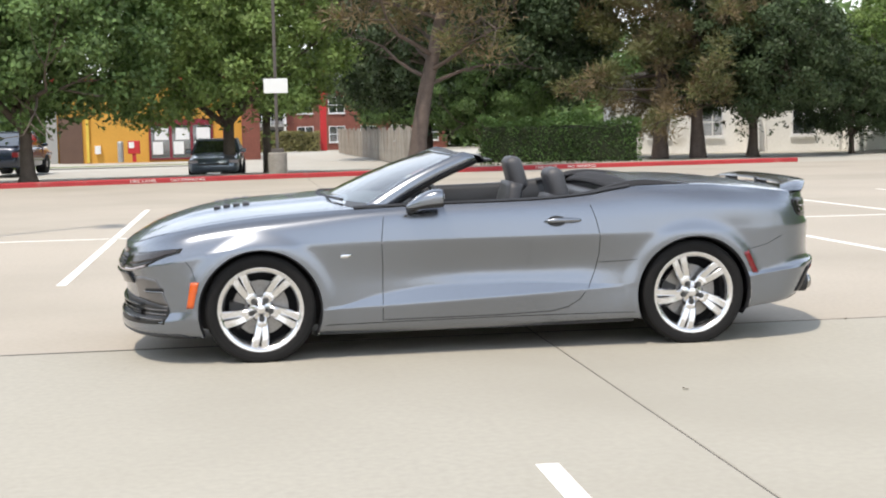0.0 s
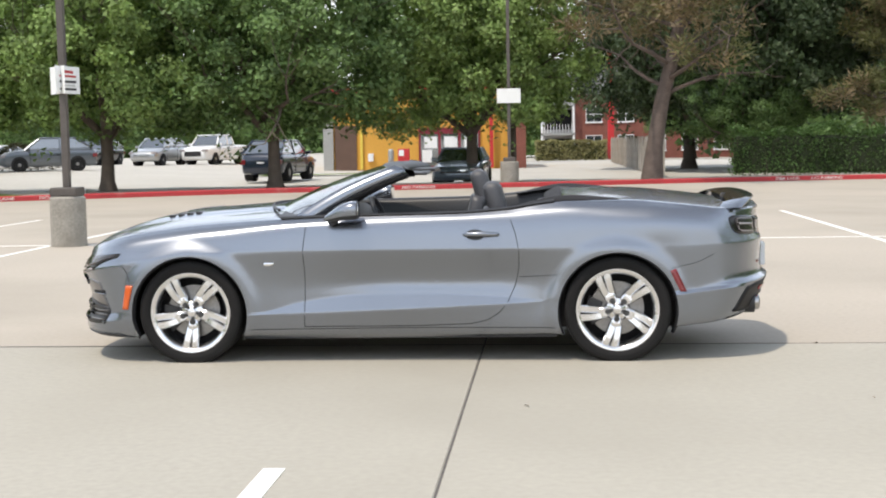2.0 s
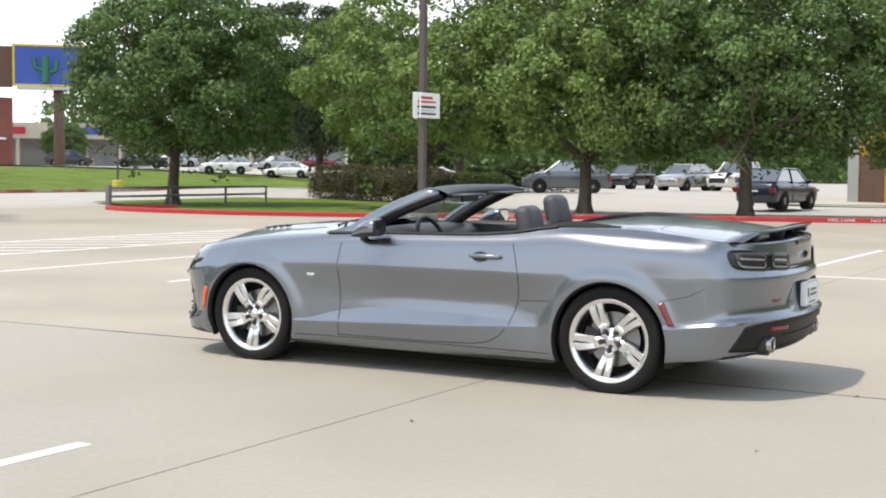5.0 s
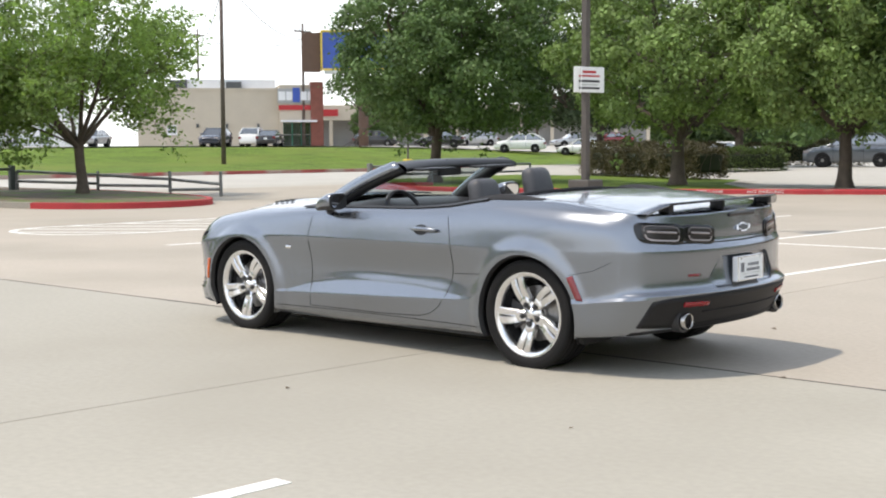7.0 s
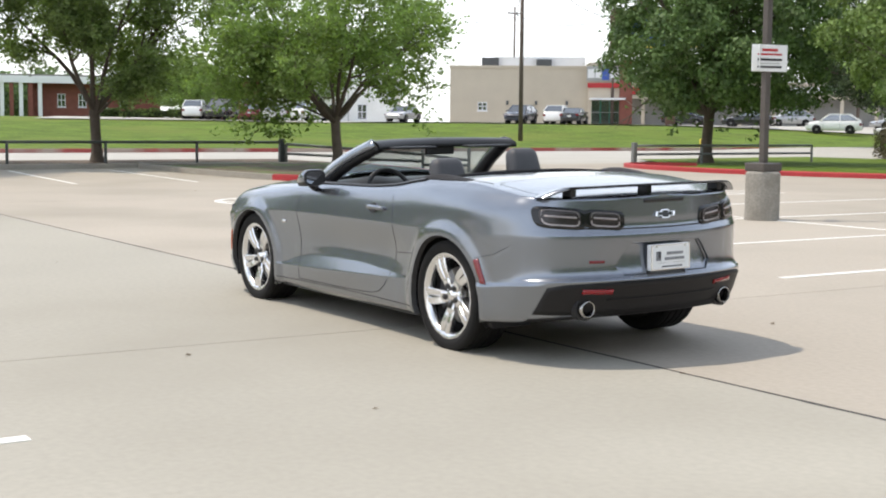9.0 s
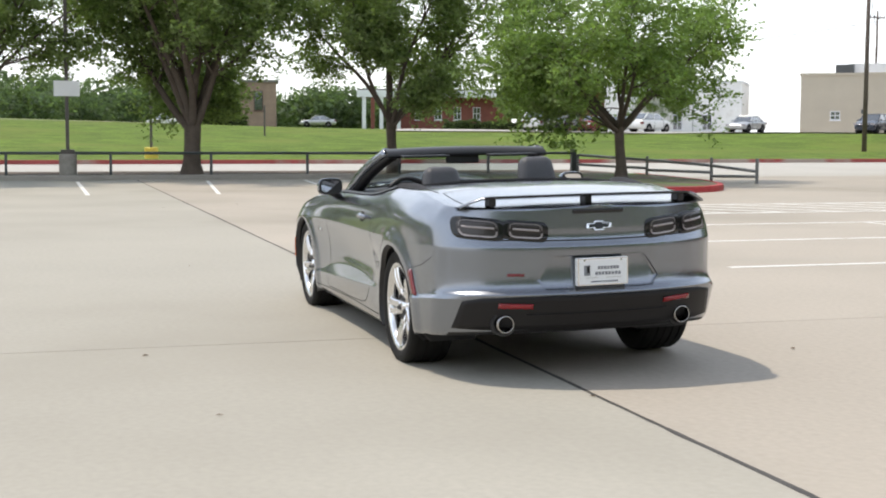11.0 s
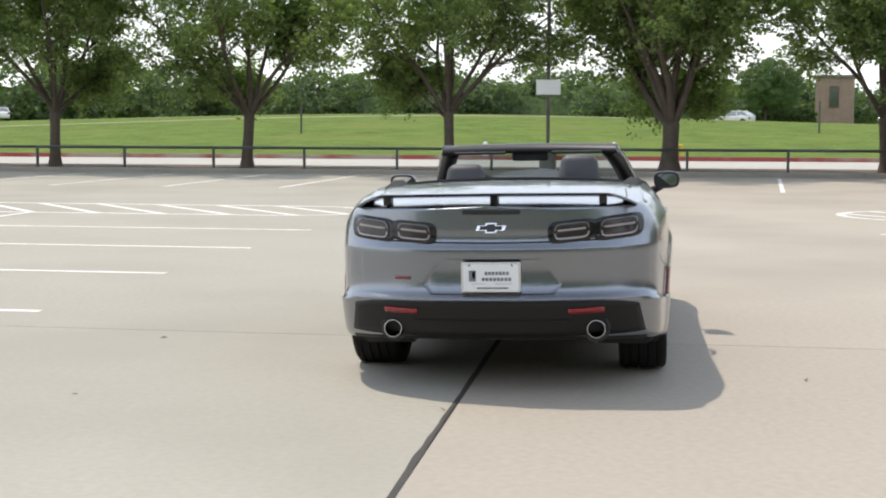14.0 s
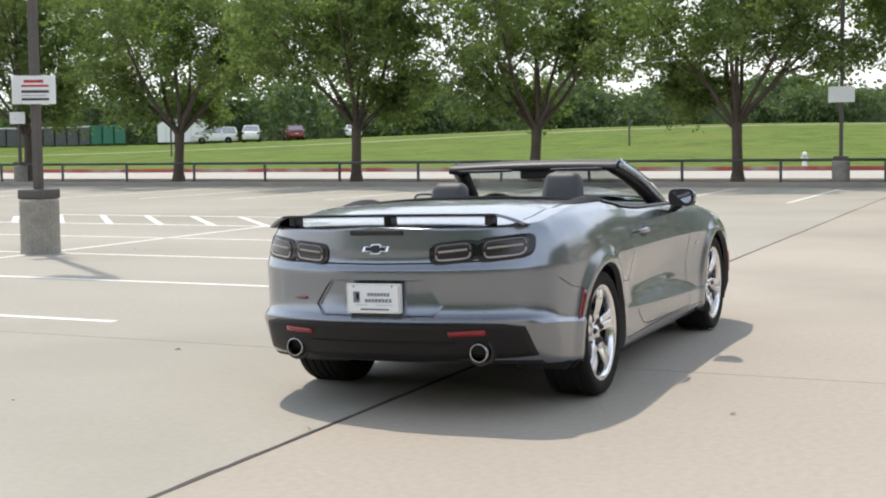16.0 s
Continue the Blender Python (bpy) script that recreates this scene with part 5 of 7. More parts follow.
def seam(name, pts, at, parent, w=0.0046, sides=(-1, 1), off=0.0012, material=None):
    """A dark gap line between panels."""
    Q = []
    for a, b in zip(pts, pts[1:]):
        n = max(int(math.hypot(b[0] - a[0], b[1] - a[1]) / 0.035), 1)
        Q += [(a[0] + (b[0] - a[0]) * i / n, a[1] + (b[1] - a[1]) * i / n) for i in range(n)]
    Q.append(pts[-1])
    R = [at(*q) for q in Q]
    for sg in sides:
        mir = Vector((1, sg, 1))
        bm = bmesh.new()
        prev = None
        for k, (p, n) in enumerate(R):
            d = R[min(k + 1, len(R) - 1)][0] - R[max(k - 1, 0)][0]
            sd = d.cross(n).normalized() * w / 2
            cur = [bm.verts.new((p + n * off + sd) * mir), bm.verts.new((p + n * off - sd) * mir)]
            if prev:
                bm.faces.new((prev[0], prev[1], cur[1], cur[0]))
            prev = cur
        part(name, bm, material or M_GAP, parent if not isinstance(parent, dict) else parent[sg])


def top_at(x, y):
    s = 1.0 + (x + 1.772) / (1.960 + 1.772) if -1.77 < x < 1.95 else (max(((x + 2.272) / LF), 0)) ** (1 / 2.1) if x < 0 else 3 - (max((2.360 - x) / LR, 0)) ** (1 / 2.1)
    e = skin(s, NL)
    f = min(abs(y) / max(e.y, 1e-3), 1)
    p = top(e.x, e.y, e.z, f)
    p2, p3 = top(e.x, e.y, e.z, max(f - .03, 0)), top(e.x + 0.02, skin(s + .005, NL).y, skin(s + .005, NL).z, f)
    n = (p3 - p).cross(p - p2) if f > .04 else Vector((0, 0, 1))
    n = n.normalized() if n.length > 1e-9 else Vector((0, 0, 1))
    if n.z < 0:
        n = -n
    return p, n


door_l, door_r = made["door"], made["door_r"]
DOORS = {-1: door_l, 1: door_r}
seam("door_gap", [p for p in DOOR[:5] if p[1] < 0.95], side_at, car)
seam("door_gap", [(.690, .985)] + [p for p in DOOR[7:]] + [(-.640, .250)], side_at, car)
seam("bumper_gap", [(-1.80, .55), (-1.82, .62), (-1.88, .70)], side_at, car, 0.004)
seam("bumper_gap", [(1.745, .615), (1.9, .645), (2.02, .70)], side_at, car, 0.003)
seam("fuel_gap", [(.775, .565), (.90, .570), (1.02, .578)], side_at, car, 0.004)
seam("sill_gap", [(-1.0, .232), (-.5, .235), (.3, .238), (1.0, .235)], side_at, car, 0.004)
seam("hood_gap", [(-2.22, .62), (-2.0, .708), (-1.6, .718), (-1.2, .726), (-.80, .73)], top_at, car)
seam("trunk_gap", [(1.62, 0), (1.62, .3), (1.62, .62), (1.66, .68), (1.9, .69), (2.2, .66)], top_at, car)
seam("trunk_gap", [(0.0, .795), (.3, .798), (.60, .806)], lambda y, z: end_at(y, z, True), car, 0.008)
seam("tonneau_gap", [(.99, .74), (1.2, .73), (1.62, .70)], top_at, car, 0.012)

rear_at = lambda y, z: end_at(y, z, True)
front_at = lambda y, z: end_at(y, z, False)

# tail lamps: smoked housings, two lit cells each
def cell_outline(a, b, z0, z1, f, slant=0.10):
    """Lower and upper edge of a rounded lamp cell, drawn in by the factor f."""
    ym, zm, hy, hz = (a + b) / 2, (z0 + z1) / 2, (b - a) / 2 * f, (z1 - z0) / 2 * f
    lo, hi = [], []
    for k in range(15):
        u = -math.cos(math.pi * k / 14)
        e = (1 - min(abs(u) ** 7.5, 1)) ** (1 / 2.4) * 0.80 + 0.20
        y = ym + hy * u
        lo.append((y, zm + slant * (y - ym) - hz * e))
        hi.append((y, zm + slant * (y - ym) + hz * e))
    return lo, hi


LAMPS = None
for a, b, z0, z1 in ((.290, .530, .797, .908), (.522, .776, .806, .928)):
    lo, hi = cell_outline(a, b, z0, z1, 1.0, .085)
    got = patch("tail_lamp" if LAMPS is None else "outer_housing", lo, hi, rear_at, M_GLOSS, car if LAMPS is None else LAMPS, 0.007, 0.03, 22, 6, "smoked twin-cell tail lamp" if LAMPS is None else "")
    if LAMPS is None:
        LAMPS = {-1: got[0], 1: got[1]}
    lo, hi = cell_outline(a, b, z0, z1, 0.78, .085)
    patch("lamp_cell", lo, hi, rear_at, M_LENS, LAMPS, 0.0115, 0.012, 20, 5, "smoky grey lens")
    lo, hi = cell_outline(a, b, z0, z1, 0.70, .085)
    seam("light_ring", lo, rear_at, LAMPS, 0.009, off=0.0128, material=M_BARL)
    seam("light_ring", hi, rear_at, LAMPS, 0.005, off=0.0128, material=M_RING)
    zm = (z0 + z1) / 2 + .006
    patch("light_bar", [(a + .050, zm - .010), (b - .050, zm + .002)], [(a + .050, zm + .001), (b - .050, zm + .013)], rear_at, M_BARL, LAMPS, 0.0138, 0.010, 10, 2, "clear light bar")
patch("lamp_bridge", [(.46, .812), (.60, .815)], [(.46, .905), (.60, .912)], rear_at, M_GLOSS, LAMPS, 0.0055, 0.02, 6, 3)

# rear bumper: dark diffuser, recessed plate panel, reflectors
patch("diffuser", [(0, .306), (.30, .306), (.55, .306), (.68, .308), (.785, .314)], [(0, .494), (.30, .494), (.52, .492), (.66, .488), (.752, .470)], rear_at, M_VALANCE, car, 0.006, 0.03, 24, 6, "black lower rear valance", whole=True)
patch("diffuser_lip", [(0, .392), (.42, .392)], [(0, .398), (.42, .398)], rear_at, M_VALANCE, car, 0.012, 0.012, 12, 1, "ridge across the valance", whole=True)
patch("reflector", [(.390, .430), (.572, .436)], [(.390, .456), (.572, .464)], rear_at, M_REFL, car, 0.014, 0.012, 8, 1, "red rear reflector")
panel = patch("plate_panel", [(0, .526), (.322, .526), (.369, .584)], [(0, .716), (.15, .716), (.270, .716)], rear_at, M_PAINT, car, -.018, -.0165, 22, 8, "sunk grey panel behind the plate", whole=True)[0]
for v in panel.data.vertices[:45 * 9]:
    v.co.x += .012 * min(max((.66 - v.co.z) / .13, 0), 1) * min(max((.366 - abs(v.co.y)) / .05, 0), 1)
bm = bmesh.new()
box(bm, 2.412, 2.449, -.152, .152, .546, .698, 0.004)
plate = part("licence_plate", bm, M_PLATEW, car, "white dealer plate with dark print")
m = frame_of((2.4492, 0, .622), (0, 1, 0), (0, 0, 1))
for x0, x1, y0, y1, mt in ((-.148, .148, .069, .074, M_CHROME), (-.148, .148, -.074, -.069, M_CHROME), (-.150, -.143, -.070, .070, M_CHROME), (.143, .150, -.070, .070, M_CHROME),
                           *((-.030 + .0185 * k, -.0165 + .0185 * k, .013, .030, M_PRINT) for k in range(7)), *((-.045 + .0195 * k, -.031 + .0195 * k, -.018, -.001, M_PRINT) for k in range(8)), *((-.070 + .0125 * k, -.061 + .0125 * k, -.059, -.051, M_NAVY) for k in range(13)), (-.112, -.076, -.020, .036, M_PRINT), (-.094, -.080, -.004, .030, M_NAVY), (-.100, -.03, -.034, -.031, M_SIGNB), (.02, .11, -.034, -.031, M_SIGNB)):
    bm = bmesh.new()
    box(bm, x0, x1, y0, y1, 0, 0.002, m=m)
    part("print_bar", bm, mt, plate)
for x in (-.11, .11):
    bm = bmesh.new()
    lathe(bm, [(0, .004), (.006, .003), (.007, 0)], 10, c=(0, 0, 0))
    for v in bm.verts:
        v.co = m @ (v.co + Vector((x, .062, 0)))
    part("screw", bm, M_CHROME, plate)
patch("trim_badge", [(.43, .604), (.52, .606)], [(.43, .620), (.52, .622)], rear_at, M_REDL, car, 0.004, 0.005, 3, 1, "small red badge", sides=(-1,))
# maker's emblem as a plain shape, and high brake lamp
pe, ne = rear_at(0.0, .872)
m = frame_of(pe + Vector((0.006, 0, 0)), (0, 1, 0), (-.25, 0, 1))
for sc, mt, z in ((1.0, M_CHROME, 0.0), (0.78, M_GLOSS, 0.0025)):
    bm = bmesh.new()
    prism(bm, [(x * sc, y * sc) for x, y in ((-.078, -.013), (-.026, -.013), (-.030, -.026), (.026, -.026), (.030, -.013), (.070, -.013), (.078, .013), (.026, .013), (.030, .026), (-.026, .026), (-.030, .013), (-.070, .013))], z - .004, z + .004, m)
    part("emblem", bm, mt, car, "small chrome and black emblem")
for sg in (-1,):
    bm = bmesh.new()
    p, n = rear_at(0.0, .950)
    box(bm, p.x - .01, p.x + .008, -.150, .150, .942, .966, 0.006, 2)
    part("brake_lamp", bm, M_GLOSS, car, "slim dark high brake lamp")

# exhaust tips
for sg in (-1, 1):
    bm = bmesh.new()
    prof = [(.040, -.16), (.040, -.014), (.042, -.003), (.046, 0.0), (.051, -.010), (.051, -.16)]
    lathe(bm, prof, 28, 'X', True, c=(2.352, sg * .534, .342))
    ex = part("exhaust_tip", bm, M_TIP, car, "round chrome exhaust tip", smooth=True)
    bm = bmesh.new()
    lathe(bm, [(0.0, -.09), (.0405, -.09)], 20, 'X', c=(2.352, sg * .534, .342))
    part("exhaust_bore", bm, M_GAP, ex)
    bm = bmesh.new()
    lathe(bm, [(.058, 0.0), (.072, 0.0), (.072, -.12), (.058, -.12)], 28, 'X', True, c=(2.318, sg * .534, .344))
    part("exhaust_surround", bm, M_TRIM, car, smooth=False)

# side markers, handles, fender badge, sill
patch("side_marker", [(-1.855, .375), (-1.815, .375)], [(-1.825, .535), (-1.775, .535)], side_at, M_AMBER, car, 0.005, 0.012, 3, 8, "amber front side marker")
patch("side_marker", [(1.800, .465), (1.842, .462)], [(1.735, .600), (1.772, .612)], side_at, M_REDL, car, 0.005, 0.012, 3, 8, "red rear side marker")
patch("fender_badge", [(-.905, .652), (-.840, .652)], [(-.895, .676), (-.830, .676)], side_at, M_CHROME, car, 0.004, 0.006, 3, 2, "small chrome fender badge")
for sg in (-1, 1):
    p, n = side_at(.53, .848)
    bm = bmesh.new()
    pts = [Vector((.415 + .23 * t, 0, .845 + .004 * math.sin(math.pi * t))) for t in [i / 10 for i in range(11)]]
    for k, q in enumerate(pts):
        q.y = side_at(q.x, q.z)[0].y + 0.008 + 0.024 * math.sin(math.pi * min(max(k / 10, .05), .95)) ** 0.6
    tube(bm, [Vector((q.x, sg * q.y, q.z)) for q in pts], [.009, .013, .015, .016, .016, .016, .016, .016, .015, .013, .009], 10)
    h = part("door_handle", bm, M_PAINT, DOORS[sg], "body-coloured pull handle", smooth=True)
    bm = bmesh.new()
    prism(bm, [(.49 + .062 * math.cos(a), .842 + .034 * math.sin(a)) for a in [2 * math.pi * i / 18 for i in range(18)]], 0.0, 0.003)
    for v in bm.verts:
        v.co = Vector((v.co.x, sg * (side_at(v.co.x, v.co.y)[0].y + 0.0015 + v.co.z), v.co.y))
    bmesh.ops.recalc_face_normals(bm, faces=bm.faces)
    part("handle_cup", bm, M_TRIM, DOORS[sg])

# front: lamps, grilles, splitter
heads = patch("head_lamp", [(.46, .598), (.62, .600), (.76, .628), (.872, .714)], [(.46, .684), (.62, .702), (.75, .718), (.866, .742)], front_at, M_GLOSS, car, 0.004, 0.02, 18, 5, "slim dark head lamp")
HEADS = {-1: heads[0], 1: heads[1]}
patch("lamp_lens", [(.56, .625), (.66, .632), (.78, .664), (.862, .718)], [(.56, .684), (.66, .698), (.76, .712), (.858, .734)], front_at, M_LENS, HEADS, 0.008, 0.006, 16, 4, "brownish glossy lens")
patch("light_blade", [(.50, .585), (.64, .594), (.76, .624)], [(.50, .594), (.64, .603), (.76, .633)], front_at, M_BARL, HEADS, 0.012, 0.010, 12, 1, "thin clear running light")
patch("upper_grille", [(0, .585), (.30, .588), (.47, .596)], [(0, .668), (.30, .672), (.47, .680)], front_at, M_TRIM, car, 0.004, 0.02, 16, 4, "slim black upper grille", whole=True)
for k in range(3):
    z = .600 + .023 * k
    patch("grille_bar", [(0, z), (.45, z + .004)], [(0, z + .007), (.45, z + .011)], front_at, M_GLOSS, car, 0.014, 0.012, 12, 1, whole=True)
patch("bumper_band", [(0, .492), (.35, .495), (.60, .512)], [(0, .566), (.35, .568), (.58, .578)], front_at, M_GLOSS, car, 0.014, 0.02, 16, 4, "gloss black band across the nose", whole=True)
patch("bumper_wing", [(.60, .405), (.72, .395), (.838, .385)], [(.58, .545), (.70, .560), (.800, .545)], front_at, M_GUN, car, 0.003, 0.012, 14, 6, "dark grey hollow beside the grille")
patch("side_intake", [(.70, .468), (.825, .474)], [(.70, .484), (.822, .494)], front_at, M_GAP, car, 0.004, 0.01, 6, 2, "thin dark slot")
patch("intake_lip", [(.69, .460), (.826, .466)], [(.69, .467), (.825, .473)], front_at, M_PAINT, car, 0.008, 0.01, 6, 1)
patch("lower_grille", [(0, .250), (.40, .252), (.70, .262), (.845, .272)], [(0, .420), (.40, .420), (.66, .408), (.838, .382)], front_at, M_TRIM, car, 0.004, 0.02, 22, 5, "black lower grille", whole=True)
for k in range(4):
    z = .272 + .034 * k
    patch("grille_bar", [(0, z), (.35, z), (.66, z)], [(0, z + .010), (.35, z + .010), (.66, z + .010)], front_at, M_GLOSS, car, 0.030, 0.026, 14, 1, "thin black grille bar", whole=True)
for k in range(3):
    z = .284 + .032 * k
    patch("intake_blade", [(.66, z), (.76, z + .002), (.835, z + .006)], [(.66, z + .008), (.76, z + .010), (.835, z + .014)], front_at, M_GUN, car, 0.014, 0.012, 10, 1, "grey blade across the side intake")
patch("splitter", [(0, .176), (.40, .176), (.75, .180), (.86, .184)], [(0, .200), (.40, .200), (.75, .203), (.86, .207)], front_at, M_TRIM, car, 0.008, 0.03, 18, 2, "black front lip", whole=True)
for sg in (-1, 1):
    bm = bmesh.new()
    for k in range(4):
        p, n = top_at(-1.66 + .062 * k, .25)
        box(bm, p.x - .022, p.x + .022, sg * .25 - .085, sg * .25 + .085, p.z - .03, p.z + .003, 0.0)
    part("hood_vent", bm, M_TRIM, made["hood"], "black louvred hood vent")

# wheel wells
for wx, wz in WHEELS:
    for sg in (-1, 1):
        bm = bmesh.new()
        rows = []
        for k in range(25):
            a = math.pi * (-0.13 + 1.26 * k / 24)
            cx, cz = wx + R_ARCH * math.cos(a), wz + R_ARCH * math.sin(a)
            yo = side_at(cx, max(cz, 0.2))[0].y
            rows.append([bm.verts.new((cx, sg * (yo - 0.001), cz)), bm.verts.new((wx + (R_ARCH - .012) * math.cos(a), sg * (yo - 0.03), wz + (R_ARCH - .012) * math.sin(a))),
                         bm.verts.new((wx + (R_ARCH + .015) * math.cos(a), sg * (yo - .05), wz + (R_ARCH + .015) * math.sin(a))), bm.verts.new((wx + (R_ARCH + .015) * math.cos(a), sg * .52, wz + (R_ARCH + .015) * math.sin(a)))])
        for a, b in zip(rows, rows[1:]):
            for q in range(3):
                bm.faces.new((a[q], a[q + 1], b[q + 1], b[q]))
        bm.faces.new([r[3] for r in rows])
        bmesh.ops.recalc_face_normals(bm, faces=bm.faces)
        part("wheel_well", bm, M_TRIM, car, "black wheel arch lining")
# underbody
bm = bmesh.new()
box(bm, -1.75, -1.05 + .0, -.50, .50, .17, .60)
box(bm, -1.01, 1.01, -.845, .845, .165, .24)
box(bm, 1.0, 1.75, -.50, .50, .24, .60)
box(bm, -2.02, -1.80, -.62, .62, .19, .50)
box(bm, 1.79, 2.20, -.60, .60, .36, .60)
part("underbody", bm, M_TRIM, car, "black underbody")


# wheels ------------------------------------------------------------------------
def bar(bm, a0, a1, w0, w1, r0, r1, y0, y1, d):
    """One arm of a twin spoke in the wheel's plane (x, z), with depth along y."""
    pr = []
    for t in [i / 8 for i in range(9)]:
        r = r0 + (r1 - r0) * t
        a = a0 + (a1 - a0) * t
        w = w0 + (w1 - w0) * t
        y = y0 + (y1 - y0) * t + 0.010 * math.sin(math.pi * t)
        c = Vector((r * math.cos(a), 0, r * math.sin(a)))
        n = Vector((-math.sin(a), 0, math.cos(a))) * w / 2
        pr.append([c + n * 0.72 + Vector((0, y, 0)), c + n + Vector((0, y - .008, 0)), c + n * .8 + Vector((0, y - d, 0)), c - n * .8 + Vector((0, y - d, 0)), c - n + Vector((0, y - .008, 0)), c - n * 0.72 + Vector((0, y, 0))])
    V = [[bm.verts.new(p) for p in row] for row in pr]
    for a, b in zip(V, V[1:]):
        for i in range(6):
            bm.faces.new((a[i], a[(i + 1) % 6], b[(i + 1) % 6], b[i]))
    bm.faces.new(V[0])
    bm.faces.new(list(reversed(V[-1])))


def build_wheel():
    """A wheel with its outer face towards local +y."""
    w = new("wheel")
    w.parent = car
    bm = bmesh.new()
    tread = [(.262, -.125), (.285, -.134), (.318, -.138), (.338, -.126), (.345, -.105)]
    for g in (-.075, -.025, .025, .075):
        tread += [(.345, g - .006), (.338, g - .004), (.338, g + .004), (.345, g + .006)]
    tread += [(.345, .105), (.338, .122), (.325, .131), (.318, .1325), (.300, .1335), (.288, .131), (.272, .124), (.262, .118), (.258, 0)]
    lathe(bm, tread, 72, 'Y', True)
    part("tyre", bm, M_RUBBER, w, "low-profile black tyre", smooth=False)
    bm = bmesh.new()
    lathe(bm, [(.230, .05), (.244, .088), (.256, .104), (.268, .112), (.277, .117), (.2745, .121), (.262, .121), (.247, .116), (.238, .108), (.232, .092), (.224, .05)], 72, 'Y', True)
    rim = part("rim", bm, M_ALLOY, w, "bright alloy rim", smooth=True)
    # barrel coloured near black for the shade inside the wheel
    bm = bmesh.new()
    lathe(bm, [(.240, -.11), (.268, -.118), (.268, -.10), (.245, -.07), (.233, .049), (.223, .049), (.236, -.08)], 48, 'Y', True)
    part("rim_barrel", bm, M_GAP, w, "inner barrel with its shade in the colour", smooth=True)
    for k in range(5):
        a = 2 * math.pi * k / 5
        bm = bmesh.new()
        for sgn in (-1, 1):
            bar(bm, a - .11 + sgn * .185, a + sgn * .118, .044, .050, .095, .253, .088, .111, .045)
        bar(bm, a - .16, a - .11, .060, .076, .040, .125, .080, .092, .042)
        bar(bm, a, a, .106, .150, .243, .256, .106, .113, .03)
        bmesh.ops.recalc_face_normals(bm, faces=bm.faces)
        part("spoke", bm, M_ALLOY, w, smooth=False)
    bm = bmesh.new()
    lathe(bm, [(0, .101), (.024, .100), (.031, .096), (.033, .086), (.062, .084), (.080, .072), (.080, .03)], 40, 'Y')
    part("hub", bm, M_ALLOY, w, smooth=True)
    for k in range(5):
        a = 2 * math.pi * k / 5 - 0.15
        bm = bmesh.new()
        lathe(bm, [(0, .110), (.010, .110), (.0125, .105), (.0125, .06)], 6, 'Y', c=(.063 * math.cos(a), 0, .063 * math.sin(a)))
        lathe(bm, [(.0125, .0975), (.019, .0985), (.019, .06)], 14, 'Y', c=(.063 * math.cos(a), 0, .063 * math.sin(a)))
        part("lug_nut", bm, M_LUG, w, "dark recessed lug nut")
    bm = bmesh.new()
    lathe(bm, [(.07, .02), (.175, .02), (.175, -.008), (.07, -.008)], 48, 'Y', True)
    lathe(bm, [(0, .035), (.075, .03), (.08, -.02)], 30, 'Y')
    part("brake_disc", bm, M_DISC, w, "worn steel brake disc")
    bm = bmesh.new()
    lathe(bm, [(.0, -.05), (.235, -.05), (.235, -.04), (.0, -.04)], 40, 'Y')
    part("dust_shield", bm, M_GAP, w)
    bm = bmesh.new()
    pr = [(r * math.cos(a), r * math.sin(a)) for r, a in [(.195, -.5 + .1 * i) for i in range(11)] + [(.10, .5 - .1 * i) for i in range(11)]]
    prism(bm, pr, -.03, .045)
    for v in bm.verts:
        v.co = Vector((v.co.x, v.co.z, v.co.y))
    bmesh.ops.recalc_face_normals(bm, faces=bm.faces)
    part("brake_caliper", bm, M_TRIM, w, "dark brake caliper")
    return w


wheel = build_wheel()


def wheel_copy(m):
    made_ = {}
    for o in (wheel, *wheel.children_recursive):
        c = o.copy()
        scene.collection.objects.link(c)
        made_[o] = c
        c.parent = made_.get(o.parent, car)
    made_[wheel].matrix_basis = m


YW = 0.772
# the body leans slightly towards the driver's side; the far wheels stay lower on their springs
car.matrix_world = Matrix.Translation((0, -YW, -.010)) @ Matrix.Rotation(radians(LEAN), 4, 'X') @ Matrix.Translation((0, YW, 0))
FAR_Z = .345 - .015
wheel.matrix_basis = pose(-1.403, YW, FAR_Z, 0, 20, 0)
wheel_copy(pose(1.403, YW, FAR_Z, 0, 50, 0))
wheel_copy(pose(-1.403, -YW, .345, 0, 14, 180))
wheel_copy(pose(1.403, -YW, .345, 0, 4.5, 180))

# windscreen, cabin and spoiler --------------------------------------------------------
def sheet_mesh(rows, thick=0.0):
    bm = bmesh.new()
    V = [[bm.verts.new(p) for p in row] for row in rows]
    for a, b in zip(V, V[1:]):
        for i in range(len(a) - 1):
            bm.faces.new((a[i], a[i + 1], b[i + 1], b[i]))
    bmesh.ops.recalc_face_normals(bm, faces=bm.faces)
    if thick:
        bmesh.ops.solidify(bm, geom=bm.faces[:], thickness=thick)
    return bm


def ws(u, v):
    """Windscreen surface: u from -1 to 1 across, v from 0 at the cowl to 1 at the header."""
    x0, z0, y0 = -.955 + .245 * u * u, .985 - .030 * u * u, .715
    x1, z1, y1 = -.170 + .100 * u * u, 1.280 - .012 * u * u, .575
    b = math.sin(math.pi * v)
    return Vector((x0 + (x1 - x0) * v - .012 * b, u * (y0 + (y1 - y0) * v + .012 * b), z0 + (z1 - z0) * v + .022 * b))


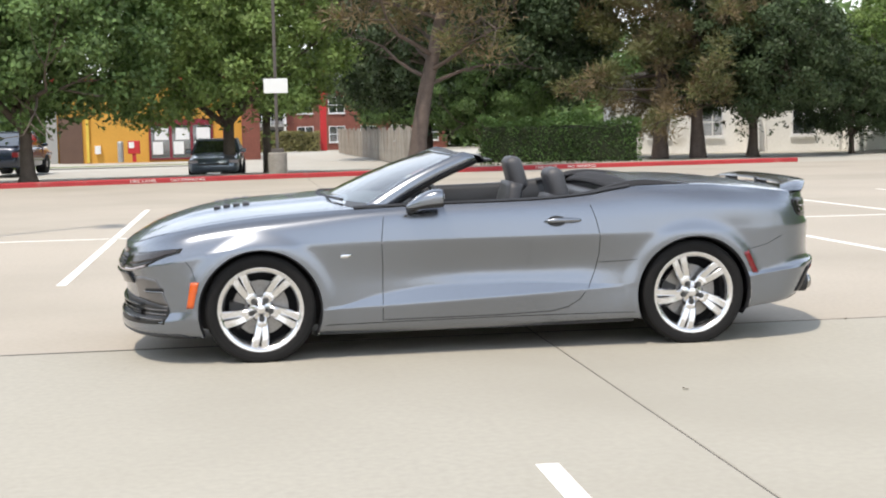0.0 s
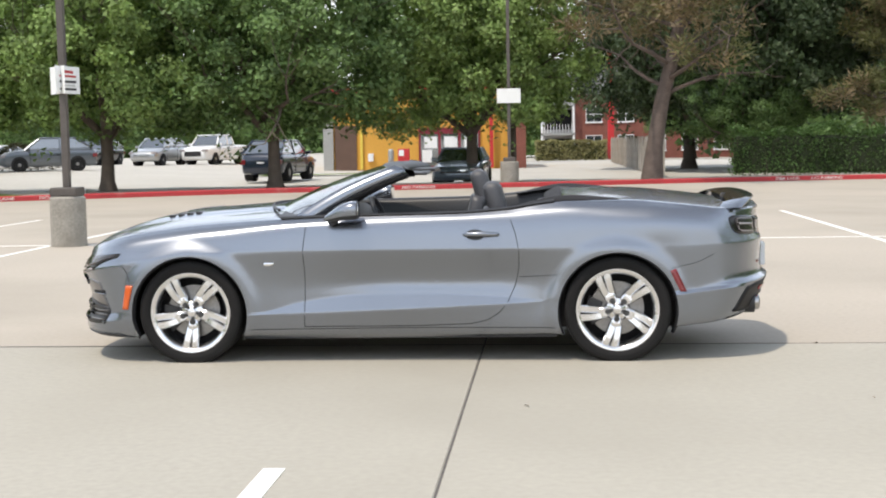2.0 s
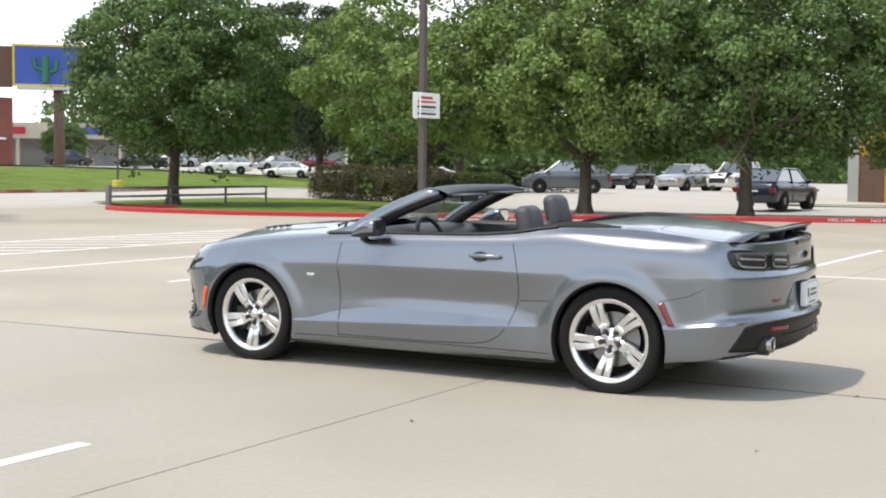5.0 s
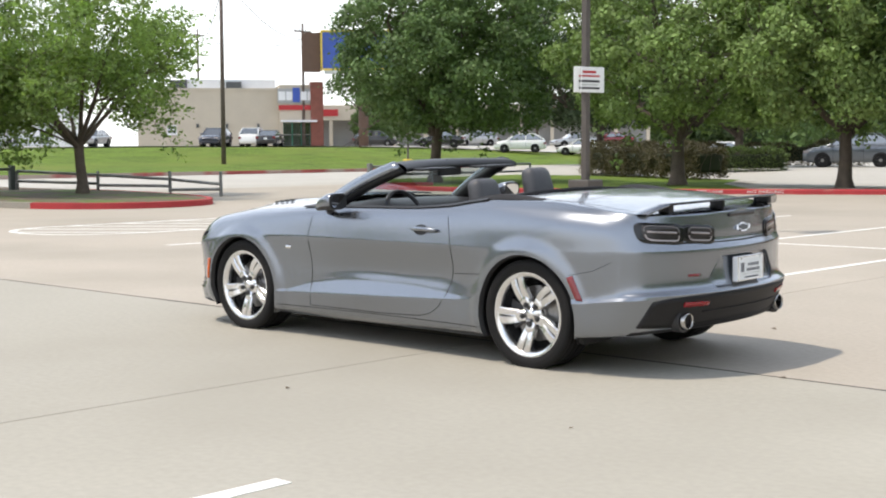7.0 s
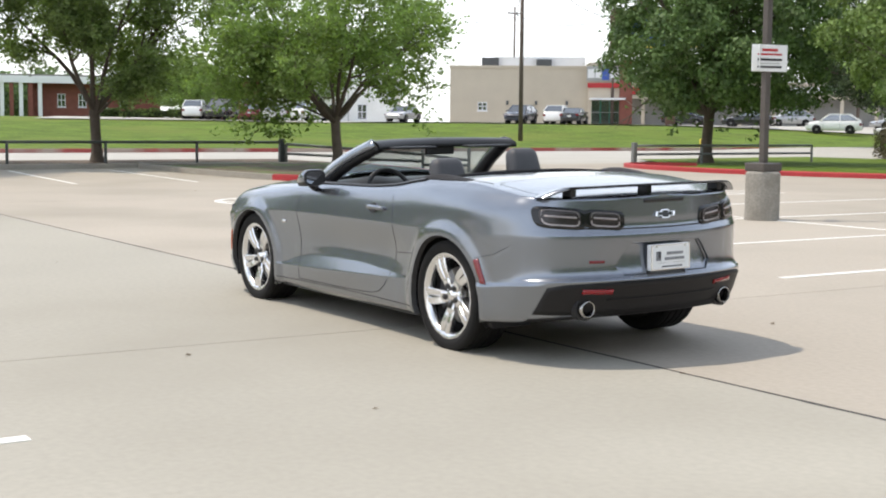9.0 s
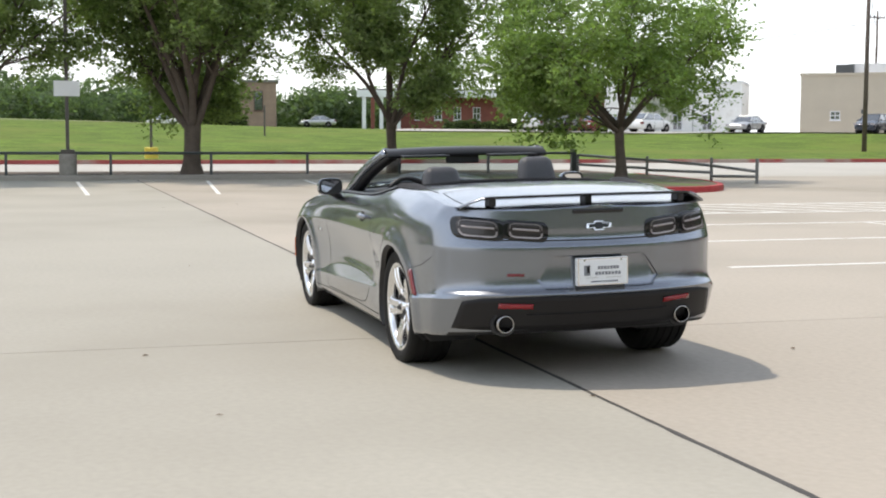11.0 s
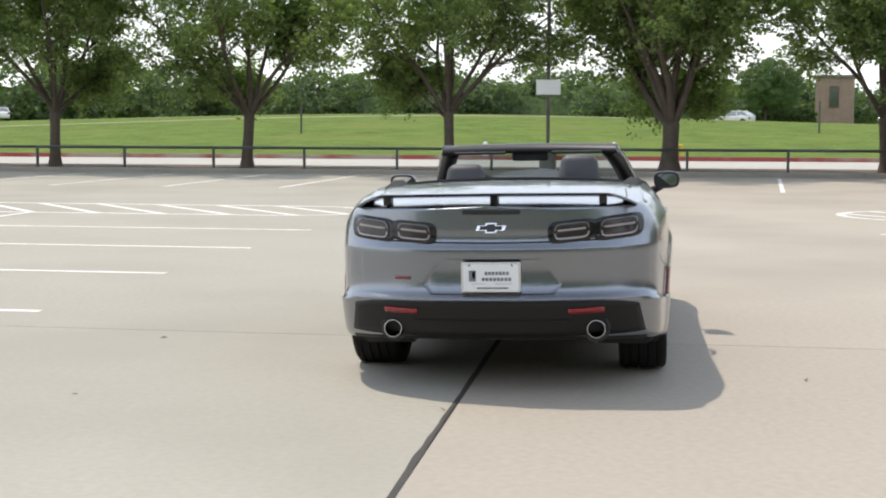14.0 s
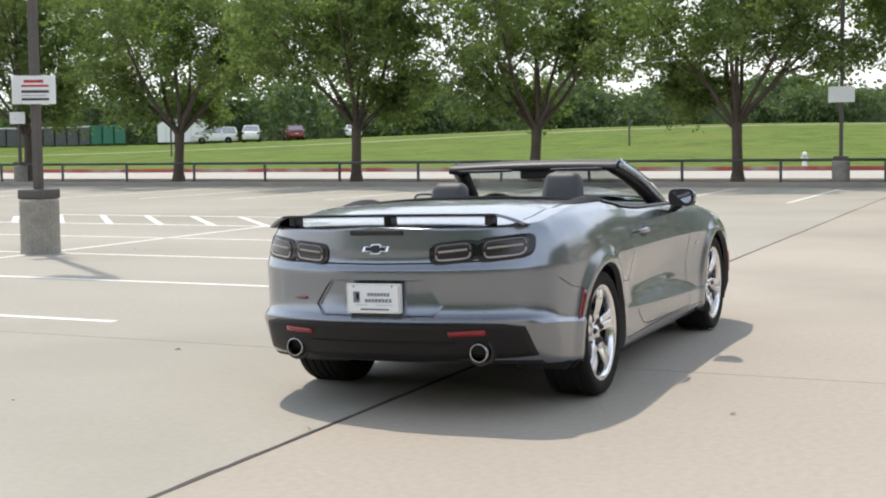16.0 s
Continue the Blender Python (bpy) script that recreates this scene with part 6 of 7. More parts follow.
bm = sheet_mesh([[ws(-1 + 2 * i / 20, .03 + .95 * j / 10) for i in range(21)] for j in range(11)])
glass = part("windscreen", bm, M_SHIELD, car, "raked clear windscreen glass", smooth=True)
glass.visible_shadow = False
for sg in (-1, 1):
    bm = bmesh.new()
    rows = []
    for k in range(13):
        v = -.04 + 1.05 * k / 12
        a = ws(sg, v)
        w = .078 - .014 * v
        rows.append([a + Vector((-.010, -sg * .018, .012)), a + Vector((.000, sg * .014, .016)), a + Vector((w, sg * .030, .002)), a + Vector((w + .022, sg * .032, -.034)), a + Vector((w, -sg * .020, -.046)), a + Vector((0, -sg * .030, -.016))])
    V = [[bm.verts.new(p) for p in r] for r in rows]
    for a, b in zip(V, V[1:]):
        for i in range(6):
            bm.faces.new((a[i], a[(i + 1) % 6], b[(i + 1) % 6], b[i]))
    bm.faces.new(V[0])
    bm.faces.new(V[-1])
    bmesh.ops.recalc_face_normals(bm, faces=bm.faces)
    part("windscreen_pillar", bm, M_PAINT, car, "grey painted windscreen pillar", smooth=True)
    bm = bmesh.new()
    pts = []
    for k in range(13):
        a = ws(sg, .04 + .97 * k / 12)
        w = .074 - .010 * k / 12
        pts.append([a + Vector((w, sg * .012, -.022)), a + Vector((w + .036, sg * .010, -.046)), a + Vector((w + .026, -sg * .040, -.070)), a + Vector((w - .030, -sg * .078, -.058)), a + Vector((w - .066, -sg * .060, -.030)), a + Vector((w - .05, -sg * .02, -.018))])
    V = [[bm.verts.new(p) for p in r] for r in pts]
    for a, b in zip(V, V[1:]):
        for i in range(6):
            bm.faces.new((a[i], a[(i + 1) % 6], b[(i + 1) % 6], b[i]))
    bm.faces.new(V[0])
    bm.faces.new(V[-1])
    bmesh.ops.recalc_face_normals(bm, faces=bm.faces)
    part("pillar_seal", bm, M_TRIM, car, "black pillar seal", smooth=True)
# header rail and sun visors
rows = []
for j, (dx, dz) in enumerate(((-.02, .002), (0.0, .008), (.05, .006), (.09, -.002), (.145, -.024), (.15, -.056), (.10, -.060), (.02, -.040), (-.02, .002))):
    rows.append([ws(-1 + 2 * i / 20, 1.0) + Vector((dx, (0.02 * (-1 + 2 * i / 20)), dz)) for i in range(21)])
part("header_rail", sheet_mesh(rows), M_TRIM, car, "black header rail above the windscreen", smooth=True)
rows = [[ws(-1 + 2 * i / 20, v) + Vector((-.004, 0, .006)) for i in range(21)] for v in (.965, 1.005)]
part("header_cap", sheet_mesh(rows, 0.006), M_PAINT, car, "grey painted header edge", smooth=True)
for sg in (-1, 1):
    bm = bmesh.new()
    box(bm, -.02, .15, sg * .33 - .17, sg * .33 + .17, 1.215, 1.233, 0.008, 2)
    part("sun_visor", bm, M_TRIM, car, "black folded sun visor")
bm = bmesh.new()
box(bm, -.085, -.055, -.125, .125, 1.165, 1.235, 0.014, 3)
tube(bm, [(-.07, 0, 1.235), (-.10, 0, 1.275)], .014, 8)
part("rear_view_mirror", bm, M_TRIM, car, "black interior mirror")
# cowl and wipers
rows = []
for j in range(5):
    f = j / 4
    rows.append([Vector(((ws(-1 + 2 * i / 20, .03).x - .15 * (1 - f) + .03), (-1 + 2 * i / 20) * .74, .972 + .012 * f + .02 * (1 - (-1 + 2 * i / 20) ** 2) - .012)) for i in range(21)])
part("cowl", sheet_mesh(rows, 0.01), M_TRIM, car, "black cowl panel below the windscreen")
for y0, y1 in ((-.55, .10), (-.05, .60)):
    bm = bmesh.new()
    pts = [Vector((-.985 + .22 * (y / .72) ** 2, y, 1.012 - .03 * (y / .72) ** 2)) for y in [y0 + (y1 - y0) * k / 8 for k in range(9)]]
    tube(bm, pts, [.012, .010, .009, .008, .008, .008, .007, .007, .006], 6)
    part("wiper", bm, M_TRIM, car, "black wiper arm and blade")

# mirrors
M_MIRR = mat("tinted_mirror", (0.78, 0.80, 0.82), 0.04, metal=1.0, var=0.02, bump=0.0)
MSEC = ((-.485, .962, .010, .022), (-.455, .972, .026, .048), (-.41, .990, .042, .070), (-.36, 1.006, .054, .084), (-.31, 1.014, .060, .090), (-.272, 1.016, .060, .090), (-.262, 1.016, .055, .085))


def mirror_loft(sg, grow, a0, a1, n=16):
    """Part of the mirror's shell between two angles round its length."""
    rows = []
    for x, zc, h, w in MSEC:
        row = []
        for i in range(n + 1):
            a = a0 + (a1 - a0) * i / n
            c, s = math.cos(a), math.sin(a)
            row.append(Vector((x, sg * (.938 + .03 * (x + .37)) + w * grow * math.copysign(abs(c) ** .7, c), zc + h * grow * math.copysign(abs(s) ** .7, s))))
        rows.append(row)
    return sheet_mesh(rows)


for sg in (-1, 1):
    mir = part("door_mirror", mirror_loft(sg, 1.0, -.35, math.pi + .35), M_PAINT, car, "grey door mirror with a black lower shell", smooth=True)
    part("mirror_shell", mirror_loft(sg, 1.0, math.pi + .33, 2 * math.pi - .33), M_TRIM, mir, "black lower shell", smooth=True)
    bm = bmesh.new()
    tube(bm, [(-.45, sg * .845, .935), (-.43, sg * .875, .948), (-.40, sg * .91, .965)], [.030, .026, .022], 8)
    part("mirror_stalk", bm, M_TRIM, mir, "black mirror stalk", smooth=True)
    sq = [(math.copysign(abs(math.cos(a)) ** .6, math.cos(a)), math.copysign(abs(math.sin(a)) ** .6, math.sin(a))) for a in [2 * math.pi * i / 28 for i in range(28)]]
    bm = bmesh.new()
    prism(bm, [(.086 * x, .056 * y) for x, y in sq], 0, .004, frame_of((-.264, sg * .941, 1.016), (sg * .06, 1, 0), (0, 0, 1)))
    part("mirror_bezel", bm, M_TRIM, mir, "black mirror bezel")
    bm = bmesh.new()
    prism(bm, [(.070 * x, .043 * y) for x, y in sq], 0, .003, frame_of((-.262, sg * .941, 1.016), (sg * .10, 1, 0), (.05, 0, 1)))
    part("mirror_glass", bm, M_MIRR, mir, "mirror glass")

# cabin tub
rows = []
prof = [(.842, 0.0), (.826, .012), (.79, .006), (.765, -.02), (.755, -.12), (.745, -.30), (.70, -.42)]
for sg in (-1, 1):
    rows = []
    for k in range(25):
        x = -.80 + 1.80 * k / 24
        e = skin(1.0 + (x + 1.772) / 3.732, NL)
        rows.append([Vector((x, sg * (e.y + (w - .842) + .006), e.z + dz + .004)) for w, dz in prof])
    part("door_trim", sheet_mesh(rows), M_TRIM, DOORS[sg], "black inner door trim and sill seal", smooth=True)
bm = bmesh.new()
box(bm, -.85, 1.0, -.74, .74, .26, .40)
box(bm, -.30, .75, -.13, .13, .40, .66, .03, 3)
box(bm, .96, 1.02, -.80, .80, .26, 1.03)
part("cabin_floor", bm, M_TRIM, car, "black carpet and console")
# dashboard
rows = []
for dx, z in ((-.78, .955), (-.60, .985), (-.42, .975), (-.34, .93), (-.33, .84), (-.40, .70), (-.55, .55)):
    rows.append([Vector((dx - .05 * abs(y) ** 2, y, z - .02 * (abs(y) / .75) ** 2 + (.035 * math.exp(-((y + .37) / .16) ** 2) if -.55 < dx < -.3 else 0))) for y in [-.76 + 1.52 * i / 24 for i in range(25)]])
part("dashboard", sheet_mesh(rows), M_LEATHER, car, "black padded dashboard", smooth=True)
bm = bmesh.new()
for k in range(24):
    a0, a1 = 2 * math.pi * k / 24, 2 * math.pi * (k + 1) / 24
    tube(bm, [(0, .178 * math.cos(a0), .178 * math.sin(a0)), (0, .178 * math.cos(a1), .178 * math.sin(a1))], .017, 6, cap=False)
box(bm, -.03, .012, -.06, .06, -.05, .05, .015, 2)
for a in (0, math.pi, -math.pi / 2):
    tube(bm, [(0, .05 * math.cos(a), .05 * math.sin(a)), (0, .17 * math.cos(a), .17 * math.sin(a))], .014, 6)
mm = pose(-.17, -.37, .895, 0, -24, 0)
for v in bm.verts:
    v.co = mm @ v.co
part("steering_wheel", bm, M_LEATHER, car, "black leather steering wheel", smooth=True)


# the black seat leather again, lightened for the sun on the headrests
M_HEAD = mat("headrest_leather", (0.060, 0.060, 0.066), 0.5, var=0.2, scale=8, fine=140, bump=0.15)


def seat(x, y, z_top, lean, headmat):
    """A bucket seat: cushion, back, headrest."""
    t = new("front_seat")
    t.parent = car
    tagged(t, "black leather bucket seat")
    bm = bmesh.new()
    box(bm, x - .55, x + .02, y - .25, y + .25, .42, .58, .06, 3)
    part("seat_cushion", bm, M_LEATHER, t, smooth=True)
    R = Matrix.Translation((x, y, .52)) @ Matrix.Rotation(radians(lean), 4, 'Y')
    L = z_top - .52
    rows = []
    for k in range(15):
        f = k / 14
        z = f * (L - .20)
        w = .25 - .07 * f ** 3
        d = .085 - .025 * f
        rows.append([R @ Vector((d * math.copysign(abs(math.cos(a)) ** .5, math.cos(a)), w * math.copysign(abs(math.sin(a)) ** .5, math.sin(a)), z)) for a in [2 * math.pi * i / 24 for i in range(25)]])
    c = R @ Vector((0, 0, L - .18))
    rows.append([c + (p - c) * .5 for p in rows[-1]])
    part("seat_back", sheet_mesh(rows), M_LEATHER, t, smooth=True)
    bm = bmesh.new()
    H = Matrix.Translation(R @ Vector((0, 0, L - .115))) @ Matrix.Rotation(radians(-13), 4, 'Y')
    box(bm, -.062, .062, -.130, .130, -.145, .112, .056, 5, H)
    for v in bm.verts:
        q = H.inverted() @ v.co
        q.y *= 1 - .12 * (q.z / .11)
        q.x -= .10 * max(q.z, 0) ** 1.5 * 3
        v.co = H @ q
    part("headrest", bm, headmat, t, "padded headrest", smooth=True)
    bm = bmesh.new()
    for q in (-.06, .06):
        tube(bm, [R @ Vector((0, q, L - .28)), R @ Vector((0, q, L - .18))], .007, 6)
    part("headrest_post", bm, M_CHROME, t)
    return t


seat(.47, -.365, 1.185, 14, M_HEAD)
seat(.36, .365, 1.230, 11, M_HEAD)
bm = bmesh.new()
box(bm, .62, .95, -.62, .62, .50, .66, .05, 3)
box(bm, .86, 1.0, -.64, .64, .60, .985, .05, 3)
part("rear_bench", bm, M_LEATHER, car, "black rear bench seat", smooth=True)
# folded top well: cloth edge and side flaps
rows = []
for j in range(5):
    f = j / 4
    rows.append([Vector((.93 + .12 * f, y, 1.015 + .055 * math.sin(f * 1.5) + .02 * (1 - (y / .78) ** 2) - .02 * abs(y / .78) ** 3)) for y in [-.78 + 1.56 * i / 24 for i in range(25)]])
part("top_well_cloth", sheet_mesh(rows, 0.02), M_FABRIC, car, "black cloth edge of the folded top", smooth=True)
for sg in (-1, 1):
    rows = []
    for k in range(12):
        x = .72 + .70 * k / 11
        e = skin(1.0 + (x + 1.772) / 3.732, NL)
        h = .030 * math.sin(math.pi * k / 11) + .004
        rows.append([Vector((x, sg * (e.y - .012), e.z + .004)), Vector((x, sg * (e.y - .035), e.z + h)), Vector((x, sg * (e.y - .085), e.z + h)), Vector((x, sg * (e.y - .12), e.z + .008))])
    part("top_flap", sheet_mesh(rows), M_FABRIC, car, "black flap beside the folded top", smooth=True)

# blade spoiler on three posts
rows = []
SPN = 36
for j, (f, dz) in enumerate(((0, 0), (.25, .010), (.6, .015), (1, .013), (1.0, .002), (.6, .000), (.25, -.004), (0, 0))):
    row = []
    for i in range(SPN + 1):
        u = -1 + 2 * i / SPN
        y = u * .745
        xr = 2.345 - .055 * u * u - .09 * abs(u) ** 6
        ch = .185 - .03 * abs(u) ** 3
        z = 1.024 - .008 * u * u - .055 * max(abs(u) - .80, 0) ** 1.5 / .09
        row.append(Vector((xr - ch + ch * f + (-.10 * max(abs(u) - .8, 0) * (1 - f)), y, z + dz + .012 * f)))
    rows.append(row)
sp = part("spoiler", sheet_mesh([r[3:-3] for r in rows]), M_GLOSS, car, "dark blade spoiler over the trunk lid", smooth=True)
for cut in (slice(0, 4), slice(-4, None)):
    part("spoiler_end", sheet_mesh([r[cut] for r in rows]), M_PAINT, sp, "grey painted spoiler end", smooth=True)
for y in (-.57, 0, .57):
    bm = bmesh.new()
    box(bm, 2.17, 2.26, y - .020, y + .020, .985, 1.036, .008, 2)
    part("spoiler_post", bm, M_TRIM, sp)

# parked vehicles in the distance ----------------------------------------------------
M_WINDOW = mat("dark_window_glass", (0.03, 0.038, 0.045), 0.08, var=0.1, bump=0.0, spec=1.0, coat=1.0)
M_WINDOW.node_tree.nodes["Principled BSDF"].inputs["IOR"].default_value = 2.1
M_CARW = paint("white_car_paint", (0.75, 0.75, 0.74), 0.3, 0.0)
M_CARK = paint("black_car_paint", (0.012, 0.013, 0.016), 0.25, 0.2)
M_CARG = paint("grey_car_paint", (0.13, 0.145, 0.165), 0.3, 0.6)
M_CARD = paint("dark_blue_car_paint", (0.016, 0.024, 0.045), 0.25, 0.3)
M_CARR = paint("maroon_car_paint", (0.16, 0.012, 0.018), 0.25, 0.3)
M_CARB = paint("slate_blue_car_paint", (0.15, 0.185, 0.225), 0.28, 0.6)
M_CARS = paint("silver_car_paint", (0.42, 0.43, 0.44), 0.3, 0.7)
SHAPES = {
    "sedan": (4.7, 1.82, [(-2.35, .45), (-2.30, .72), (-1.45, .86), (-.95, .93), (1.55, .98), (2.20, .95), (2.35, .78), (2.33, .45)], [(-.98, .92), (-.30, 1.40), (.75, 1.43), (1.62, .98)]),
    "suv": (4.7, 1.88, [(-2.33, .48), (-2.30, .85), (-1.50, 1.02), (-1.05, 1.06), (2.10, 1.10), (2.30, 1.05), (2.34, .75), (2.30, .48)], [(-1.15, 1.04), (-.36, 1.64), (1.25, 1.66), (2.18, 1.10)]),
    "pickup": (5.6, 1.95, [(-2.8, .55), (-2.78, .95), (-1.75, 1.12), (-1.35, 1.15), (2.75, 1.15), (2.80, .95), (2.78, .55)], [(-1.42, 1.14), (-.80, 1.80), (.70, 1.82), (.85, 1.15)]),
    "van": (4.9, 1.9, [(-2.45, .45), (-2.40, .85), (-1.75, 1.05), (-1.60, 1.12), (2.35, 1.15), (2.45, .8), (2.42, .45)], [(-1.65, 1.10), (-.85, 1.78), (2.15, 1.80), (2.38, 1.15)]),
}


def simple_car(kind, material, x, y, heading, label, z=0.0, group=""):
    """A parked car far off: body, glazed cabin, roof, wheels, lamps. It faces local -x."""
    L, W, low, cab = SHAPES[kind]
    t = thing("parked_" + kind, label, "car", (x, y, z), heading, group)
    hw = W / 2
    tops = curve1([(p[0], p[1]) for p in low[1:-1]])
    n = 34
    rows = []
    for i in range(n + 1):
        u = -1 + 2 * i / n
        u = math.copysign(1 - (1 - abs(u)) ** 1.25, u)
        px = u * L / 2
        zt = tops(min(max(px, low[1][0]), low[-2][0]))
        e = max(abs(u) - .86, 0) / .14
        w = hw * (1 - .05 * abs(u) ** 3 - .17 * e ** 2.2)
        zb = .24 + .10 * e ** 1.5
        zt -= .16 * e ** 2.6
        zm = zb + (zt - zb) * .52
        rows.append([Vector((px, sg * w * fw, zb + (zt - zb) * fz)) for sg, fw, fz in
                     ((-1, .86, 0), (-1, .965, .10), (-1, .985, .30), (-1, 1.0, .55), (-1, .985, .80), (-1, .94, .95), (-1, .80, 1.0), (-1, .40, 1.025), (1, 0, 1.03),
                      (1, .40, 1.025), (1, .80, 1.0), (1, .94, .95), (1, .985, .80), (1, 1.0, .55), (1, .985, .30), (1, .965, .10), (1, .86, 0))])
    bm = bmesh.new()
    V = [[bm.verts.new(p) for p in r] for r in rows]
    for a, b in zip(V, V[1:]):
        for i in range(len(a) - 1):
            bm.faces.new((a[i], a[i + 1], b[i + 1], b[i]))
        bm.faces.new((a[-1], a[0], b[0], b[-1]))
    bm.faces.new(V[0])
    bm.faces.new(V[-1])
    bmesh.ops.recalc_face_normals(bm, faces=bm.faces)
    body = part("body", bm, material, t, smooth=True)

    def loft(prof, ws_):
        a = [bm.verts.new((px, -w, pz)) for (px, pz), w in zip(prof, ws_)]
        b = [bm.verts.new((px, w, pz)) for (px, pz), w in zip(prof, ws_)]
        m_ = len(prof)
        for i in range(m_ - 1):
            bm.faces.new((a[i], a[i + 1], b[i + 1], b[i]))
        bm.faces.new(a)
        bm.faces.new(b)
        bm.faces.new((a[0], b[0], b[-1], a[-1]))
        bmesh.ops.recalc_face_normals(bm, faces=bm.faces)
    bm = bmesh.new()
    loft(cab, [hw * .93 if p[1] < 1.3 else hw * .76 for p in cab])
    bmesh.ops.bevel(bm, geom=bm.edges[:], offset=.06, segments=2, affect='EDGES')
    part("glazed_cabin", bm, M_WINDOW, t, "dark glazed cabin")
    for sg in (-1, 1):
        for wx in (-L * .295, L * .295):
            # near-black disc on the body stands in for the shaded wheel arch
            bm = bmesh.new()
            lathe(bm, [(0, sg * hw * .6), (.395, sg * hw * .6), (.395, sg * (hw * .992 + .004)), (.36, sg * (hw * .992 + .006)), (0, sg * (hw * .992 + .006))], 26, 'Y', False, (wx, 0, .345))
            part("wheel_arch", bm, M_GAP, t)
        for dx in (cab[0][0] + .28, (cab[1][0] + cab[2][0]) / 2 + .12):
            bm = bmesh.new()
            box(bm, dx - .006, dx + .006, sg * hw * .97, sg * hw * 1.003, .36, cab[0][1] - .06)
            part("door_gap", bm, M_GAP, t)
        bm = bmesh.new()
        box(bm, (cab[1][0] + cab[2][0]) / 2 - .12, (cab[1][0] + cab[2][0]) / 2 + .06, sg * hw * .985, sg * (hw * 1.0 + .015), cab[0][1] - .20, cab[0][1] - .165, .008)
        part("door_handle", bm, material, t)
    (x1, z1), (x2, z2) = cab[1], cab[2]
    bm = bmesh.new()
    box(bm, x1 - .02, x2 + .06, -hw * .765, hw * .765, min(z1, z2) - .05, max(z1, z2) + .02, .045, 3)
    for sg in (-1, 1):
        for (a, b) in ((cab[0], cab[1]), (cab[3], cab[2])):
            tube(bm, [(a[0], sg * hw * .925, a[1]), (b[0], sg * hw * .75, b[1])], .05, 6)
        xm = (x1 + x2) / 2 + .1
        tube(bm, [(xm, sg * hw * .925, cab[0][1]), (xm, sg * hw * .755, z2)], .045, 6)
    part("roof", bm, material, t)
    ax = L * .295
    for wx in (-ax, ax):
        for sg in (-1, 1):
            bm = bmesh.new()
            lathe(bm, [(.20, .10), (.31, .11), (.335, .08), (.335, -.08), (.31, -.11), (.20, -.10)], 24, 'Y', True, (wx, sg * (hw - .085), .335))
            w = part("tyre", bm, M_RUBBER, t)
            bm = bmesh.new()
            lathe(bm, [(0, .095), (.06, .10), (.19, .075), (.205, .09), (.205, -.09), (.19, -.075), (0, -.09)], 20, 'Y', False, (wx, sg * (hw - .085), .335))
            part("rim", bm, M_DISC, w)
    for sg in (-1, 1):
        zf, zr = low[1][1] - .06, low[-2][1] + .04
        bm = bmesh.new()
        box(bm, low[1][0] - .015, low[1][0] + .25, sg * hw * .78 - .17, sg * hw * .78 + .17, zf - .09, zf + .04, .02, 2)
        part("head_lamp", bm, M_BARL, t)
        bm = bmesh.new()
        box(bm, low[-2][0] - .2, low[-2][0] + .02, sg * hw * .82 - .12, sg * hw * .82 + .12, zr - .12, zr + .08, .02, 2)
        part("tail_lamp", bm, M_REDL, t)
        bm = bmesh.new()
        box(bm, cab[0][0] + .12, cab[0][0] + .28, sg * (hw + .08) - .1, sg * (hw + .08) + .1, cab[0][1] + .02, cab[0][1] + .16, .03, 2)
        part("door_mirror", bm, material, t)
    bm = bmesh.new()
    box(bm, low[0][0] - .02, low[0][0] + .08, -hw * .6, hw * .6, .50, low[1][1] - .14, .02)
    part("grille", bm, M_TRIM, t)
    bm = bmesh.new()
    box(bm, low[-1][0] - .05, low[-1][0] + .03, -.16, .16, .62, .77, .005)
    part("plate", bm, M_SIGN, t)
    return t


def hz(x, y):
    return hill(x, y) + rise(x, y) - 0.05


simple_car("sedan", M_CARB, -2.35, 41.0, 87, "slate blue sedan parked nose towards the red kerb", -0.19)
simple_car("suv", M_CARD, -10.6, 46.8, -98, "dark blue hatchback suv parked by a tree", 0.0)
simple_car("suv", M_CARG, -24.2, 55.6, 24, "grey suv standing side-on in the car park", 0.37)
simple_car("sedan", M_CARK, -30.5, 96, 70, "dark sedan parked nose outwards", 0.37)
simple_car("pickup", M_CARW, -20.2, 73.5, 75, "white pickup parked nose outwards", 0.37)
simple_car("suv", M_CARS, -23.2, 71.5, 80, "silver suv parked in a row", 0.37)
simple_car("suv", M_CARK, -29.0, 77, 85, "black suv in the shade of trees", 0.37)
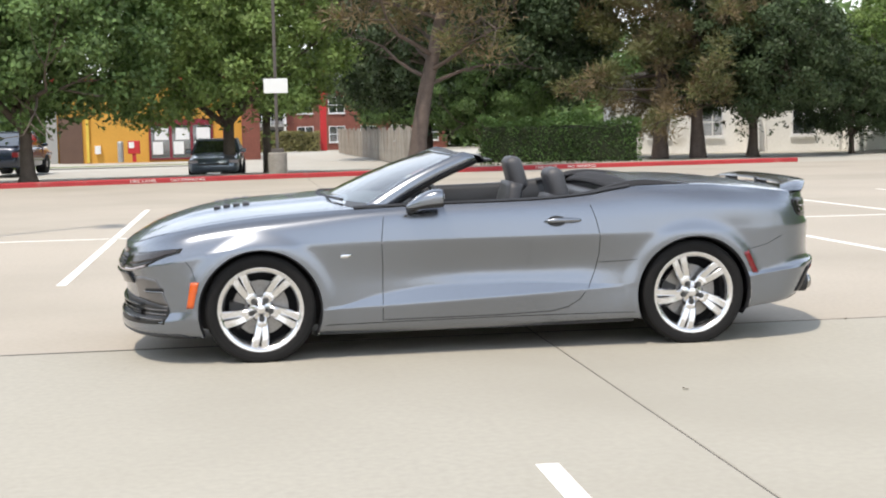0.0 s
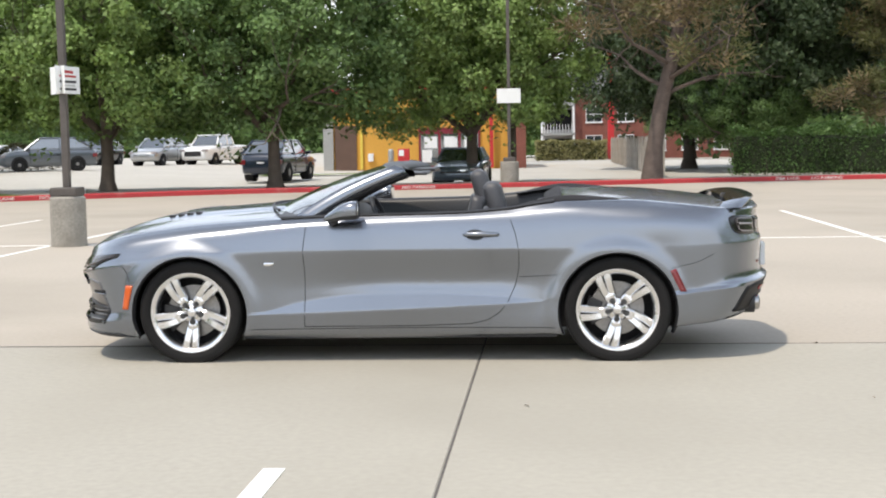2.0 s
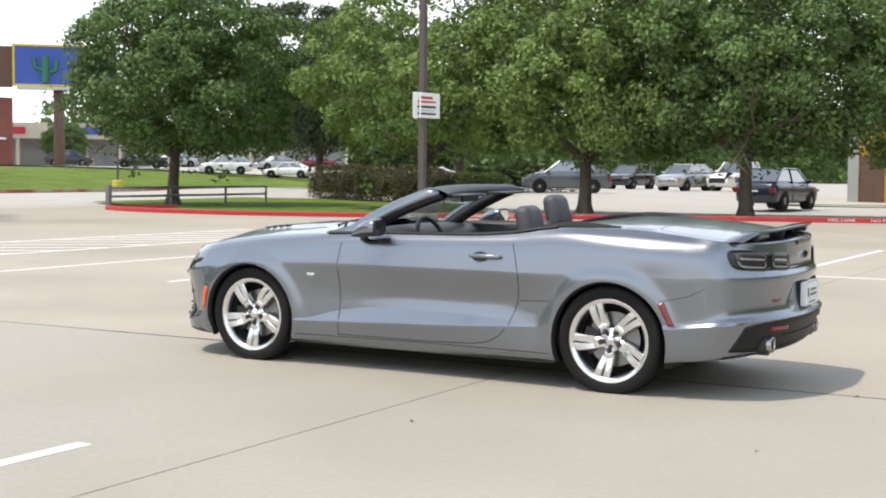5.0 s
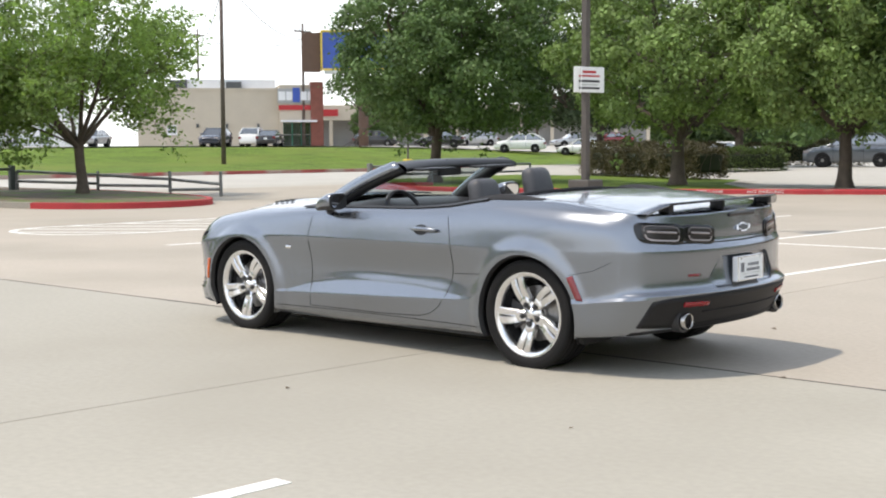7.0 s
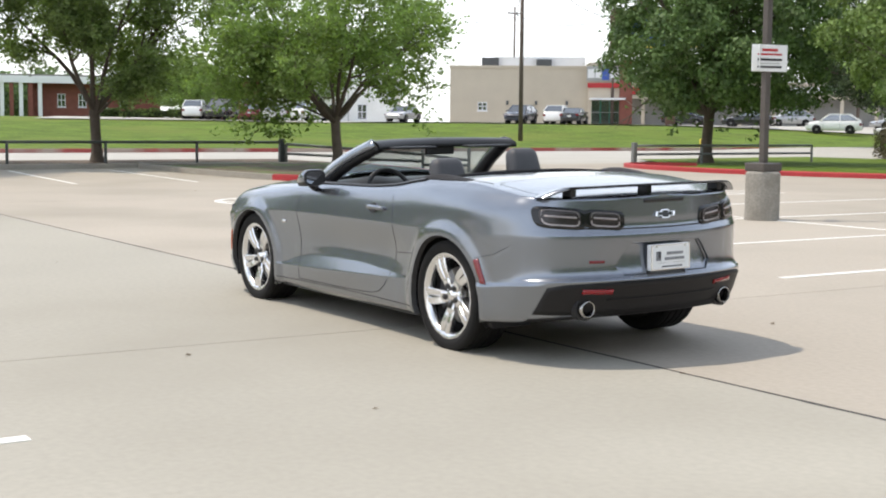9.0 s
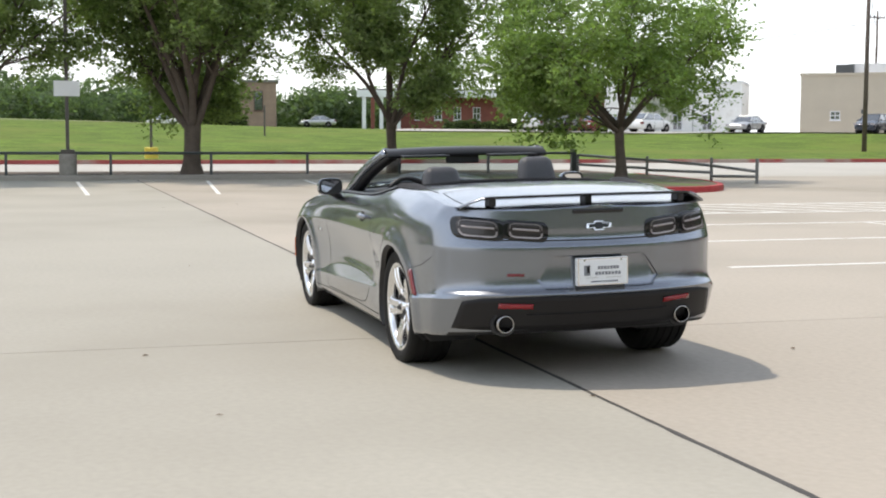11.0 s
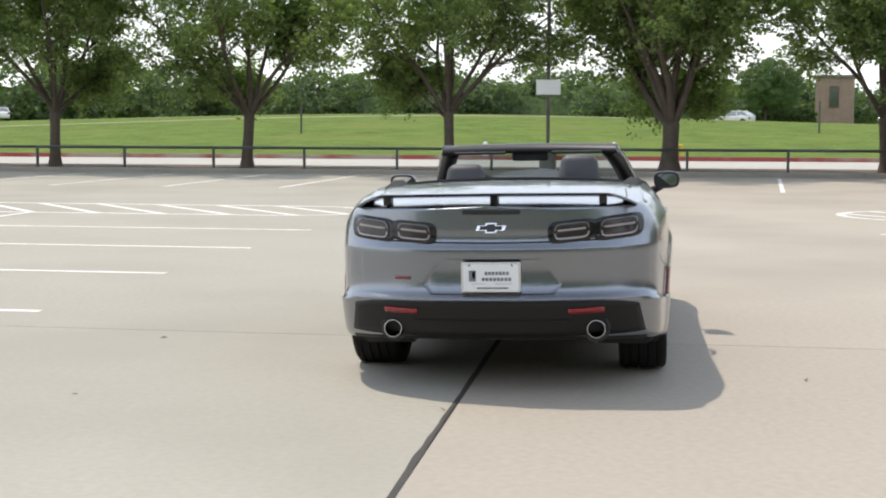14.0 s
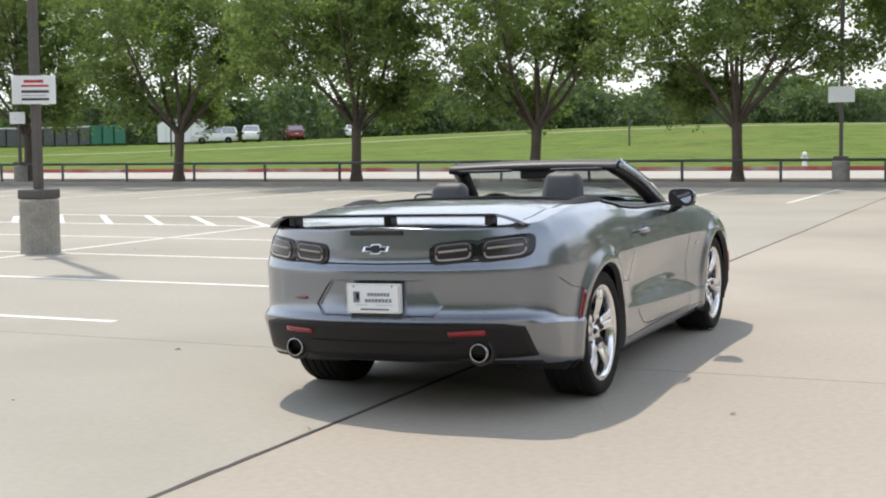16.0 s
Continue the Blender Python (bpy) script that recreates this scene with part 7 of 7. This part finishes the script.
for k, (x, y, h, kd, mt, lb) in enumerate((
        (-67.4, 90.2, 20, "sedan", M_CARW, "white sedan in the far car park"), (-50.5, 77, 30, "suv", M_CARS, "silver suv in the far car park"),
        (-46.5, 80, 15, "sedan", M_CARW, "white sedan beside a hedge"), (-71.0, 85.6, 36, "suv", M_CARW, "white hatchback beyond the lawn"),
        (-77.6, 81.9, 38, "sedan", M_CARK, "black sedan beyond the lawn"), (-94.0, 89.6, 215, "suv", M_CARK, "black suv near the billboard post"),
        (-80.0, 112.0, 40, "sedan", M_CARR, "red sedan in the far car park"), (-86.9, 97.2, 60, "suv", M_CARS, "silver suv in the far car park"),
        (-52, 92, 60, "sedan", M_CARW, "white sedan in the far car park"), (-76, 100, 60, "sedan", M_CARS, "silver sedan in the far car park"),
        (-42, 92, 50, "sedan", M_CARW, "white sedan in the far car park"),
        (-90.5, 66.2, 125, "suv", M_CARD, "dark suv parked along the shop wall"), (-88.6, 69.0, -50, "suv", M_CARW, "white suv parked beside the shop"),
        (-87.2, 69.8, -50, "sedan", M_CARK, "dark car at the shop front"), (-105, 40.6, -30, "suv", M_CARW, "boxy white off-roader by the field"),
        (-103.0, 42.3, 140, "van", M_CARK, "dark van parked by the field"), (-102.0, 45.0, -35, "sedan", M_CARR, "maroon sedan parked by the field"),
        (-101.0, 46.9, 120, "sedan", M_CARW, "white sedan parked by the field"), (-100.2, 49.6, -60, "suv", M_CARW, "white suv parked by the field"),
        (-96.0, 57.0, 125, "sedan", M_CARS, "silver sedan parked by the field"),
        (-116.4, -80.0, 120, "van", M_CARW, "white and blue van at the field's edge"), (-118.4, -76.6, 30, "pickup", M_CARW, "white pickup at the field's edge"),
        (-120.4, -72.4, 40, "suv", M_CARR, "red car at the field's edge"), (-123.7, -66.6, 30, "sedan", M_CARW, "white car at the field's edge"))):
    simple_car(kd, mt, x, y, h, lb, hz(x, y) + (0.16 if y < 0 else 0.26 if x < -57 else 0.02))


# buildings ------------------------------------------------------------------------
M_STUCCO = mat("beige_stucco", (0.52, 0.46, 0.37), 0.85, var=0.08, scale=0.6, fine=12)
M_WHITEW = mat("white_stucco", (0.83, 0.83, 0.81), 0.85, var=0.10, scale=0.5, fine=10, stain=(0.45, 0.42, 0.36), stain_at=(0.6, 0.85), stain_scale=0.5)
M_YELLOW = mat("ochre_yellow_wall", (0.62, 0.33, 0.055), 0.8, var=0.10, scale=0.7, fine=10)
M_BROWN = mat("brown_paint", (0.12, 0.07, 0.05), 0.7, var=0.15)
M_BRICKR = mat("red_brick", (0.21, 0.075, 0.055), 0.85, var=0.25, scale=1.5, fine=14, bump=0.3)
M_SIDING = mat("grey_siding", (0.34, 0.34, 0.33), 0.7, var=0.1, scale=1, fine=10)
M_ROOF = mat("grey_roof", (0.22, 0.21, 0.20), 0.8, var=0.15)
M_WHITE = mat("white_metal", (0.78, 0.79, 0.80), 0.5, var=0.05)
M_REDP = mat("red_paint", (0.50, 0.025, 0.03), 0.5, var=0.12)
M_WOOD = mat("silvered_wood", (0.33, 0.30, 0.26), 0.85, var=0.3, scale=3, fine=30, bump=0.4, rand=0.2)
M_MAROON = mat("maroon_paint", (0.20, 0.016, 0.03), 0.5, var=0.15)
M_GREENP = mat("green_plastic", (0.03, 0.16, 0.10), 0.5, var=0.15)
M_GREYP = mat("grey_plastic", (0.08, 0.085, 0.09), 0.5, var=0.2)
M_YEL = mat("yellow_paint", (0.70, 0.52, 0.08), 0.6, var=0.1)


def slab(name, t, mt, x0, x1, y0, y1, z0, z1, label="", bevel=0.0):
    bm = bmesh.new()
    box(bm, x0, x1, y0, y1, z0, z1, bevel)
    return part(name, bm, mt, t, label)


def window(t, x, z, w, h, y=0.0, cross=True, frame_mat=None):
    """A recessed window on a wall facing local -y, with frame, sill and panes."""
    fm = frame_mat or M_WHITE
    wn_ = slab("window", t, fm, x - w / 2, x + w / 2, y - .05, y + .02, z - h / 2, z + h / 2)
    n = 2 if cross else 1
    for i in range(n):
        for j in range(n):
            pw, ph = (w - .08 * (n + 1)) / n, (h - .08 * (n + 1)) / n
            a = x - w / 2 + .08 + i * (pw + .08)
            b = z - h / 2 + .08 + j * (ph + .08)
            slab("pane", wn_, M_WINDOW, a, a + pw, y - .062, y - .048, b, b + ph)
    slab("sill", wn_, fm, x - w / 2 - .06, x + w / 2 + .06, y - .14, y, z - h / 2 - .1, z - h / 2)
    return wn_


# shop beyond the field; local x along its front, front faces local -y
shop = thing("shop_building", "beige flat-roofed shop with a glazed corner entrance", "building", (-109.4, 70.7, 1.5), 53.8)
slab("wall", shop, M_STUCCO, 0, 14.4, 0, 16, -1, 6.0)
slab("parapet", shop, M_STUCCO, -.1, 14.4, -.1, 16, 6.0, 6.25)
slab("roof_screen", shop, M_WHITE, 4.5, 14.2, 3.0, 12, 6.25, 7.3, "white roof screen")
slab("roof_unit", shop, M_GREYP, 3.2, 5.0, 2.5, 4.2, 6.2, 7.2, "grey roof air unit")
slab("roof_unit", shop, M_GREYP, 9.0, 10.6, 1.5, 2.9, 6.2, 7.0, "grey roof air unit")
slab("entrance_wall", shop, M_STUCCO, 14.4, 18.2, -.5, 14, 2.9, 6.6)
slab("entrance_wall", shop, M_STUCCO, 14.4, 14.75, -.5, 10, -1, 2.9)
slab("corner_pillar", shop, M_BRICKR, 17.6, 18.9, -.9, 1, -1, 6.9, "brick corner pillar")
slab("canopy", shop, M_WHITE, 14.5, 18.2, -1.5, 0, 2.75, 2.95, "thin white entrance canopy")
for i in range(3):
    for j in range(3):
        slab("pane", shop, M_WINDOW, 14.8 + i * .95, 15.65 + i * .95, -.15, -.1, -1 + j * 1.25, .18 + j * 1.25)
for i in range(4):
    slab("door_frame", shop, M_GREENP, 14.68 + i * .95, 14.80 + i * .95, -.2, -.05, -1, 2.75)
slab("sign_field", shop, M_CARS, 14.2, 18.0, -.62, -.5, 4.7, 6.2)
for k, (a, b) in enumerate(((14.3, 15.0), (15.1, 15.7), (16.6, 17.2), (17.3, 17.9))):
    slab("sign_shape", shop, M_WHITE, a, b, -.72, -.62, 5.0, 5.9, "white block of a shop sign")
slab("sign_shape", shop, M_BLUE, 15.75, 16.5, -.72, -.62, 4.8, 6.3, "blue figure of a shop sign")
slab("sign_bar", shop, M_RED, 14.3, 17.8, -.66, -.52, 4.0, 4.5, "red shop sign bar")
for x in (6.0, 9.0, 12.2):
    slab("wall_lamp", shop, M_GREYP, x - .12, x + .12, -.2, 0, 2.2, 2.6)
window(shop, 3.4, 2.0, 1.0, .9)
annex = thing("annex_building", "white stucco building beside the shop", "building", (-119.3, 53.6, 1.4), 56)
slab("wall", annex, M_WHITEW, 0, 14, 0, 10, -1, 5.4)
slab("parapet", annex, M_WHITE, -.1, 14.1, -.1, 10, 5.4, 5.6)
for x in (1.6, 4.6, 7.6, 10.6):
    window(annex, x, 1.4, 1.0, 1.6)
for x in (2.9, 6.0, 9.1):
    slab("downpipe", annex, M_SIGNB, x, x + .12, -.12, 0, -1, 5.2)
mall = thing("shop_row", "long low row of shops with a covered walk", "building", (-121, 98, 1.3), 40)
slab("wall", mall, M_SIDING, 0, 46, 0, 12, -1, 5.0)
slab("fascia", mall, M_STUCCO, -.3, 46.3, -3.0, -.0, 3.6, 5.4, "pale fascia over the walk")
for i in range(13):
    slab("column", mall, M_STUCCO, i * 3.8 - .2, i * 3.8 + .2, -2.9, -2.5, -1, 3.6)
for i in range(12):
    slab("shopfront", mall, M_SIDING, .5 + i * 3.8, 3.3 + i * 3.8, -.08, .02, -.9, 2.8, "dark shopfront glass")
for k, mt in enumerate((M_RED, M_BLUE, M_WHITE, M_RED)):
    slab("sign_bar", mall, mt, 4 + k * 10, 8.5 + k * 10, -3.1, -3.0, 4.1, 4.9)

bb = thing("billboard", "roadside billboard with a blue panel in a yellow frame", "billboard", (-85.5, 79.8, 1.0), 44)
bb.matrix_basis = bb.matrix_basis @ Matrix.Scale(1.12, 4)
bm = bmesh.new()
tube(bm, [(0, 0, -1), (0, 0, 7.0)], .42, 16)
part("post", bm, M_BROWN, bb, "brown steel post", smooth=True)
slab("catwalk", bb, M_SIGNB, -3.2, 4.2, -.9, .1, 6.7, 6.95, "grey catwalk")
slab("panel", bb, M_BLUE, -3.4, 4.4, -.2, 0, 7.1, 10.2, "blue poster panel")
for z in (7.0, 10.2):
    slab("panel_frame", bb, M_YEL, -3.55, 4.55, -.26, .04, z, z + .16)
for x in (-3.55, 4.4):
    slab("panel_frame", bb, M_YEL, x, x + .16, -.26, .04, 7.0, 10.36)
bm = bmesh.new()
tube(bm, [(-1.0, -.3, 7.3), (-1.0, -.3, 9.4)], .28, 10)
tube(bm, [(-1.0, -.3, 8.2), (-1.8, -.3, 8.5), (-1.9, -.3, 9.3)], .17, 8)
tube(bm, [(-1.0, -.3, 8.0), (-.2, -.3, 8.3), (-.1, -.3, 9.2)], .17, 8)
part("cactus_figure", bm, M_GREENP, bb, "green cactus figure")
slab("back_panel", bb, M_BROWN, -5.2, -3.6, .3, .6, 6.9, 10.2, "brown back of the other face")


def util_pole(x, y, h, label, arm=True):
    t = thing("utility_pole", label, "utility pole", (x, y, hz(x, y)))
    bm = bmesh.new()
    tube(bm, [(0, 0, -.3), (0, 0, h)], [.17, .11], 10)
    part("shaft", bm, M_PBARK, t, smooth=True)
    if arm:
        slab("crossarm", t, M_PBARK, -.06, .06, -1.1, 1.1, h - .9, h - .75)
        for q in (-1, -.4, .4, 1):
            bm = bmesh.new()
            lathe(bm, [(0, .2), (.05, .18), (.06, .05), (.03, 0)], 8, c=(0, q, h - .75))
            part("insulator", bm, M_GREYP, t)
    return t


util_pole(-68.7, 50.4, 14.5, "tall wooden utility pole at the field's edge")
util_pole(-99, 84, 13, "wooden utility pole behind the shops")
util_pole(-134, 96.5, 15.5, "wooden utility pole behind the shops")
util_pole(-84, 104, 13, "wooden utility pole behind the shops")
for k, (a, b) in enumerate((((-68.7, 50.4, 13.6), (-99, 84, 12.8)), ((-99, 84, 12.8), (-134, 96.5, 16)), ((-68.7, 50.4, 12.4), (-134, 96.5, 15.2)), ((-99, 84, 11.6), (-84, 104, 12.4)), ((-134, 96.5, 15.6), (-175, 60, 13)))):
    a, b = Vector(a), Vector(b)
    bm = bmesh.new()
    tube(bm, [a.lerp(b, f) - Vector((0, 0, 1.2 * 4 * f * (1 - f))) for f in [i / 12 for i in range(13)]], .03, 5)
    tagged(solid("overhead_wire", bm, M_GAP), "thin black overhead wire between poles", "wire")

brick = thing("brick_building", "low red brick building with a white colonnade", "building", (-165, 38.6, 3.0), 75)
slab("wall", brick, M_BRICKR, 3.4, 20, 0, 14, -2, 3.6)
slab("roof", brick, M_ROOF, -.6, 21, -2.2, 15, 3.6, 4.5, "flat grey roof with a pale edge")
slab("roof_edge", brick, M_WHITE, -.7, 21.1, -2.3, -2.1, 3.4, 4.3)
for i in range(5):
    slab("column", brick, M_BRICKR if i % 2 else M_WHITE, .0 + i * 1.15, .5 + i * 1.15, -2.1, -1.6, -2, 3.5)
for i in range(4):
    window(brick, 7.5 + i * 2.6, 1.3, 1.0, 1.7)
brick2 = thing("brick_building", "long red brick building among trees", "building", (-150, 58, 2.4), 62)
slab("wall", brick2, M_BRICKR, 0, 24, 0, 14, -2, 4.4)
slab("roof", brick2, M_ROOF, -.5, 24.5, -.5, 14.5, 4.4, 4.9)
for i in range(5):
    window(brick2, 3 + i * 4.2, 1.8, 1.6, 1.6)
hedge("hedge", -149, 45, -143.5, 59, 1.4, 1.2, M_HEDGE, "clipped hedge before the brick building", 90, 1.9, size=0.25)
hedge("hedge", -141, 13.5, -140, 19.5, 1.4, 1.3, M_HEDGE, "low dark clipped hedge beside the far drive", 90, 1.9, size=0.25)
M_TANB = mat("tan_brick", (0.30, 0.215, 0.165), 0.85, var=0.2, scale=1.2, fine=12)
bt = thing("brick_tower", "square tan brick tower house behind trees", "building", (-165, 22.3, 2.6), 80)
slab("wall", bt, M_TANB, 0, 4.6, 0, 6, -2, 5.6)
slab("roof", bt, M_ROOF, -.3, 4.9, -.3, 6.3, 5.6, 5.9)
window(bt, 2.3, 3.2, 1.2, 2.6, cross=False, frame_mat=M_BROWN)
simple_car("suv", M_CARW, -158, 12, 60, "white suv parked on the far drive", 2.2)
simple_car("sedan", M_CARS, -160, 31.5, 75, "silver sedan parked by the far buildings", 2.4)
plant(tree_e, -140, 14, 40, 0.75, 2.4)
plant(tree_d, -118, 60, 10, 0.9, 1.0)
plant(tree_d, -132, 50, 110, 0.8, 1.6)
plant(tree_f, -112, 44, 200, 0.95, 1.4)
plant(tree_e, -100, 94.5, 20, 0.55, 1.5)

# field furniture
tents = thing("white_tent", "white frame tent at the field's edge", "tent", (-112.7, -85.1, 1.95), 123)
slab("canvas_wall", tents, M_WHITE, 0, 5.5, 0, 4, 0, 1.9)
bm = bmesh.new()
prism(bm, [(0, 1.9), (1.2, 2.6), (4.3, 2.6), (5.5, 1.9)], 0, 4, Matrix.Rotation(radians(90), 4, 'X') @ Matrix.Translation((0, 0, -4)))
part("canvas_roof", bm, M_WHITE, tents)
for i in range(7):
    slab("tent_rib", tents, M_SIGNB, i * .9, i * .9 + .06, -.03, 0, 0, 1.9)
def toilet(m, k, label):
    """One cabin of the row: walls, door, pale roof; k counts along the row."""
    t = thing("portable_toilet", label, "portable toilet", (-111.5 + .80 * k, -87.0 - .95 * k, 1.9 - .02 * k), 50, "row of portable toilets")
    slab("cabin_wall", t, m, -.55, .55, -.55, .55, 0, 1.80, bevel=.03)
    slab("cabin_door", t, M_TRIM if m is M_GREYP else m, -.42, .42, -.59, -.55, .1, 1.7)
    slab("cabin_roof", t, M_SIGNB if m is M_GREYP else m, -.58, .58, -.58, .58, 1.80, 1.98, bevel=.06)


for k in range(12):
    if k < 3:
        toilet(M_GREENP, k + 1.5, "green portable toilet cabin")
    else:
        toilet(M_GREYP, k + 1.5, "dark grey portable toilet cabin with a pale roof")
hy = thing("fire_hydrant", "small pale fire hydrant on the field's edge", "hydrant", (-56.9, -7.0, .10))
bm = bmesh.new()
lathe(bm, [(.16, 0), (.16, .05), (.11, .06), (.11, .5), (.14, .52), (.13, .62), (.06, .72), (0, .74)], 16)
part("barrel", bm, M_WHITE, hy, smooth=True)
bm = bmesh.new()
lathe(bm, [(.06, -.18), (.06, .18)], 10, 'Y', c=(0, 0, .42))
part("nozzle", bm, M_WHITE, hy)
for x, y, h, yl in ((-60, -1.0 + 3.5, 5.5, True), (-57.5, 57.5, 5.5, True), (-88, -6, 2.8, False), (-86, -24, 2.2, False), (-95, 14, 2.4, False), (-80, -60, 2.4, False)):
    t = thing("field_post", "dark post standing in the grass" if not yl else "dark lamp post on a yellow base", "post", (x, y, hill(x, y) + .1))
    bm = bmesh.new()
    tube(bm, [(0, 0, -.1), (0, 0, h)], .07, 8)
    part("shaft", bm, M_POLE, t)
    if yl:
        bm = bmesh.new()
        lathe(bm, [(0, .6), (.3, .6), (.34, .55), (.34, 0)], 18)
        part("base", bm, M_YEL, t)

# drive-through place, drive and fence to the north
dt = thing("restaurant_building", "ochre yellow drive-through restaurant with brown doors", "building", (-11.8, 66, 0), 2)
slab("wall", dt, M_YELLOW, 0, 11.2, 0, 14, -.3, 4.2)
slab("parapet", dt, M_REDP, -.1, 11.3, -.1, 14, 4.2, 4.6, "red parapet band")
slab("service_door", dt, M_BROWN, .5, 1.75, -.08, 0, -.2, 2.5, "brown double door")
slab("corner_pillar", dt, M_SIDING, -.15, .42, -.2, .3, -.3, 4.2, "grey rendered pillar")
slab("corner_pillar", dt, M_BRICKR, 10.4, 11.4, -.3, .5, -.3, 4.2, "brick corner pillar")
slab("meter_box", dt, M_WHITE, 2.4, 2.7, -.2, 0, .45, .9)
slab("downpipe", dt, M_YEL, 1.95, 2.1, -.15, 0, 0, 4.0)
slab("red_column", dt, M_REDP, 9.35, 9.55, -.5, -.3, 0, 3.2, "slim red column")
front = slab("shopfront", dt, M_MAROON, 5.3, 8.8, -.10, 0, .05, 2.3, "maroon shopfront frame with white menu posters")
for k in range(3):
    slab("pane", front, M_WINDOW, 5.42 + k * 1.14, 6.42 + k * 1.14, -.112, -.10, .15, 1.95)
    slab("poster", front, M_WHITE, 5.50 + k * 1.14, 6.05 + k * 1.14, -.125, -.112, .35, 1.05)
    slab("poster", front, M_WHITE, 5.62 + k * 1.14, 6.36 + k * 1.14, -.125, -.112, 1.15, 1.8)
t = thing("steel_bollard", "round steel bollard before the yellow wall", "bollard", (-7.9, 64.4, 0))
bm = bmesh.new()
lathe(bm, [(0, 1.15), (.14, 1.12), (.16, 1.0), (.16, 0)], 16)
part("tube", bm, M_STEEL, t, smooth=True)
t = thing("speaker_post", "red and white order speaker post", "speaker post", (-7.2, 64.6, 0))
slab("cabinet", t, M_REDP, -.32, .32, -.15, .15, .45, 1.15, bevel=.03)
slab("panel", t, M_WHITE, -.26, .02, -.165, -.15, .75, 1.08)
slab("post", t, M_REDP, -.1, .1, -.08, .08, 0, .45)
wp = thing("wooden_post", "thick dark brown wooden post behind the kerb", "post", (-.5, 42.5, 0))
bm = bmesh.new()
tube(bm, [(0, 0, -.2), (0.01, 0, 1.2), (0, .01, 2.9)], [.17, .155, .145], 12)
part("shaft", bm, M_BARK, wp, smooth=True)
py = thing("sign_pylon", "tall square red sign pylon", "sign pylon", (7.7, 140, -.72))
slab("shaft", py, M_REDP, -.34, .34, -.34, .34, 0, 17)
slab("sign_box", py, M_REDP, -2.6, 2.6, -.45, .45, 16, 20, "red sign box")
bed("drive_grass", [(-13, 53), (-2.5, 55), (-2.5, 56.5), (-13, 55)], 0.02, M_GRASS, "strip of grass before the menu boards", "grass")

fence = thing("picket_fence", "silvered wooden board fence along the drive", "fence")
fa, fb = Vector((5.0, 80, 0)), Vector((5.35, 43.5, 0))
nb_ = 240
bm = bmesh.new()
box(bm, -.011, .011, -.066, .066, 0, 1.55)
for v in bm.verts:
    if v.co.z > 1 and abs(v.co.y) > .06:
        v.co.z -= .03
board = part("board", bm, M_WOOD, fence)
board.matrix_basis = pose(*fa, 0, 0, 0)
rg = np.random.default_rng(2)
fang = math.degrees(math.atan2(fb.y - fa.y, fb.x - fa.x)) - 90
for k in range(nb_):
    p = fa.lerp(fb, (k + .5) / nb_)
    share("board", board.data, fence, pose(p.x + rg.normal(0, .006), p.y, -.02 + rg.normal(0, .012), rg.normal(0, .5), rg.normal(0, .6), fang) @ Matrix.Diagonal((1, 1, .93 + .11 * math.sin(math.pi * ((k + .5) / 20 % 1)), 1)))
for k in range(15):
    p = fa.lerp(fb, k / 14)
    slab("post", fence, M_WOOD, p.x + .02, p.x + .12, p.y - .05, p.y + .05, 0, 1.6)
for z in (.3, 1.2):
    bm = bmesh.new()
    tube(bm, [fa + Vector((.03, 0, z)), fb + Vector((.03, 0, z))], .035, 4)
    part("fence_rail", bm, M_WOOD, fence)

apt = thing("apartment_building", "red brick apartment house with a grey sided stairwell", "building", (3.9, 148, -.8), 0)
slab("wall", apt, M_BRICKR, 0, 19, 0, 14, -.3, 7.6)
slab("upper_wall", apt, M_SIDING, -.1, 19.1, -.1, 14, 7.6, 11.2, "grey siding storey")
slab("roof", apt, M_ROOF, -4.6, 19.6, -1.8, 14.6, 11.2, 11.8)
for fl in range(3):
    for i in range(5):
        window(apt, 2.2 + i * 3.7, 1.9 + fl * 3.4, 1.9, 1.9)
stair = slab("stairwell", apt, M_SIDING, -4.0, 0, 1.6, 12, -.3, 11.2, "grey sided stairwell")
for fl in range(3):
    slab("landing", stair, M_SIDING, -4.0, 0, -1.2, 1.6, 2.9 + fl * 3.4, 3.15 + fl * 3.4)
    # dark sheet on the solid wall, in place of a shaded recess
    slab("opening", stair, M_GAP, -3.5, -.4, 1.55, 1.6, .2 + fl * 3.4, 2.5 + fl * 3.4, "dark sheet for the shaded stairwell opening")
    for i in range(12):
        slab("baluster", stair, M_WHITE, -3.95 + i * .35, -3.89 + i * .35, -1.15, -1.09, 3.15 + fl * 3.4, 4.2 + fl * 3.4)
for x in (-3.9, -.2):
    slab("stair_post", stair, M_WHITE, x - .12, x + .12, -1.2, -.96, -.3, 11.2)
wb = thing("white_house", "white stucco house behind the pines", "house", (17.6, 57.2, 0), -12)
slab("wall", wb, M_WHITEW, 0, 20, 0, 10, -.3, 3.7)
slab("gable_wall", wb, M_WHITEW, 7.6, 11.2, -.4, 2, -.3, 4.6)
bm = bmesh.new()
prism(bm, [(-.5, 3.7), (10, 6.2), (20.5, 3.7)], -.5, 10.5, Matrix.Rotation(radians(90), 4, 'X') @ Matrix.Translation((0, 0, -10)))
part("roof", bm, M_ROOF, wb)
for x in (2.2, 4.9, 13.2, 16.4):
    window(wb, x, 1.5, 1.1, 1.5)
window(wb, 9.4, 1.6, 1.2, 1.7, -.4)
slab("buttress", wb, M_WHITEW, 6.6, 7.1, -.9, 0, -.3, 3.0)
slab("buttress", wb, M_WHITEW, 11.6, 12.1, -.9, 0, -.3, 3.0)
